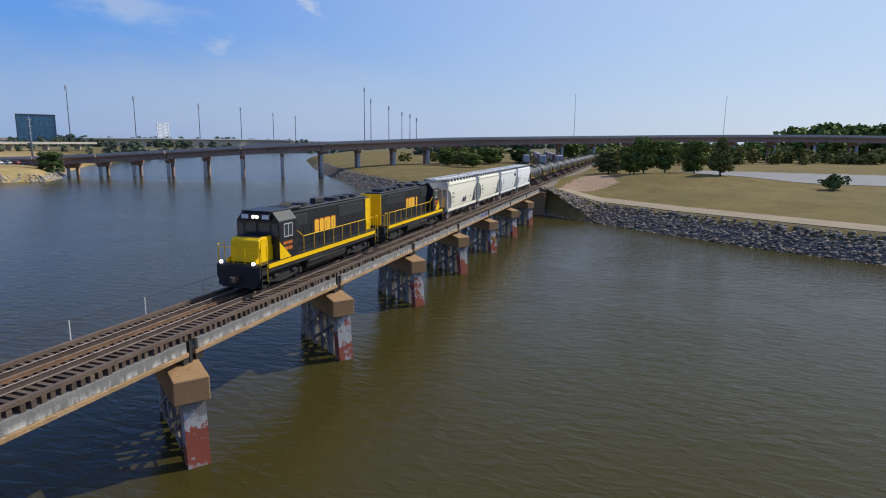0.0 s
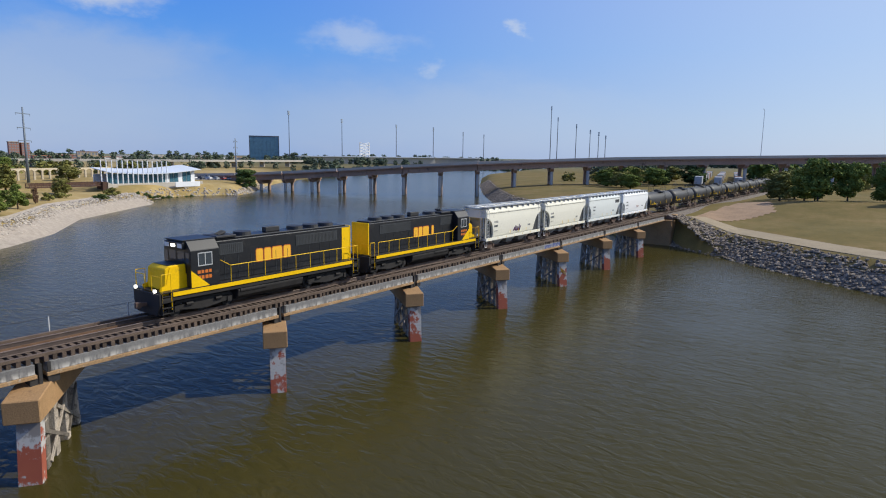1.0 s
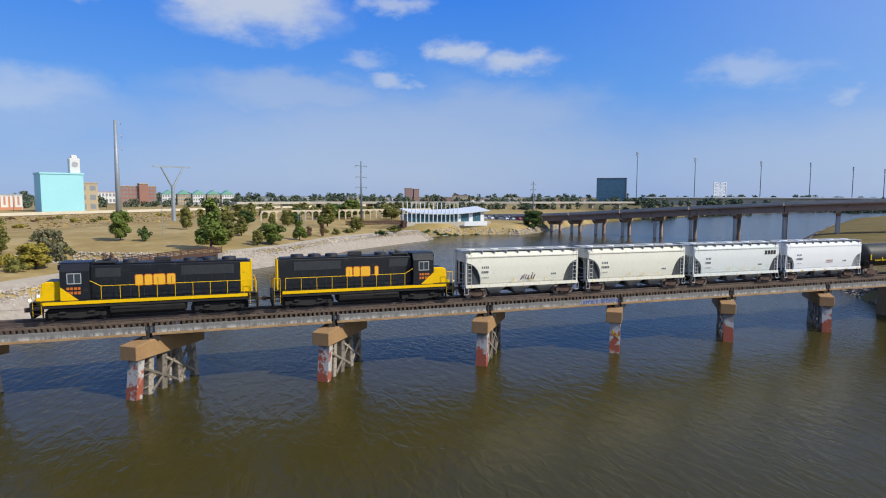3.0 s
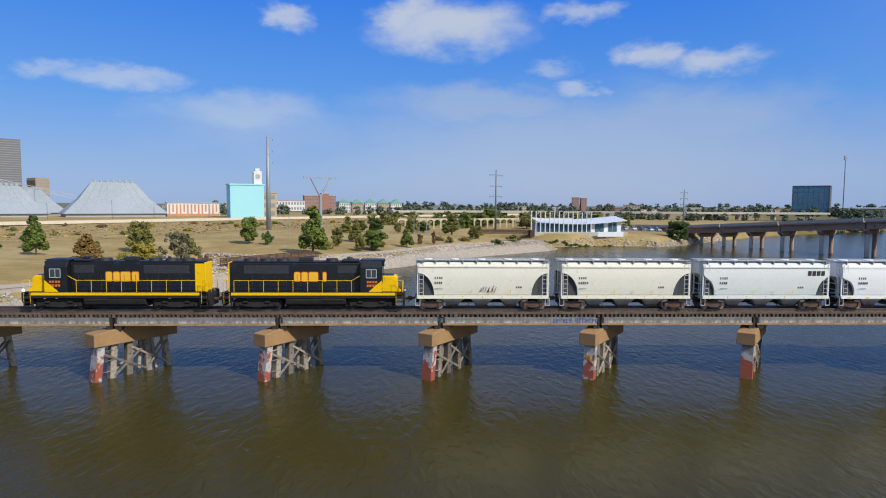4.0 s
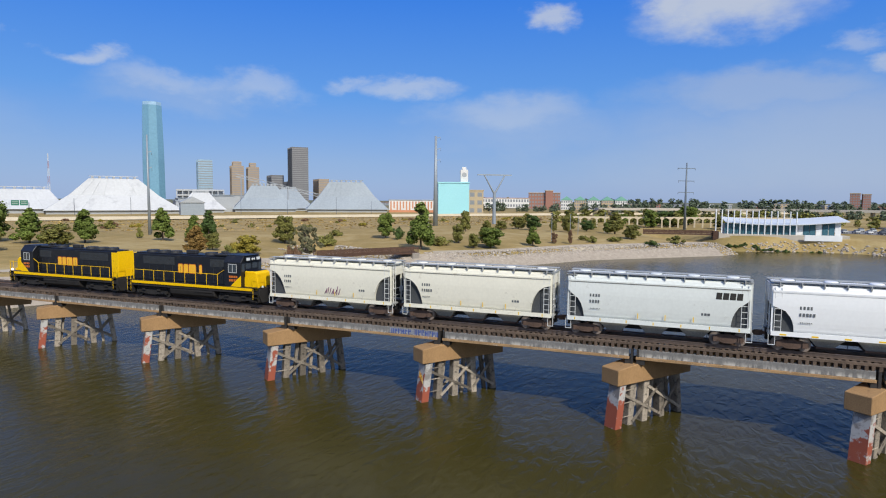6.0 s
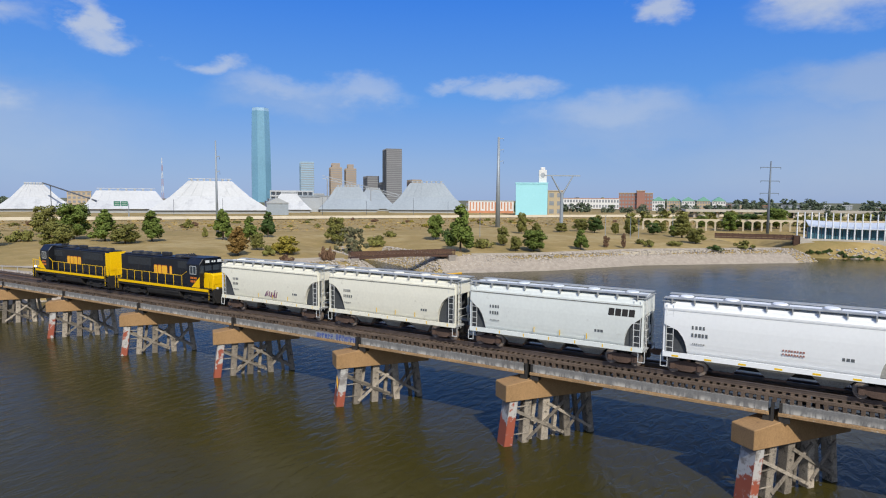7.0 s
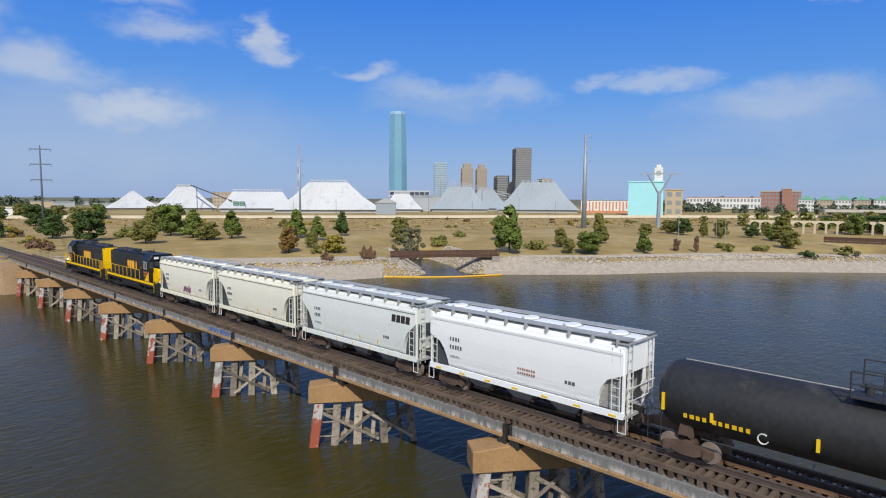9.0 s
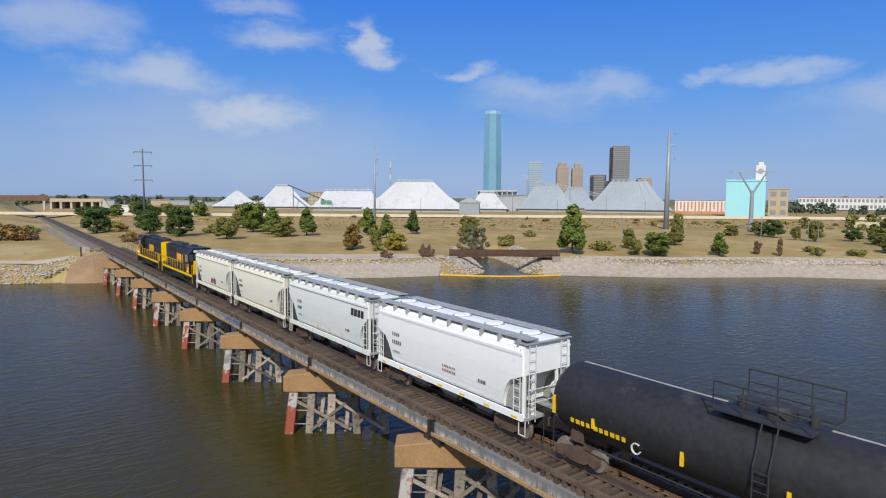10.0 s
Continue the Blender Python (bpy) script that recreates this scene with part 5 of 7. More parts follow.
for s in (-1, 1):
    for z in (0.35, 0.75, 1.15):
        part("board", boxes((0, 25, s * 1.25 - 0.04, s * 1.25 + 0.04, z - 0.13, z + 0.13)), m_wood, F2)
    for i in range(14):
        part("post", boxes((0.1 + i * 1.9, 0.25 + i * 1.9, s * 1.17 - 0.05, s * 1.17 + 0.05, -0.1, 1.4)), m_wood, F2)
part("abutment", bevelled(boxes((25, 27, -2, 2, -3, 1.2)), 0.1), m_wood, F2)
bm = bmesh.new()
prism(bm, [(27, -2.2), (34, -2.2), (27, 1.0)], "y", -2.2, 2.2)
part("ramp", bm, m_cpale, F2, "pale sloping concrete ramp")
m_boom = mat("yellow_boom", (0.75, 0.42, 0.03), 0.6, vary=0.15)
bm = bmesh.new()
rings = []
for i in range(25):
    k = i / 24
    rings.append([bm.verts.new((-51.5 + 17 * k + 2.2 * math.sin(math.pi * k) + 0.17 * math.cos(q * 0.785), 63.5 + 24 * k - math.sin(math.pi * k) - 0.12 * math.cos(q * 0.785), 0.1 + 0.21 * math.sin(q * 0.785))) for q in range(8)])
for a, c in zip(rings, rings[1:]):
    for q in range(8):
        bm.faces.new((a[q], a[(q + 1) % 8], c[(q + 1) % 8], c[q]))
bm.faces.new(rings[0])
bm.faces.new(rings[-1][::-1])
bmesh.ops.recalc_face_normals(bm, faces=bm.faces[:])
solid("floating_boom", bm, m_boom, "yellow floating boom across the inlet mouth", "boom")

# ---- power poles ----
m_galv = mat("galvanised_pole", (0.30, 0.34, 0.38), 0.55, 0.3, vary=0.12, scale=0.5)
m_bluepole = mat("blue_grey_pole", (0.15, 0.18, 0.215), 0.6, 0.2, vary=0.15, scale=0.5)
m_darkpole = mat("dark_pole", (0.09, 0.10, 0.12), 0.7, vary=0.2)


def power_pole(x, y, h, r, arms, material, label, z=None, turn=40):
    z = ground_height(x, y) if z is None else z
    P = thing("power_pole", label, "power pole", (x, y, z), "power poles along the river", rz=turn)
    bm = bmesh.new()
    tube(bm, (0, 0, -1), (0, 0, h), r, r * 0.45, 12)
    part("shaft", bm, material, P, smooth=True)
    for k, (zz, w, both) in enumerate(arms):
        bm = bmesh.new()
        bar(bm, (-w if both else 0, 0, zz), (w, 0, zz + (0 if both else 0.4)), 0.22, 0.28)
        a = part("crossarm", bm, material, P)
        for s in ((-1, 1) if both else (1,)):
            bm = bmesh.new()
            for q in range(3):
                tube(bm, (s * w, 0, zz - 0.1 - q * 0.25), (s * w, 0, zz - 0.28 - q * 0.25), 0.1, 0.07, 8)
            part("insulator", bm, m_darkpole, a)
    return P


power_pole(-76, 193, 38.6, 1.1, ((37.8, 2.2, False), (33.0, 2.2, False), (28.2, 2.2, False)), m_galv, "tall grey tubular steel power pole")
power_pole(25, 238, 29.5, 0.6, ((27.0, 4.6, True), (21.5, 4.2, True), (16.5, 4.2, True)), m_bluepole, "blue-grey steel power pole with three crossarms")
power_pole(119, 235, 21.5, 0.5, ((20.0, 3.6, True), (17.0, 3.6, True), (14.0, 3.6, True)), m_bluepole, "blue-grey steel power pole near the boathouse")
power_pole(-133, 93, 31.5, 0.5, ((26.0, 1.2, False), (21.0, 1.2, False)), m_galv, "slim steel power pole behind the trees")
power_pole(-171.2, 21.3, 28.5, 0.4, ((27.3, 3.0, True), (22.5, 3.0, True), (17.5, 3.0, True)), m_darkpole, "dark power pole beside the railway", turn=60)
P = thing("power_pole", "grey forked steel power pole", "power pole", (-60, 228, 7.0), "power poles along the river", rz=35)
bm = bmesh.new()
tube(bm, (0, 0, -1), (0, 0, 13.5), 0.75, 0.55, 12)
part("shaft", bm, m_galv, P)
for s in (-1, 1):
    bm = bmesh.new()
    tube(bm, (0, 0, 12.3), (s * 4.2, 0, 20.5), 0.38, 0.22, 10)
    part("fork", bm, m_galv, P)
bm = bmesh.new()
bar(bm, (-6.8, 0, 20.4), (6.8, 0, 20.4), 0.45, 0.5)
part("crossarm", bm, m_galv, P)
P.scale = (1.25, 1.25, 1.12)

# ---- highway bridge ----
m_deck = mat("highway_concrete", (0.36, 0.235, 0.17), 0.9, vary=0.2, scale=0.25, second=(0.16, 0.11, 0.09), spot=0.15)
HW = [(111, 289, 5.4), (115, 257, 6.3), (119, 230, 7.2), (125, 201, 8.8), (134, 173, 10.7), (147, 145, 12.8), (165, 116, 14.8), (186, 89, 16.4), (206, 62, 17.8), (227, 32, 18.7), (246, 1, 19.5), (264, -34, 20.4), (281, -70, 21.1), (296, -112, 21.6), (309, -155, 21.4), (320, -203, 20.0), (327, -257, 17.4), (332, -329, 13.8)]
hb = thing("highway_bridge", "long brown concrete highway bridge over the river", "highway bridge", kind="structure")
for k, ((ax, ay, az), (bx, by, bz)) in enumerate(zip(HW, HW[1:])):
    bm = bmesh.new()
    bar(bm, (ax, ay, az - 0.25), (bx, by, bz - 0.25), 11, 0.5)
    part("deck", bm, m_deck, hb)
    w = math.atan2(by - ay, bx - ax)
    ox, oy = math.sin(w), -math.cos(w)
    for s in (-1, 1):
        bm = bmesh.new()
        bar(bm, (ax + ox * s * 5.35, ay + oy * s * 5.35, az + 0.5), (bx + ox * s * 5.35, by + oy * s * 5.35, bz + 0.5), 0.3, 1.1)
        part("parapet", bm, m_cpale, hb)
    for s in (-1.2, -0.4, 0.4, 1.2):
        bm = bmesh.new()
        bar(bm, (ax + ox * s * 3.4, ay + oy * s * 3.4, az - 1.7), (bx + ox * s * 3.4, by + oy * s * 3.4, bz - 1.7), 0.5, 2.4)
        part("girder", bm, m_deck, hb)
    for u in (0, 0.5) if k else (0.5,):
        px, py, pz = ax + (bx - ax) * u, ay + (by - ay) * u, az + (bz - az) * u
        bm = bmesh.new()
        prism(bm, [(-5.2, pz - 3.5), (-3.6, pz - 4.7), (3.6, pz - 4.7), (5.2, pz - 3.5), (5.2, pz - 2.9), (-5.2, pz - 2.9)], "y", -0.75, 0.75)
        cp = part("pier_cap", bm, m_deck, hb)
        cp.matrix_basis = Matrix.Translation((px, py, 0)) @ Matrix.Rotation(w - math.pi / 2, 4, "Z")
        for s in (-3.0, 3.0):
            bm = bmesh.new()
            tube(bm, (px + ox * s, py + oy * s, min(ground_height(px, py), 0) - 2), (px + ox * s, py + oy * s, pz - 4.6), 0.75, seg=14)
            part("column", bm, m_cpale if s > 0 else m_deck, hb, smooth=True)
bm = bmesh.new()
prism(bm, [(102, 303), (103, 258), (124, 257), (131, 302)], "z", 2, 5.2)
part("abutment", bm, m_cpale, hb, "pale sloping concrete abutment")

# ---- floodlight masts, lamp posts ----
def mast(x, y, top, lights=True, r=0.62):
    z = ground_height(x, y)
    M = thing("light_mast", "tall thin sports field light mast", "light mast", (x, y, z), "light masts beyond the highway", rz=30)
    bm = bmesh.new()
    tube(bm, (0, 0, 0), (0, 0, top - z), r, r * 0.6, 8)
    part("shaft", bm, m_darkpole, M)
    if lights:
        bm = bmesh.new()
        for q in range(3):
            box(bm, -3.2, 3.2, -0.6, 0.6, top - z - 5.2 + q * 2.0, top - z - 3.8 + q * 2.0)
        part("lamp_bank", bm, m_galv, M)


for x, y, t in ((501, 653, 79.0), (570, 618, 70.6), (640, 573, 65.2), (691, 541, 62.9), (735, 515, 57.0), (762, 493, 53.9), (733, 361, 91.6), (755, 361, 77.1), (785, 345, 68.5), (811, 334, 61.2), (825, 326, 58.3), (838, 320, 53.5)):
    mast(x, y, t)
for x, y, t in ((244, 10, 38), (288, -66, 38)):
    lp = thing("lamp_post", "slim street lamp on the highway bridge", "lamp post", (x - 4, y, 19.4 if y > 0 else 20.9), "lamp posts of the highway")
    bm = bmesh.new()
    tube(bm, (0, 0, 0), (0, 0, t - 17), 0.14, 0.08, 8)
    tube(bm, (0, 0, t - 17), (-2.2, 0, t - 16.4), 0.07, 0.06, 6)
    part("shaft", bm, m_galv, lp)
    part("lamp_head", boxes((-3.0, -2.1, -0.15, 0.15, t - 16.5, t - 16.3)), m_darkpole, lp)

# ---- trees ----
def leaf_cloud(seed, blobs, count, size):
    """Many small leaf cards gathered in clumps, in a tree one unit high."""
    rs = np.random.RandomState(seed)
    b = np.array(blobs, float)
    pick = rs.choice(len(b), count, p=b[:, 3] ** 2 / (b[:, 3] ** 2).sum())
    d = rs.normal(size=(count, 3))
    d /= np.linalg.norm(d, axis=1)[:, None]
    r = b[pick, 3] * rs.uniform(0.35, 1.0, count) ** 0.5
    c = b[pick, :3] + d * r[:, None] * np.array([1, 1, 0.85])
    face = d + b[pick, :3] * np.array([1.6, 1.6, 0]) + rs.normal(size=(count, 3)) * 0.75 + np.array([0, 0, 0.25])
    u = np.cross(face, rs.normal(size=(count, 3)))
    u /= np.linalg.norm(u, axis=1)[:, None]
    v = np.cross(face, u)
    v /= np.linalg.norm(v, axis=1)[:, None]
    s = size * rs.uniform(0.5, 1.3, count)[:, None]
    q = np.stack([c - u * s - v * s * 0.6, c + u * s - v * s * 0.6, c + u * s * 0.7 + v * s * 0.7, c - u * s * 0.7 + v * s * 0.7], 1).reshape(-1, 3)
    return q, np.arange(count * 4).reshape(-1, 4)


def crown_blobs(kind, seed):
    rs = np.random.RandomState(seed)
    out = []
    if kind == "cone":
        for i in range(60):
            z = rs.uniform(0.16, 0.95)
            rad = 0.30 * (1 - z) ** 0.75 + 0.02
            w = rs.uniform(0, 6.28)
            out.append((math.cos(w) * rad * rs.uniform(0.3, 0.95), math.sin(w) * rad * rs.uniform(0.3, 0.95), z, 0.045 + 0.075 * (1 - z)))
    elif kind == "round":
        for i in range(64):
            z = rs.uniform(0.14, 0.92)
            rad = 0.38 * math.sqrt(max(0.05, 1 - ((z - 0.5) / 0.5) ** 2))
            w = rs.uniform(0, 6.28)
            out.append((math.cos(w) * rad * rs.uniform(0.2, 0.9), math.sin(w) * rad * rs.uniform(0.2, 0.9), z, rs.uniform(0.06, 0.14)))
    elif kind == "open":
        for i in range(80):
            z = rs.uniform(0.12, 0.95)
            rad = 0.62 * math.sqrt(max(0.05, 1 - ((z - 0.45) / 0.6) ** 2))
            w = rs.uniform(0, 6.28)
            out.append((math.cos(w) * rad * rs.uniform(0.1, 0.95), math.sin(w) * rad * rs.uniform(0.1, 0.95), z, rs.uniform(0.035, 0.085)))
    else:
        for i in range(18):
            w, q = rs.uniform(0, 6.28), rs.uniform(0, 0.75)
            out.append((math.cos(w) * q, math.sin(w) * q, rs.uniform(0.2, 0.8 - 0.4 * q), rs.uniform(0.18, 0.3)))
    return out


def crown_mesh(kind, seed, material, count, size):
    v, f = leaf_cloud(seed, crown_blobs(kind, seed), count, size)
    me = bpy.data.meshes.new("crown")
    me.from_pydata(v.tolist(), [], f.tolist())
    me.materials.append(material)
    return me


def trunk_mesh(kind, seed, material):
    rs = random.Random(seed)
    bm = bmesh.new()
    n = 5 if kind in ("open", "bush") else 1
    for k in range(n):
        dx, dy = (rs.uniform(-0.2, 0.2), rs.uniform(-0.2, 0.2)) if n > 1 else (0, 0)
        r = 0.022 if n == 1 else 0.014
        tube(bm, (dx * 0.1, dy * 0.1, -0.06), (dx * 0.5, dy * 0.5, 0.35), r, r * 0.75, 7)
        tube(bm, (dx * 0.5, dy * 0.5, 0.35), (dx, dy, 0.82), r * 0.75, r * 0.25, 6)
        for i in range(9 if n == 1 else 4):
            z = rs.uniform(0.22, 0.75)
            w = rs.uniform(0, 6.28)
            q = rs.uniform(0.12, 0.26)
            tube(bm, (dx * z, dy * z, z), (dx * z + math.cos(w) * q, dy * z + math.sin(w) * q, z + rs.uniform(0.05, 0.15)), r * 0.4, r * 0.12, 5)
    return mesh_from(bm, "trunk", material)


def leaf_mat(name, color):
    m = mat(name, color, 0.8, vary=0.25, scale=0.4, rand=0.22, spec=0.1)
    return m


# the far tone is greyed: distance haze mixed into the leaf colour
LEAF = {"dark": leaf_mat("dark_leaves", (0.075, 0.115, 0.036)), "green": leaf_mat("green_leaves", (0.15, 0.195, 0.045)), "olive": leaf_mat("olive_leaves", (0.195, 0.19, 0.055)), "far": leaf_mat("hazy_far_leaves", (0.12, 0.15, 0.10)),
        "yellow": leaf_mat("yellowing_leaves", (0.33, 0.27, 0.05)), "rust": leaf_mat("rusty_leaves", (0.25, 0.155, 0.05)), "brown": leaf_mat("dry_brown_leaves", (0.20, 0.12, 0.075)), "grey": leaf_mat("grey_twigs", (0.155, 0.15, 0.085))}
m_bark = mat("bark", (0.10, 0.075, 0.055), 0.95, vary=0.3, scale=4, bump=0.5)
WORDS = {"dark": "dark green", "green": "green", "olive": "olive green", "yellow": "yellowing", "rust": "rust-coloured", "brown": "dry brown", "grey": "grey twiggy"}
TREE_CACHE = {}


def tree(kind, tone, x, y, h, w, z=None):
    """A tree or bush h high and w wide, standing on the ground."""
    rs = random.Random(int(x * 7 + y * 13))
    key = (kind, tone, rs.randrange(2))
    if key not in TREE_CACHE:
        count, size = {"cone": (6400, 0.0215), "round": (6400, 0.022), "open": (4200, 0.024), "bush": (1200, 0.064)}[kind]
        sd = sum(map(ord, kind + tone)) + key[2]
        TREE_CACHE[key] = (crown_mesh(kind, sd, LEAF[tone], count, size), trunk_mesh(kind, sd, m_bark))
    crown, trunk = TREE_CACHE[key]
    word = "bush" if kind == "bush" else "tree"
    T = thing(word, "%s %s on the dry grass" % (WORDS[tone], "rounded bush" if kind == "bush" else {"cone": "cone-shaped tree", "round": "leafy young tree", "open": "spreading many-stemmed tree"}[kind]), word, (x, y, ground_height(x, y) if z is None else z), "trees and bushes of the park", rz=rs.uniform(0, 360))
    span = {"cone": 0.66, "round": 0.85, "open": 1.35, "bush": 2.0}[kind]
    sx = 1.2 * w / span
    shared("trunk", trunk, T, Matrix.Diagonal((max(sx, h * 0.5), max(sx, h * 0.5), h, 1)))
    shared("crown", crown, T, Matrix.Diagonal((sx, sx, h, 1)))
    return T


# trees of the park and along the track
tree("round", "green", 10.4, 243, 8.6, 8)
tree("round", "dark", 17.2, 258, 7.5, 9)
tree("round", "green", 26.8, 272, 9.5, 11)
tree("round", "dark", -168.7, 6, 9, 10)
tree("bush", "rust", -142.1, -18, 5, 9)
tree("bush", "rust", -132, -28, 4, 8)
tree("bush", "rust", -160, -34, 5, 10)
tree("bush", "brown", -121.5, 8.5, 2.4, 5)
tree("bush", "brown", -111.8, 9, 2.2, 4)
tree("round", "dark", -221.9, -40, 10, 12)
tree("round", "dark", -149, 18.6, 7.5, 7.5)
tree("round", "dark", -133.4, 24, 9, 9)
tree("bush", "olive", -142.7, 37, 4, 7)
tree("round", "dark", -223.3, 30, 9, 9)
tree("round", "olive", -209, 42, 8, 10)
tree("round", "green", -139.8, 49.3, 10.5, 9.2)
tree("round", "olive", -164.9, 54.1, 9.5, 8)
tree("round", "olive", -117.2, 33.5, 6.7, 7.5)
tree("cone", "green", -128.1, 51.5, 9.1, 7.1)
tree("round", "olive", -117.6, 51, 5.6, 7.7)
tree("cone", "green", -118.8, 59.5, 9, 6.5)
tree("bush", "olive", -166.4, 106.2, 3.5, 4.9)
tree("cone", "green", -112.4, 78.6, 9.6, 6.4)
tree("cone", "rust", -76.2, 53.4, 7.1, 5.6)
tree("cone", "green", -101.1, 78.9, 7.9, 5.4)
tree("round", "olive", -79.9, 62.5, 4.4, 3.9)
tree("cone", "dark", -112.3, 96.4, 8.8, 5.4)
tree("bush", "olive", -71.4, 58.3, 2.6, 3.8)
tree("round", "yellow", -69.4, 62.8, 4.6, 5.8)
tree("bush", "brown", -62.4, 55.3, 2, 3.6)
tree("bush", "brown", -58.8, 63.9, 3.7, 2.4)
tree("bush", "brown", -57.9, 65.3, 3.6, 2.2)
tree("round", "olive", -87.9, 101.8, 8.9, 6.5)
tree("open", "grey", -74.6, 93.6, 10.5, 9.6)
tree("bush", "olive", -77.9, 109.1, 4, 6.5)
tree("bush", "olive", -85.1, 126.5, 2.7, 4.3)
tree("bush", "yellow", -73.6, 63.1, 3.1, 3.1)
tree("bush", "olive", -124.1, 81.1, 3.4, 2.4)
tree("round", "green", -65.4, 124.8, 8.4, 5.7)
tree("cone", "green", -41.6, 99.3, 13.3, 7.8)
tree("bush", "olive", -40.3, 109.9, 3.3, 6.7)
tree("bush", "dark", -59.1, 121.5, 4.2, 4)
tree("round", "olive", -37.4, 117.5, 6, 3.7)
tree("round", "olive", -30.1, 110.1, 4.4, 3.2)
tree("cone", "olive", -33.8, 133.7, 6.1, 5.1)
tree("round", "green", -26.2, 113.8, 6.1, 7)
tree("round", "olive", -50.8, 161.5, 8.1, 4.2)
tree("round", "olive", -42.3, 179.6, 3.8, 5.1)
tree("round", "olive", -38, 189.9, 5.2, 6.2)
tree("round", "dark", -31, 185.4, 6.1, 6.3)
tree("cone", "green", -17.1, 127.1, 6.3, 4.7)
tree("round", "brown", -12.9, 138.4, 3.6, 2)
tree("round", "brown", -8.4, 140.7, 4.7, 1.5)
tree("round", "olive", -16.1, 180.3, 6.8, 4.9)
tree("bush", "olive", -6, 152.6, 2, 3.7)
tree("bush", "olive", -2.6, 148.8, 2.3, 3.8)
tree("round", "dark", -11.4, 195.5, 4.6, 5.3)
tree("round", "olive", -11.8, 213.1, 4.6, 4.3)
tree("bush", "olive", 3.7, 156, 2.1, 5.3)
tree("cone", "olive", 0.4, 187.2, 8.7, 8)
tree("round", "green", -2.2, 186, 4.4, 3.8)
tree("round", "olive", 8.2, 166.2, 5.3, 5.6)
tree("round", "green", -3.7, 262.8, 5.7, 6.2)
tree("round", "olive", 4.2, 252.1, 4.7, 5.2)
tree("bush", "dark", 15.4, 156.5, 2, 4.6)
tree("round", "dark", 11.4, 263.8, 6.6, 6.6)
tree("round", "green", 16.5, 257.4, 6.4, 7)
tree("round", "olive", 21.4, 256.9, 6.9, 8)
tree("bush", "olive", 22.6, 165.2, 2.9, 6.1)
tree("round", "olive", -21.6, 180, 4.5, 3)
# trees of the far banks
tree("round", "olive", 41.5, 242, 6.4, 10)
tree("round", "dark", 104.4, 207, 9.4, 10.5)
tree("round", "green", 115, -21, 9.0, 8.2)
tree("round", "green", 103, -25, 10.7, 8.2)
tree("round", "green", 107, -31, 9.8, 7.0)
tree("round", "green", 106, -39, 9.8, 7.4)
tree("cone", "olive", 98, -45, 10.5, 7.2)
tree("bush", "dark", 80, -68, 4, 7)
tree("round", "green", 203, 58, 8, 11)
tree("round", "dark", 211, 45, 7, 9)
tree("round", "olive", 235, 75, 8.5, 13)
tree("round", "dark", 220, 34, 8.5, 12)
tree("round", "olive", 258, 54, 8, 11)
tree("round", "green", 186, 62, 7.5, 11)
tree("round", "olive", 178, 52, 7, 10)
tree("round", "green", 197, 44, 8, 11)
tree("round", "dark", 232, 54, 8, 12)
tree("round", "olive", 250, 72, 8, 12)
tree("round", "green", 166, 44, 6, 9)
tree("round", "olive", 124, -14, 9, 11)
tree("round", "green", 132, -22, 9, 8)
tree("round", "olive", 140, -16, 10, 9)
tree("round", "dark", 180, -14, 9, 9)
# brush beside the track
rg = random.Random(19)
for i in range(16):
    tree("bush", rg.choice(("rust", "brown", "rust", "olive")), rg.uniform(-198, -133), rg.uniform(-30, -13), rg.uniform(1.8, 4.5), rg.uniform(4, 8))
for i in range(22):
    x = rg.uniform(-243, -109)
    tree("bush", rg.choice(("brown", "olive", "yellow", "rust")), x, rg.uniform(8, 12) + (-x - 109) * 0.05, rg.uniform(0.8, 2.4), rg.uniform(2, 5))
for i in range(9):
    tree("round", rg.choice(("olive", "dark", "green")), rg.uniform(-330, -250), rg.uniform(14, 70), rg.uniform(5, 9), rg.uniform(6, 10))
# low brush over the brown field
rg = random.Random(17)
for i in range(60):
    u = rg.uniform(0, 1)
    x, y = -239.1 + 225 * u + rg.uniform(-14, 14), 70 + 245 * u + rg.uniform(-45, 45)
    tree("bush", rg.choice(("olive", "brown", "yellow", "olive")), x, y, rg.uniform(0.8, 2.2), rg.uniform(2, 5))


def grass_tufts(spots, material, label, seed):
    """Small leaning blades of dry grass, as one mesh."""
    rs = np.random.RandomState(seed)
    p = np.asarray(spots)
    n = len(p)
    w = rs.uniform(0, 3.14, n)
    s = rs.uniform(0.25, 0.75, n)
    h = s * rs.uniform(0.35, 0.8, n)
    d = np.stack([np.cos(w), np.sin(w), 0 * w], 1) * s[:, None]
    lean = np.stack([-np.sin(w), np.cos(w), 0 * w], 1) * (h * rs.uniform(-0.7, 0.7, n))[:, None]
    up = lean + np.stack([0 * h, 0 * h, h], 1)
    v = np.stack([p - d, p + d, p + d * 0.5 + up, p - d * 0.7 + up * 0.9], 1).reshape(-1, 3)
    me = bpy.data.meshes.new("grass")
    me.from_pydata(v.tolist(), [], np.arange(4 * n).reshape(-1, 4).tolist())
    me.materials.append(material)
    return tagged(new("grass", me), label, "grass", kind="stuff")


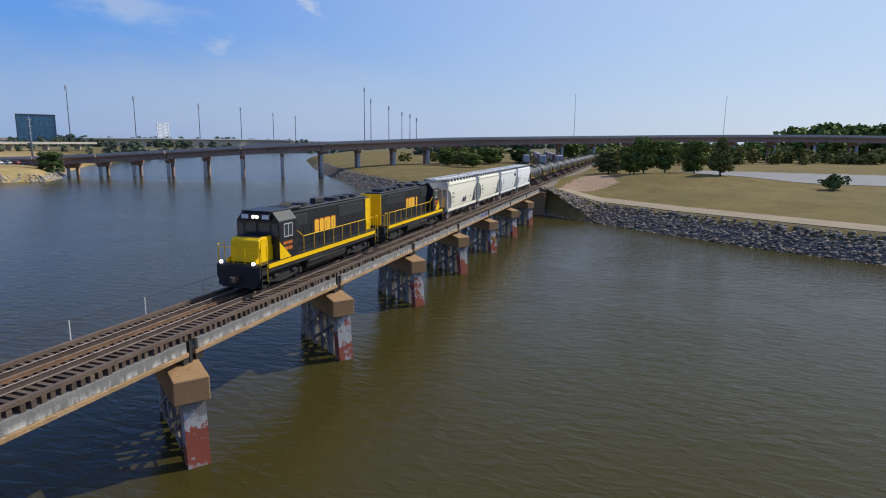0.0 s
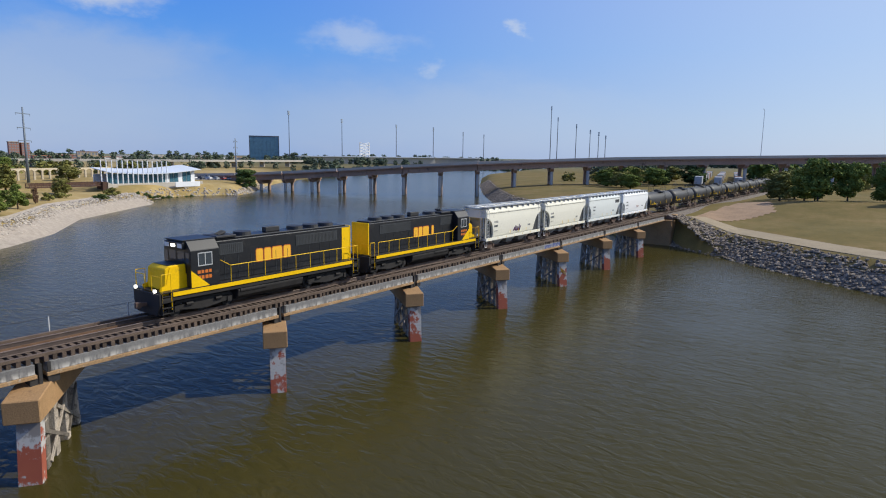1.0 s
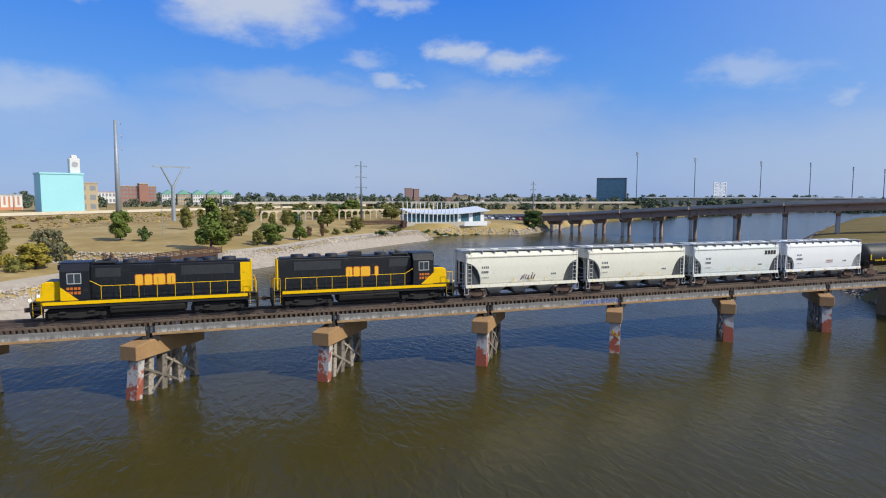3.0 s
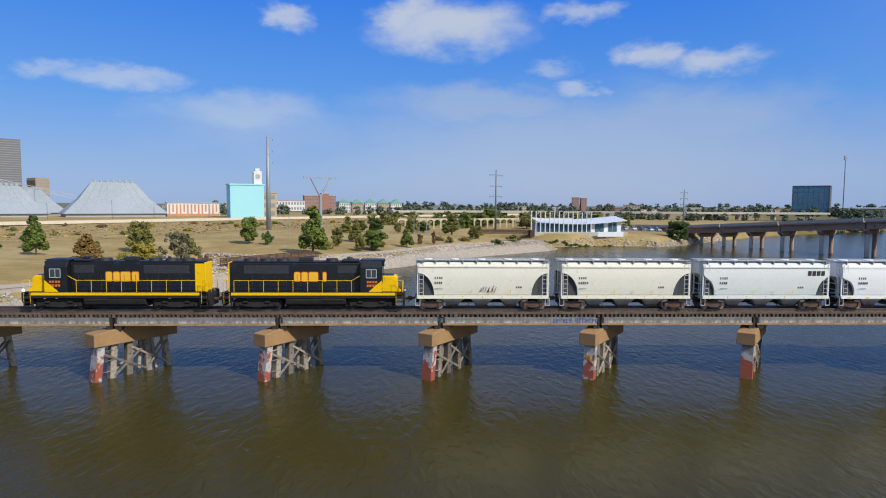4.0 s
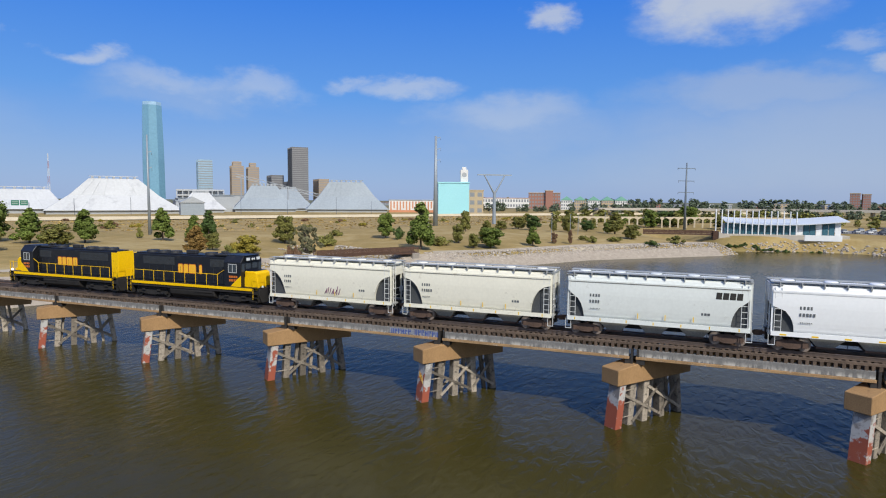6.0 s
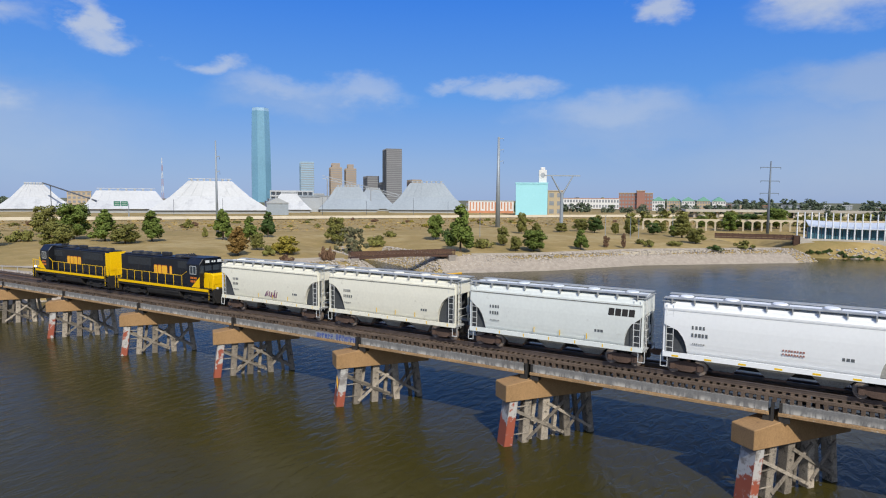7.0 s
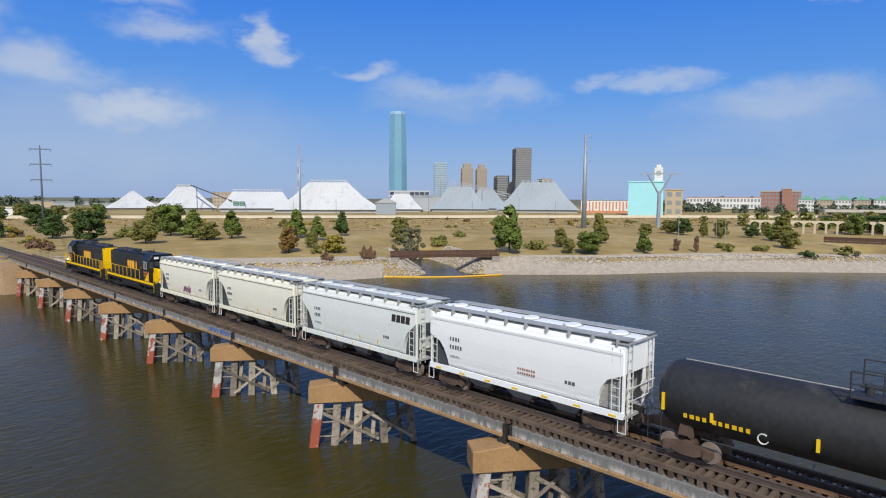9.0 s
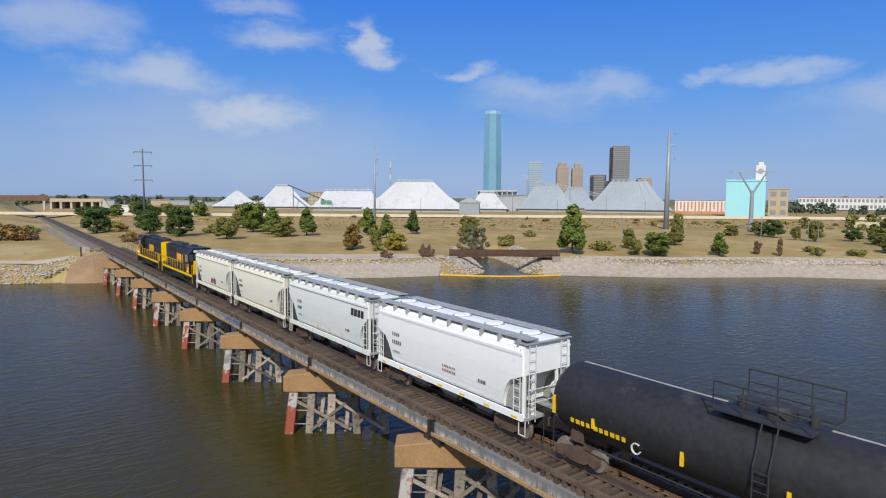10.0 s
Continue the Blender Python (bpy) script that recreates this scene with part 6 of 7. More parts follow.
def scatter(outline, count, seed, dmin=7.5):
    rs = np.random.RandomState(seed)
    a = np.array(outline, float)
    x, y = rs.uniform(a[:, 0].min(), a[:, 0].max(), count), rs.uniform(a[:, 1].min(), a[:, 1].max(), count)
    ok = inside(x, y, outline) & (river_distance(x, y) > dmin) & (np.abs(y) > 3.5)
    clump = np.sin(x * 0.31 + np.sin(y * 0.17) * 2) * np.sin(y * 0.27 + np.sin(x * 0.13) * 2)
    ok &= rs.uniform(-1.0, 0.8, count) < clump
    x, y = x[ok], y[ok]
    return np.column_stack([x, y, land_height(x, y) - 0.02])


m_tuftb = mat("rusty_grass_blades", (0.32, 0.225, 0.08), 0.95, vary=0.4, scale=0.2, rand=0.5, spec=0.05)
grass_tufts(scatter([(-320.2, 10), (-257.5, 98), (-209.4, 164), (-157.7, 238), (-99.7, 316), (-34, 390), (-5.9, 300), (-49.5, 245), (-102.2, 150), (-157.9, 90), (-232.8, 20)], 26000, 45), m_tuftb, "rusty tufts of rough grass below the freeway", 46)
# shrubs in the grass before the boathouse
rg = random.Random(11)
for i in range(16):
    tree("bush", "dark", 40.3 + i * 2.0 + rg.uniform(-0.8, 0.8), 191.5 + i * 0.35 + rg.uniform(-0.7, 0.7), rg.uniform(1.0, 1.7), rg.uniform(2.0, 3.2))


def far_woods(name, line, count, h, tone, seed, label):
    """A far belt of trees as one mass of leaf clumps."""
    rs = np.random.RandomState(seed)
    pts = along(line, 4.0)
    vs, fs, n = [], [], 0
    for i in range(count):
        x, y, w = pts[rs.randint(len(pts))]
        hh = h * rs.uniform(0.45, 1.1)
        x, y = x + rs.normal() * 9, y + rs.normal() * 9
        v, f = leaf_cloud(rs.randint(9999), crown_blobs("round", rs.randint(99)), 150, 0.085)
        vs.append(v * np.array([hh * 1.25, hh * 1.25, hh]) + (x, y, ground_height(x, y) - 0.5))
        fs.append(f + n)
        n += len(v)
    me = bpy.data.meshes.new(name)
    me.from_pydata(np.concatenate(vs).tolist(), [], np.concatenate(fs).tolist())
    me.materials.append(LEAF[tone])
    return tagged(new(name, me), label, "woods", kind="stuff")


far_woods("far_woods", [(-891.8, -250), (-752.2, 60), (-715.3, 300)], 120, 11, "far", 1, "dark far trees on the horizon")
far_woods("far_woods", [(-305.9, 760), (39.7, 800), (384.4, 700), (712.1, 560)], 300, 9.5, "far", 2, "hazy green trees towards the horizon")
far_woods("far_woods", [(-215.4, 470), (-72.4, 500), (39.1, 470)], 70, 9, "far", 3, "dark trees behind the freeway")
far_woods("far_woods", [(290, 20), (335, -60), (345, -100)], 70, 13, "green", 4, "green trees behind the highway bridge")
far_woods("far_woods", [(352, -112), (362, -170), (350, -280)], 110, 23, "green", 21, "tall dark trees behind the highway bridge")
far_woods("far_woods", [(620, 430), (760, 300), (900, 60), (820, -260)], 220, 11, "far", 5, "dark distant tree line")
far_woods("far_woods", [(225, 84), (275, 74), (355, 80)], 55, 6.5, "olive", 14, "green trees below the highway bridge")
far_woods("far_woods", [(212, -30), (250, -62), (280, -110), (280, -170)], 60, 9, "olive", 15, "green trees behind the parking lot")
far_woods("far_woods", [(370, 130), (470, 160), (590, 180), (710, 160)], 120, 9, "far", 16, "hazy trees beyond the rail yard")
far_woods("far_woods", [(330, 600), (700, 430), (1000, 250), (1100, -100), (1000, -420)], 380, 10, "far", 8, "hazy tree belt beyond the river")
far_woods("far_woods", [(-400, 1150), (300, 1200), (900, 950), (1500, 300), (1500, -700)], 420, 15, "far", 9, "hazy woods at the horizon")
far_woods("far_woods", [(-40.8, 270), (20.6, 300), (101.1, 290)], 50, 7, "olive", 6, "low trees beyond the boathouse")
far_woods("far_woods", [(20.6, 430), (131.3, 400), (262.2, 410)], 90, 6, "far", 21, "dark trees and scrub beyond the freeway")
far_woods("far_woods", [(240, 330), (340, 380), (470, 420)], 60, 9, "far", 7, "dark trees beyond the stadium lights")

# ---- white storage tents and works ----
m_tent = mat("white_tent_cloth", (0.52, 0.53, 0.545), 0.7, vary=0.08, scale=0.08, second=(0.42, 0.43, 0.45), spot=0.15)
m_tentg = mat("grey_tent_cloth", (0.29, 0.33, 0.37), 0.7, vary=0.1, scale=0.08)
m_shed = mat("shed_grey", (0.36, 0.38, 0.40), 0.7, vary=0.1, scale=0.1)


def tent(ax, ay, bx, by, z0, z1, ridge, material, label, deep=30):
    L = math.hypot(bx - ax, by - ay)
    T = thing("storage_tent", label, "storage tent", (ax, ay, z0 - 1.2), "storage tents", rz=math.degrees(math.atan2(by - ay, bx - ax)))
    e, h = 3.2, z1 - z0 + 1.2
    part("wall", boxes((1.5, L - 1.5, 1.5, deep - 1.5, 0, e)), m_shed, T)
    bm = bmesh.new()
    m = L * (1 - ridge) / 2
    lo = [bm.verts.new(p) for p in ((0, 0, e), (L, 0, e), (L, deep, e), (0, deep, e))]
    mid = [bm.verts.new(p) for p in ((m * 0.55, deep * 0.27, e + (h - e) * 0.47), (L - m * 0.55, deep * 0.27, e + (h - e) * 0.47), (L - m * 0.55, deep * 0.73, e + (h - e) * 0.47), (m * 0.55, deep * 0.73, e + (h - e) * 0.47))]
    hi = [bm.verts.new(p) for p in ((m, deep * 0.47, h), (L - m, deep * 0.47, h), (L - m, deep * 0.53, h), (m, deep * 0.53, h))]
    for a, c in ((lo, mid), (mid, hi)):
        for j in range(4):
            bm.faces.new((a[j], a[(j + 1) % 4], c[(j + 1) % 4], c[j]))
    bm.faces.new(hi)
    bm.faces.new(lo[::-1])
    bmesh.ops.recalc_face_normals(bm, faces=bm.faces[:])
    part("roof", bm, material, T)
    if ridge > 0.12:
        for i in range(7):
            x = m + (L - 2 * m) * (i + 0.5) / 7
            part("vent", bevelled(boxes((x - 0.7, x + 0.7, deep * 0.47, deep * 0.53, h, h + 1.3)), 0.1), m_shed, T)
        part("ridge_walk", boxes((m, L - m, deep * 0.495, deep * 0.505, h + 1.3, h + 1.65)), material, T)
    for i in range(1, 8):
        bm = bmesh.new()
        x = L * i / 8
        k = m + (L - 2 * m) * i / 8
        xm = m * 0.55 + (L - m * 1.1) * i / 8
        bar(bm, (x, -0.05, e), (xm, deep * 0.27 - 0.05, e + (h - e) * 0.47 + 0.03), 0.16, 0.06)
        bar(bm, (xm, deep * 0.27 - 0.05, e + (h - e) * 0.47 + 0.03), (k, deep * 0.47 - 0.05, h + 0.03), 0.25, 0.06)
        part("seam", bm, material, T)
    return T


tent(-478.6, 130, -464.6, 170, 7.5, 23.5, 0.06, m_tent, "pointed white storage tent behind the freeway")
tent(-431.4, 150, -412.4, 194, 8, 27, 0.25, m_tent, "white storage tent with a short ridge")
tent(-367.9, 173, -340.9, 222, 8.5, 23, 0.65, m_tent, "long low white storage tent")
tent(-325.7, 193, -280.7, 256, 8, 30, 0.36, m_tent, "large bright white storage tent")
tent(-288, 311, -253, 343, 8, 28, 0.4, m_tentg, "greyish storage tent with a truss conveyor")
tent(-296.5, 358, -264.5, 385, 8, 26.5, 0.3, m_tentg, "grey storage tent behind others")
tent(-242.9, 339, -190.9, 376, 8, 31.5, 0.42, m_tentg, "large pale grey storage tent")


def shed(name, ax, ay, bx, by, deep, z0, z1, material, label, roof=None, windows=0, floors=1, category="building"):
    """A plain building with its long front from a to b, parapet or roof, and rows of windows."""
    L = math.hypot(bx - ax, by - ay)
    B = thing(name, label, category, (ax, ay, z0), rz=math.degrees(math.atan2(by - ay, bx - ax)))
    h = z1 - z0
    part("wall", boxes((0, L, 0, deep, 0, h)), material, B)
    bm = boxes((-0.4, L + 0.4, -0.4, deep + 0.4, h, h + max(0.5, h * 0.04)))
    part("roof", bm, roof or m_shed, B)
    if windows:
        w, fh = L / windows, h / floors
        wm = mesh_from(boxes((-w * 0.3, w * 0.3, -0.06, 0.06, fh * 0.25, fh * 0.78)), "window", m_wdark)
        for f in range(floors):
            for i in range(windows):
                shared("window", wm, B, pose(w * (i + 0.5), 0, f * fh))
    return B


m_shedpale = mat("pale_works_wall", (0.44, 0.45, 0.46), 0.8, vary=0.12, scale=0.1)
m_wdark = mat("far_window_glass", (0.25, 0.26, 0.28), 0.2, vary=0.2)
m_teal = mat("teal_stucco", (0.34, 0.68, 0.74), 0.8, vary=0.04, scale=0.1, second=(0.38, 0.72, 0.78), spot=0.1)
m_whitew = mat("white_wall", (0.68, 0.67, 0.65), 0.8, vary=0.08, scale=0.1)
m_tan = mat("tan_wall", (0.46, 0.36, 0.24), 0.85, vary=0.1, scale=0.1)
m_brick = mat("red_brick", (0.33, 0.165, 0.125), 0.9, vary=0.15, scale=0.15)
m_green = mat("green_roof", (0.18, 0.42, 0.33), 0.6, vary=0.08, scale=0.1)
m_orange = mat("orange_rust_panel", (0.55, 0.24, 0.13), 0.8, vary=0.15, scale=0.2)
m_gate = mat("beige_arcade", (0.55, 0.47, 0.34), 0.85, vary=0.1, scale=0.2)
shed("silo_building", -141.8, 357.6, -121.3, 367, 18, 6, 30, m_teal, "windowless turquoise grain building with a white clock tower", m_teal)
T = thing("clock_tower", "white tower block above the turquoise building", "tower", (-128.4, 367.5, 30.0), rz=24)
part("wall", bevelled(boxes((0, 5.6, 0, 5.6, 0, 10)), 0.2), m_whitew, T)
part("cupola", bevelled(boxes((1.2, 4.4, 1.2, 4.4, 10, 12)), 0.3), m_whitew, T)
bm = bmesh.new()
tube(bm, (2.8, -0.05, 6.3), (2.8, -0.12, 6.3), 1.7, seg=20)
part("emblem", bm, m_shed, T, "grey round emblem")
shed("tan_building", -128.5, 386, -118, 390.5, 12, 7, 25, m_tan, "tan masonry block with two small windows", m_tan, 2, 3)
shed("brick_building", -144.9, 645, -109.9, 654, 22, 6, 26.5, m_brick, "large red brick warehouse", m_tan, 11, 5)
shed("brick_tower", -125.3, 646.5, -117.3, 649, 10, 6, 29, m_brick, "red brick stair tower of the warehouse", m_tan)
for i in range(5):
    x = -99.9 + i * 14
    shed("apartment_house", x, 606 + i * 2.4, x + 12, 608 + i * 2.4, 16, 8, 18.5, m_tan if i % 2 else m_whitew, "apartment block under a green metal roof", m_green, 5, 3)
    bm = bmesh.new()
    prism(bm, [(0, 0), (12, 0), (6, 4)], "y", -0.5, 16)
    G = solid("gable_roof", bm, m_green, "green pitched metal roof over the apartments", "roof")
    G.matrix_basis = pose(x, 606 + i * 2.4, 18.9, 0, 0, 10)
shed("white_hall", -211.3, 622, -144.3, 645, 20, 9, 20.5, m_whitew, "long white hall with a window band", m_orange, 22, 2)
shed("rail_shed", -195.5, 385, -163.5, 402, 10, 6, 17.5, m_whitew, "long shed with rusty orange stripes", m_shed)
B = bpy.data.objects["rail_shed"]
for i in range(14):
    x = 1 + i * 2.5
    part("rust_panel", boxes((x, x + 1.1, -0.05, -0.01, 1 + 6 * ((i * 5) % 3) / 3, 10.5)), m_orange, B)
part("rust_base", boxes((0, 36, -0.09, -0.055, 0, 3.6)), m_orange, B)
shed("office_block", -451.1, 208, -443.1, 222, 14, 10, 22.5, m_tan, "tan office block behind the tents", m_tan, 5, 4)
for i, (x, y, w, h, m) in enumerate(((-329.9, 300, 26, 17, m_shed), (-345.2, 330, 20, 14, m_whitew), (-317.9, 286, 16, 14, m_shed), (-305.5, 300, 22, 20, m_whitew), (-352.5, 352, 40, 22, m_whitew))):
    shed("works_hall", x, y, x + w * 0.6, y + w * 0.8, 14, 7.5, 7.5 + h * 0.6, m_shed, "corrugated works hall between the tents", m_tentg)
# white trailer on the freeway, built as a plain box
shed("low_store", -356.8, 38, -351.8, 47, 4, 8, 12, m_whitew, "white box trailer on the freeway", m_whitew)

# conveyor truss over the grey tents
bm = bmesh.new()
p0, p1 = Vector((-302.5, 332, 35)), Vector((-234.5, 372, 16))
for dz in (0, 2.2):
    bar(bm, p0 + Vector((0, 0, dz)), p1 + Vector((0, 0, dz)), 0.5, 0.4)
for i in range(12):
    a = p0.lerp(p1, i / 12)
    c = p0.lerp(p1, (i + 1) / 12)
    bar(bm, a + Vector((0, 0, 2.2 * (i % 2))), c + Vector((0, 0, 2.2 * ((i + 1) % 2))), 0.3, 0.3)
for k in (0.05, 0.5, 0.95):
    a = p0.lerp(p1, k)
    bar(bm, a, Vector((a.x, a.y, 7.5)), 0.7, 0.7)
solid("conveyor", bm, m_shed, "grey steel conveyor gantry beside the tents", "conveyor")

for p0, p1 in (((-419.5, 176, 28), (-368.4, 184, 16)),):
    C = thing("conveyor", "slim dark conveyor rising between tents", "conveyor")
    a, c = Vector(p0), Vector(p1)
    bm = bmesh.new()
    bar(bm, a, c, 0.9, 0.7)
    part("belt", bm, m_darkpole, C)
    for k in (0.15, 0.85):
        q = a.lerp(c, k)
        bm = bmesh.new()
        bar(bm, q, Vector((q.x, q.y, 7)), 0.4, 0.4)
        part("trestle", bm, m_darkpole, C)
# lamp posts of the park
for x, y, h in ((-56.1, 138.4, 8.0), (-15, 144.1, 8.9), (-13.2, 168.1, 7.2), (-10.4, 168, 6.9), (-4.3, 194.9, 8.0)):
    P = thing("lamp_post", "slim grey lamp post in the park", "lamp post", (x, y, ground_height(x, y)), "lamp posts of the park")
    bm = bmesh.new()
    tube(bm, (0, 0, -0.2), (0, 0, h), 0.11, 0.07, 8)
    part("shaft", bm, m_galv, P)
    part("lamp_head", bevelled(boxes((-0.35, 0.35, -0.12, 0.12, h, h + 0.14)), 0.03), m_darkpole, P)

# freeway sign
S = thing("road_sign", "green overhead freeway sign on a post", "road sign", (-244, 130, 8), rz=50)
bm = bmesh.new()
tube(bm, (0, 0, 0), (0, 0, 7.5), 0.25, 0.2, 8)
tube(bm, (0, 0, 7.3), (-6.4, 0, 7.3), 0.15, 0.15, 8)
part("gantry", bm, m_galv, S)
m_sign = mat("sign_green", (0.02, 0.16, 0.10), 0.5, vary=0.05)
m_dullw = mat("dull_sign_white", (0.35, 0.40, 0.37), 0.6, vary=0.05)
for x in (-3.2, -6.4):
    p = part("panel", bevelled(boxes((x, x + 2.9, -0.35, -0.2, 6.2, 8.5)), 0.03), m_sign, S)
    for z in (7.6, 6.8):
        part("sign_bar", boxes((x + 0.4, x + 2.5, -0.38, -0.352, z, z + 0.3)), m_dullw, p)

# works buildings and mast between the tents
shed("works_shed", -258.3, 231, -249.3, 241, 16, 6.5, 15, m_tentg, "blue-grey metal shed with a pitched roof", m_shed)
bm = bmesh.new()
prism(bm, [(-0.4, 8.9), (13.9, 8.9), (6.7, 12.4)], "y", -0.5, 16.5)
part("gable", bm, m_shed, bpy.data.objects["works_shed"], "pitched metal roof")
W = thing("works_building", "pale open works building with dark floors", "building", (-371.9, 340, 8), rz=45)
for f in range(4):
    part("floor", boxes((0, 38, 0, 14, 3.6 + f * 4.2, 4.9 + f * 4.2)), m_shedpale, W)
for x in range(9):
    part("column", boxes((x * 4.65, x * 4.65 + 0.8, 0.1, 0.9, 0, 16)), m_shedpale, W)
part("core", boxes((1, 37, 4, 13.5, 0, 17.5)), m_shed, W, "grey core wall")
tent(-303.5, 272, -280.5, 296, 8, 22, 0.35, m_tent, "small white storage tent between the works", 22)
M = thing("radio_mast", "thin red and white lattice mast", "mast", (-534.5, 346, 9), rz=15)
m_mred = mat("mast_red", (0.42, 0.24, 0.24), 0.7, vary=0.1)
for k in range(7):
    for a in (0, 2.1, 4.2):
        w0, w1 = 1.7 - k * 0.2, 1.5 - k * 0.2
        z0, z1 = k * 7.2, k * 7.2 + 7.2
        for turn, thick, piece in ((0, 0.14, "leg"), (2.1, 0.09, "brace")):
            bm = bmesh.new()
            bar(bm, (math.cos(a) * w0, math.sin(a) * w0, z0), (math.cos(a + turn) * w1, math.sin(a + turn) * w1, z1), thick, thick)
            part(piece, bm, m_mred if k % 2 else m_whitew, M)
rg = random.Random(77)
for i in range(10):
    x, y = -303.2 + i * 21 + rg.uniform(-4, 4), 196 + i * 22 + rg.uniform(-5, 5)
    P = thing("yard_lamp", "thin lamp pole in the works yard", "lamp post", (x, y, ground_height(x, y)), "lamp poles of the works yard")
    bm = bmesh.new()
    tube(bm, (0, 0, 0), (0, 0, rg.uniform(9, 12)), 0.14, 0.1, 6)
    part("shaft", bm, m_darkpole, P)

# ---- skyline ----
m_blueglass = mat("blue_tower_glass", (0.33, 0.50, 0.66), 0.2, vary=0.12, scale=0.03, spec=0.8)
m_paleglass = mat("pale_tower_glass", (0.30, 0.42, 0.52), 0.2, vary=0.12, scale=0.05)
m_greytower = mat("grey_tower_stone", (0.155, 0.155, 0.165), 0.6, vary=0.1, scale=0.05)
m_tantower = mat("tan_tower_stone", (0.36, 0.28, 0.21), 0.8, vary=0.1, scale=0.05)


m_band = mat("tower_band", (0.27, 0.265, 0.27), 0.7, vary=0.08, scale=0.05)


def tower(x, y, w, d, z1, material, label, floors, bays, rz=-42, taper=1.0, top=None):
    T = thing("office_tower", label, "office tower", (x, y, 8), "office towers of the skyline", rz=rz)
    h = z1 - 8
    bm = bmesh.new()
    lo = [bm.verts.new(p) for p in ((-w / 2, -d / 2, 0), (w / 2, -d / 2, 0), (w / 2, d / 2, 0), (-w / 2, d / 2, 0))]
    hi = [bm.verts.new((p.co.x * taper, p.co.y * taper, h)) for p in lo]
    for j in range(4):
        bm.faces.new((lo[j], lo[(j + 1) % 4], hi[(j + 1) % 4], hi[j]))
    bm.faces.new(hi)
    bmesh.ops.recalc_face_normals(bm, faces=bm.faces[:])
    part("facade", bm, material, T)
    fm = mesh_from(boxes((-w / 2 - 0.25, w / 2 + 0.25, -d / 2 - 0.25, d / 2 + 0.25, 0, h / floors * 0.3)), "floor_band", top or m_band)
    for f in range(1, floors):
        k = 1 - (1 - taper) * f / floors
        shared("floor_band", fm, T, Matrix.Translation((0, 0, h * f / floors)) @ Matrix.Diagonal((k, k, 1, 1)))
    for i in range(bays + 1):
        bm = bmesh.new()
        u = -w / 2 + w * i / bays
        bar(bm, (u, -d / 2 - 0.4, 0), (u * taper, -d / 2 * taper - 0.4, h), 0.6, 0.5)
        part("pier", bm, material, T)
    return T


# both blue glass tones are lightened to carry the haze of distance
m_deepglass = mat("deep_blue_tower_glass", (0.17, 0.34, 0.46), 0.2, vary=0.12, scale=0.03, spec=0.8)
T = thing("office_tower", "very tall tapering blue glass tower", "office tower", (-1070.4, 967, 8), "office towers of the skyline", rz=-40)
plan = [(x * 1.2, y * 1.1) for x, y in ((-19, -6), (-11, -20), (9, -20), (19, -8), (19, 8), (9, 20), (-11, 20), (-19, 8))]
for i, (a, c) in enumerate(zip(plan, plan[1:] + plan[:1])):
    bm = bmesh.new()
    f = [bm.verts.new(p) for p in ((a[0], a[1], 0), (c[0], c[1], 0), (c[0] * 0.97, c[1] * 0.97, 110), (a[0] * 0.97, a[1] * 0.97, 110), (a[0] * 0.86, a[1] * 0.86, 212), (c[0] * 0.86, c[1] * 0.86, 212))]
    bm.faces.new((f[0], f[1], f[2], f[3]))
    bm.faces.new((f[3], f[2], f[5], f[4]))
    part("facade", bm, m_blueglass if i in (1, 5) else m_deepglass, T, "paler glass face" if i in (1, 5) else "")
bm = bmesh.new()
prism(bm, [(x * 0.84, y * 0.84) for x, y in plan], "z", 206, 219)
part("crown", bm, m_blueglass, T)
tower(-997.4, 1042, 48, 30, 105, m_paleglass, "pale blue glass office tower", 18, 8)
tower(-849.2, 976, 30, 24, 86, m_tantower, "stepped tan stone tower", 16, 6)
tower(-849.2, 976, 20, 16, 95, m_tantower, "upper stage of the stepped tan tower", 20, 4)
tower(-825.5, 997, 26, 22, 84, m_tantower, "old tan brick tower with a pointed top", 16, 5)
tower(-825.5, 997, 14, 12, 93, m_tantower, "upper stage of the old brick tower", 20, 3)
tower(-760, 986, 52, 24, 66, m_greytower, "broad grey office block", 12, 9)
tower(-666.5, 933, 38, 30, 115.5, m_greytower, "dark grey slab tower", 30, 12)
tower(-659, 1000, 44, 20, 58, m_tantower, "tan stone office block", 10, 8)
tower(-930.7, 1010, 40, 22, 30, m_shed, "low white office block", 6, 8)
tower(-702.3, 960, 40, 22, 52, m_greytower, "low grey office block", 8, 8)
rg = random.Random(21)
for i in range(38):
    t = i / 38
    x, y = -432 + 1000 * t + rg.uniform(-20, 20), 900 - 250 * abs(t - 0.35) + rg.uniform(-60, 60)
    w, h = rg.uniform(12, 30), rg.uniform(1.5, 6)
    shed("town_building", x, y, x + w, y + rg.uniform(-4, 4), 14, 8, 10 + h, rg.choice((m_whitew, m_tan, m_brick, m_shed)), "small far building among the trees", rg.choice((m_shed, m_whitew, m_orange)), 4, 2)
shed("brick_tower", 205.9, 796, 215.9, 794, 12, 10, 28.5, m_brick, "far brick apartment tower", m_tan, 4, 6)
shed("brick_tower", 218.4, 794, 226.4, 793, 12, 10, 27.5, m_brick, "far brick apartment tower", m_tan, 4, 6)
shed("stone_building", 278.5, 792, 300.5, 785, 14, 8, 18.5, m_tan, "far tan stone hall with a raised middle", m_brick, 6, 2)
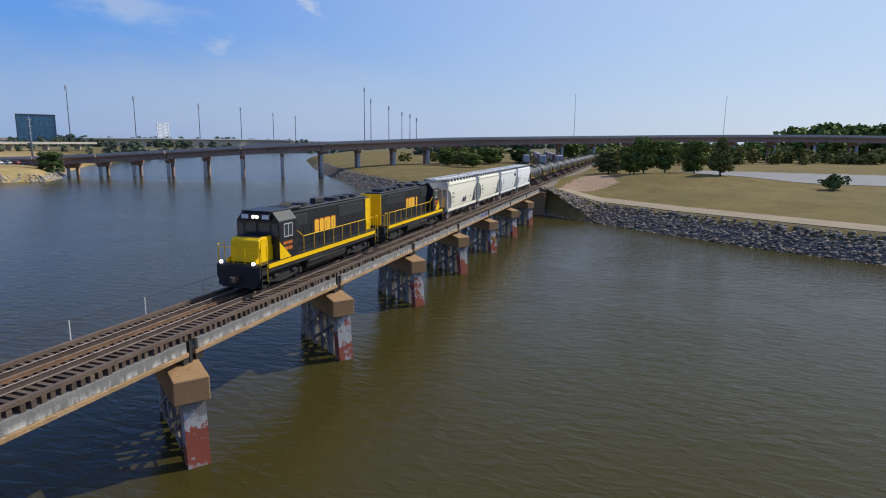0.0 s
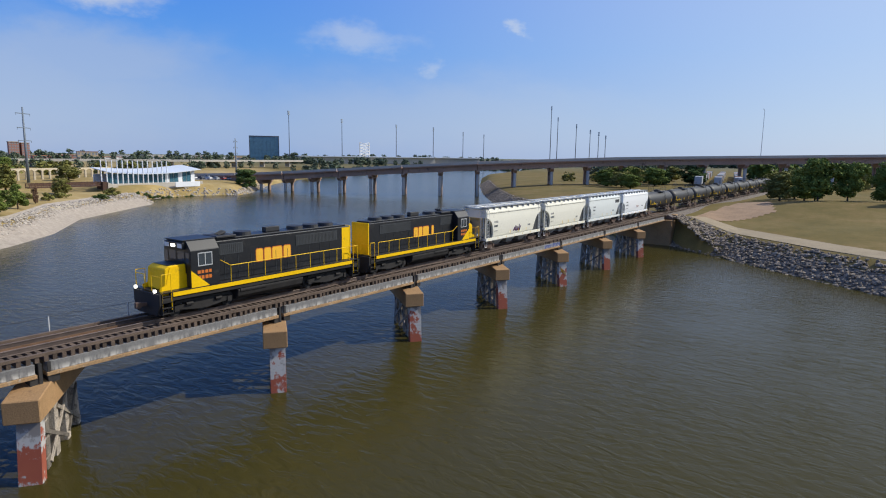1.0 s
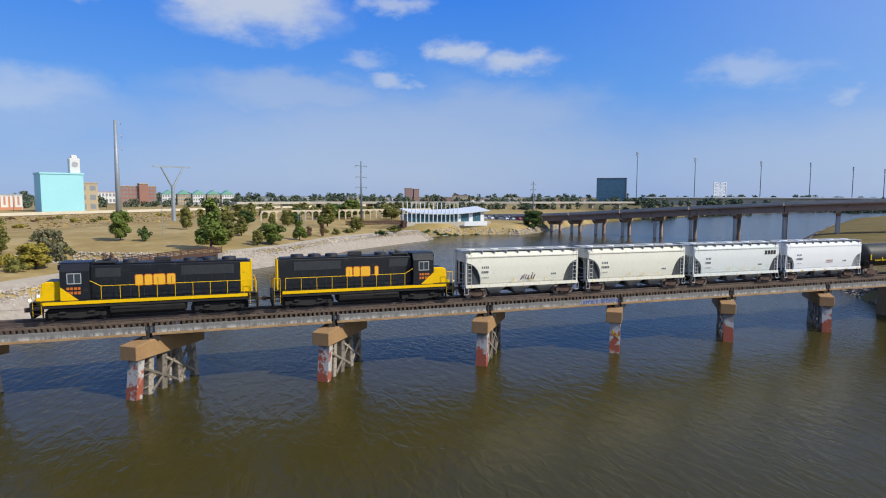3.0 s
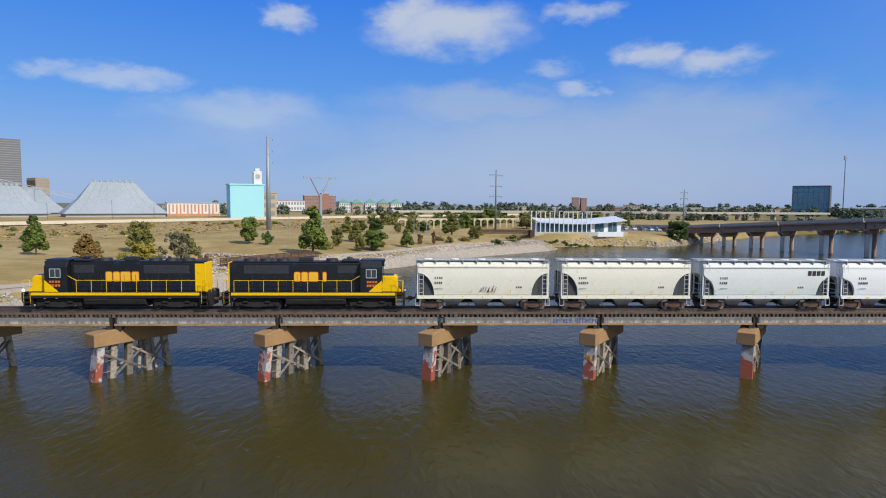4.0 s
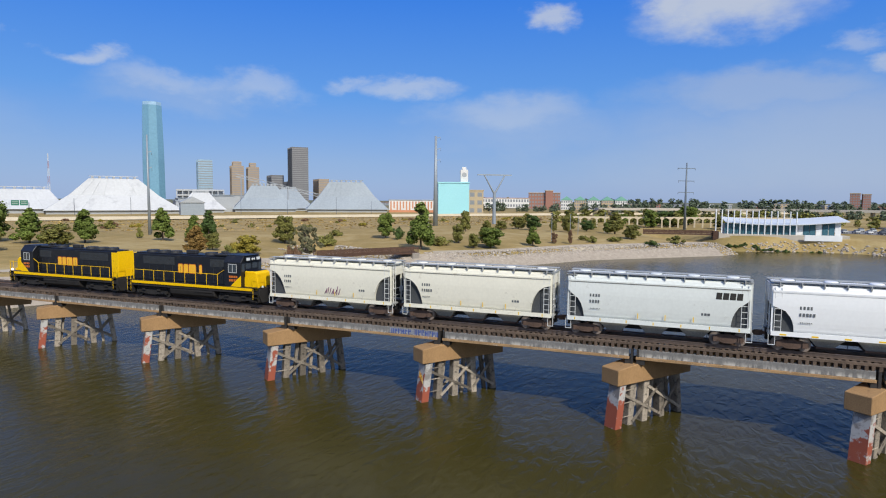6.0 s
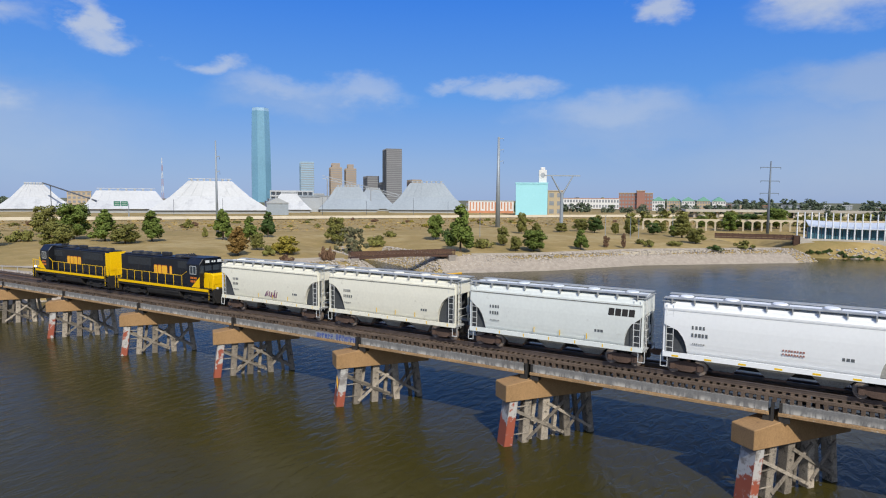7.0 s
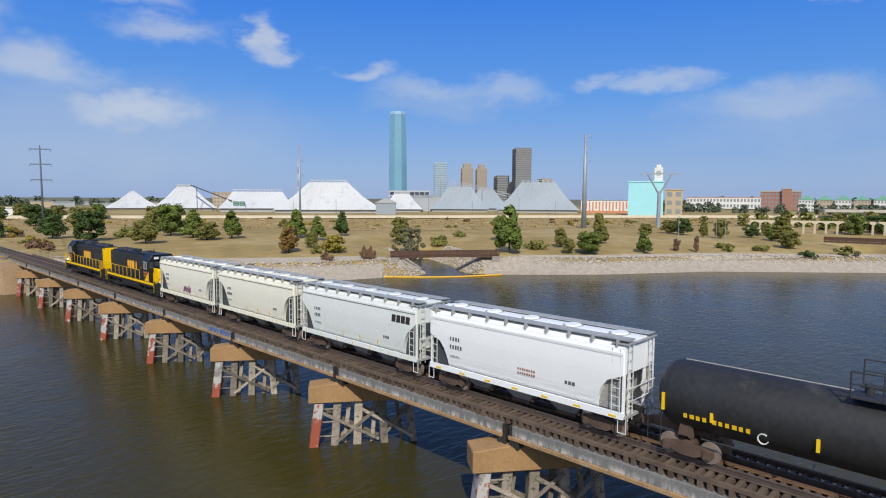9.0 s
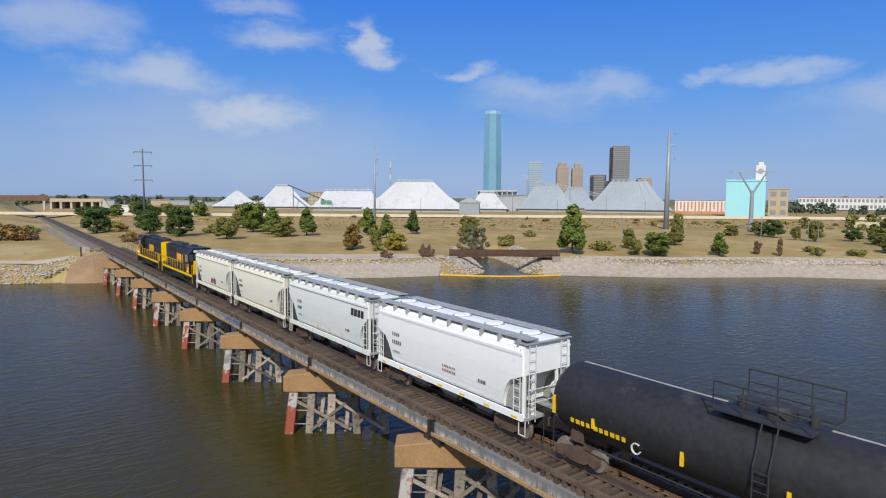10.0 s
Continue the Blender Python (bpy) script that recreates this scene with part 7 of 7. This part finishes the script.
for i in range(14):
    x, y = -560 - rg.uniform(0, 200), 60 + i * 24
    shed("town_building", x, y, x + 4, y + rg.uniform(12, 26), 14, 8, 11 + rg.uniform(0, 3), rg.choice((m_shed, m_tan, m_shed)), "small far building among the trees", m_shed)

# elevated far freeway
E = thing("elevated_road", "pale elevated far freeway on columns", "freeway", kind="structure")
ev = [(-34, 395), (20.6, 420), (104, 425), (196.5, 410), (319.5, 420)]
for (ax, ay), (bx, by) in zip(ev, ev[1:]):
    bm = bmesh.new()
    bar(bm, (ax, ay, 12.2), (bx, by, 12.2), 10, 1.6)
    part("deck", bm, m_cpale, E)
    for k in range(4):
        u = (k + 0.5) / 4
        part("column", boxes((ax + (bx - ax) * u - 0.6, ax + (bx - ax) * u + 0.6, ay + (by - ay) * u - 3, ay + (by - ay) * u + 3, 7, 11.5)), m_cpale, E)

# arcade of a park wall
A = thing("arcade", "beige arched arcade wall in the park", "arcade")
for i in range(27):
    x, y = -23.3 + i * 3.5, 231 + i * 1.37
    z = 6.6
    part("pillar", bevelled(boxes((x - 0.35, x + 0.35, y - 0.35, y + 0.35, z - 1.5, z + 3.0)), 0.04), m_gate, A)
    bm = bmesh.new()
    span = math.hypot(3.5, 1.37)
    curve = [(span * k / 8, 2.5 + 1.0 * math.sin(math.pi * k / 8)) for k in range(9)]
    prism(bm, curve + [(span, 4.1), (0, 4.1)], "y", -0.32, 0.32)
    ar = part("arch", bm, m_gate, A)
    ar.matrix_basis = pose(x, y, z, 0, 0, math.degrees(math.atan2(1.37, 3.5)))

# ---- boathouse ----
m_roofp = mat("boathouse_roof", (0.62, 0.66, 0.70), 0.5, vary=0.05, scale=0.2)
m_bglass = mat("boathouse_glass", (0.06, 0.15, 0.20), 0.12, vary=0.2, scale=0.2)
m_wpost = mat("white_post", (0.76, 0.78, 0.80), 0.6, vary=0.05)
bh = thing("boathouse", "white boathouse with a sweeping roof and tall masts", "boathouse", (40.3, 203, 5.7), rz=5)


def roof_line(k):
    return 4.3 - 1.5 * math.sin(math.pi * min(1, k * 1.05)) * 0.6 + 0.7 * k * k


for i in range(20):
    a, c = i / 20, (i + 1) / 20
    bm = bmesh.new()
    x0, x1 = -1 + a * 41, -1 + c * 41
    v = [bm.verts.new(p) for p in ((x0, -1.2 - math.sin(math.pi * a), roof_line(a)), (x1, -1.2 - math.sin(math.pi * c), roof_line(c)), (x1, 12, roof_line(c) + 1.7), (x0, 12, roof_line(a) + 1.7))]
    u = [bm.verts.new(p.co + Vector((0, 0, 0.28))) for p in v]
    bm.faces.new(u)
    bm.faces.new(v[::-1])
    for j in range(4):
        bm.faces.new((v[j], v[(j + 1) % 4], u[(j + 1) % 4], u[j]))
    bmesh.ops.recalc_face_normals(bm, faces=bm.faces[:])
    part("roof_panel", bm, m_roofp, bh)
    if i < 19:
        part("glass_panel", boxes((x0, x1 - 0.2, 0.4, 0.5, 0.05, min(roof_line(a), roof_line(c)) - 0.05)), m_bglass if i < 12 or i % 3 else m_wpost, bh)
part("back_wall", boxes((-0.5, 38, 10.5, 11, 0, 3.6)), m_whitew, bh)
part("floor", bevelled(boxes((-1.5, 40, -2.2, 11.5, -2.4, 0.04)), 0.1), m_cpale, bh)
part("terrace_wall", bevelled(boxes((25, 37, -4.2, -3.8, -1.9, 0.2)), 0.05), m_wpost, bh, "low white terrace wall")
for i in range(14):
    x = -4.5 + i * 2.1
    bm = bmesh.new()
    tube(bm, (x, -1.9, -1.2), (x, -1.9, 9.3 - 0.05 * i), 0.24, 0.2, 8)
    part("mast", bm, m_wpost, bh)
# cars parked beyond the boathouse
m_tyre = mat("tyre_rubber", (0.03, 0.03, 0.03), 0.9, vary=0.2)
m_carwin = mat("car_glass", (0.06, 0.07, 0.08), 0.1, vary=0.1)
CAR_PAINT = [mat(nm, c, 0.35, vary=0.05) for nm, c in (("white_car_paint", (0.7, 0.7, 0.7)), ("silver_car_paint", (0.4, 0.42, 0.44)), ("red_car_paint", (0.35, 0.05, 0.04)), ("dark_car_paint", (0.05, 0.06, 0.08)))]
CAR_WORDS = ("white", "silver", "red", "dark blue")


def parked_car(x, y, rz, k):
    C = thing("car", "%s car parked beyond the boathouse" % CAR_WORDS[k], "car", (x, y, ground_height(x, y) + 0.1), "parked cars", rz=rz)
    bm = bmesh.new()
    prism(bm, [(-2.2, 0.35), (2.2, 0.35), (2.25, 0.7), (1.2, 0.95), (-2.0, 1.0), (-2.25, 0.75)], "y", -0.88, 0.88)
    part("body", bevelled(bm, 0.06), CAR_PAINT[k], C)
    bm = bmesh.new()
    prism(bm, [(-1.7, 0.98), (1.0, 0.94), (0.3, 1.42), (-1.2, 1.45)], "y", -0.76, 0.76)
    part("cabin", bevelled(bm, 0.04), m_carwin, C)
    part("roof", bevelled(boxes((-1.2, 0.3, -0.7, 0.7, 1.43, 1.5)), 0.02), CAR_PAINT[k], C)
    for wx in (-1.35, 1.35):
        for wy in (-0.85, 0.65):
            bm = bmesh.new()
            tube(bm, (wx, wy, 0.33), (wx, wy + 0.2, 0.33), 0.33, seg=14)
            part("wheel", bm, m_tyre, C)


rg = random.Random(31)
patch("car_park", [(79.5, 226), (116.3, 232), (117.4, 254), (78.6, 248)], m_asph, "grey car park beyond the boathouse", "car park", 1.5, 0.08)
for i in range(9):
    parked_car(79.3 + i * 4.4, 230 + i * 0.6, 95 + rg.uniform(-3, 3), rg.randrange(4))
    if i % 4 != 2:
        parked_car(79.3 + i * 4.4, 243 + i * 0.6, 95 + rg.uniform(-3, 3), rg.randrange(4))

# glass block by the highway
gb = thing("glass_building", "dark teal glass box building on the river bank", "glass building", (459, 687, 7), rz=-38)
gb.scale = (2.2, 2.2, 2.1)
m_boxg = mat("teal_glass", (0.09, 0.20, 0.28), 0.12, vary=0.25, scale=0.06)
part("core", boxes((0.2, 17.8, 0.2, 13.8, 0, 17)), m_boxg, gb)
for i in range(7):
    for k in range(5):
        part("pane", boxes((i * 18 / 7 + 0.12, (i + 1) * 18 / 7 - 0.12, 0.0, 0.15, k * 3.4 + 0.12, (k + 1) * 3.4 - 0.12)), m_boxg, gb)
part("frame", boxes((-0.2, 0.2, -0.15, 14, 0, 17.6), (17.8, 18.2, -0.15, 14, 0, 17.6), (-0.2, 18.2, -0.15, 14, 17, 17.6)), m_darkpole, gb)
# grandstand roofs behind the highway
for i, (x, y, w) in enumerate(((485, 615, 105), (574, 586, 120), (662, 546, 105))):
    B = thing("grandstand", "low pale roof of a riverside stand", "grandstand", (x, y, 7.5), rz=-32)
    part("roof", bevelled(boxes((0, w, 0, 34, 8.4, 9.8)), 0.15), m_roofp, B)
    part("wall", boxes((1, w - 1, 4, 32, -1, 8.4)), m_cpale, B)
T = thing("lattice_ride", "pale white lattice tower in the distance", "tower", (574, 586, 8))
T.scale = (2.2, 2.2, 1.4)
bm = bmesh.new()
for i in range(7):
    for x in (0, 9):
        bar(bm, (x, 0, i * 3), (x, 0, i * 3 + 3), 0.5, 0.5)
    bar(bm, (0, 0, i * 3), (9, 0, i * 3 + 3), 0.4, 0.4)
    bar(bm, (9, 0, i * 3), (0, 0, i * 3 + 3), 0.4, 0.4)
    bar(bm, (0, 0, i * 3), (9, 0, i * 3), 0.4, 0.4)
part("frame", bm, m_whitew, T)

# rail yard cars and concrete underpass
for i in range(30):
    x = 205 + (i % 10) * 15.5
    y = 12 + 8 * (i // 10) + (i % 10) * 3.0
    B = thing("freight_car", "far freight car standing in the yard", "freight car", (x, y, 6.4), "freight cars in the yard", rz=11)
    part("body", bevelled(boxes((0, 14, -1.5, 1.5, 1.1, 4.4)), 0.1), (m_shed, m_brick, m_tank, m_shed, m_tank)[i % 5], B)
    part("underframe", boxes((0.8, 13.2, -1.1, 1.1, 0.2, 1.09)), m_under, B)
U = thing("underpass", "pale concrete railway underpass with dark openings", "underpass", (-489.1, 14, 7), rz=62)
part("beam", bevelled(boxes((-2, 36, 0, 8, 6.2, 8.8)), 0.1), m_tan, U)
for x in (-1.5, 5.5, 13, 20.5, 28, 34):
    part("pier", bevelled(boxes((x, x + 1.6, 0.4, 7.6, -2, 6.2)), 0.1), m_cpale, U)
part("back_wall", boxes((-2, 36, 7.7, 8.1, -2, 6.2)), m_rust, U)
bm = bmesh.new()
prism(bm, [(36, -2), (44, -2), (37, 8.8), (36, 8.8)], "y", 1, 3)
part("wing_wall", bm, m_cpale, U, "sloping concrete wing wall")
G = thing("girder_bridge", "dark steel railway girder in the distance", "bridge", (-489, 12, 14), rz=248)
part("web", bevelled(boxes((0, 130, -0.3, 0.3, 0, 4.2)), 0.05), m_rust, G)
for x in (2, 40, 80, 120):
    part("column", boxes((x, x + 1.6, -0.8, 0.8, -8, 0)), m_cpale, G)
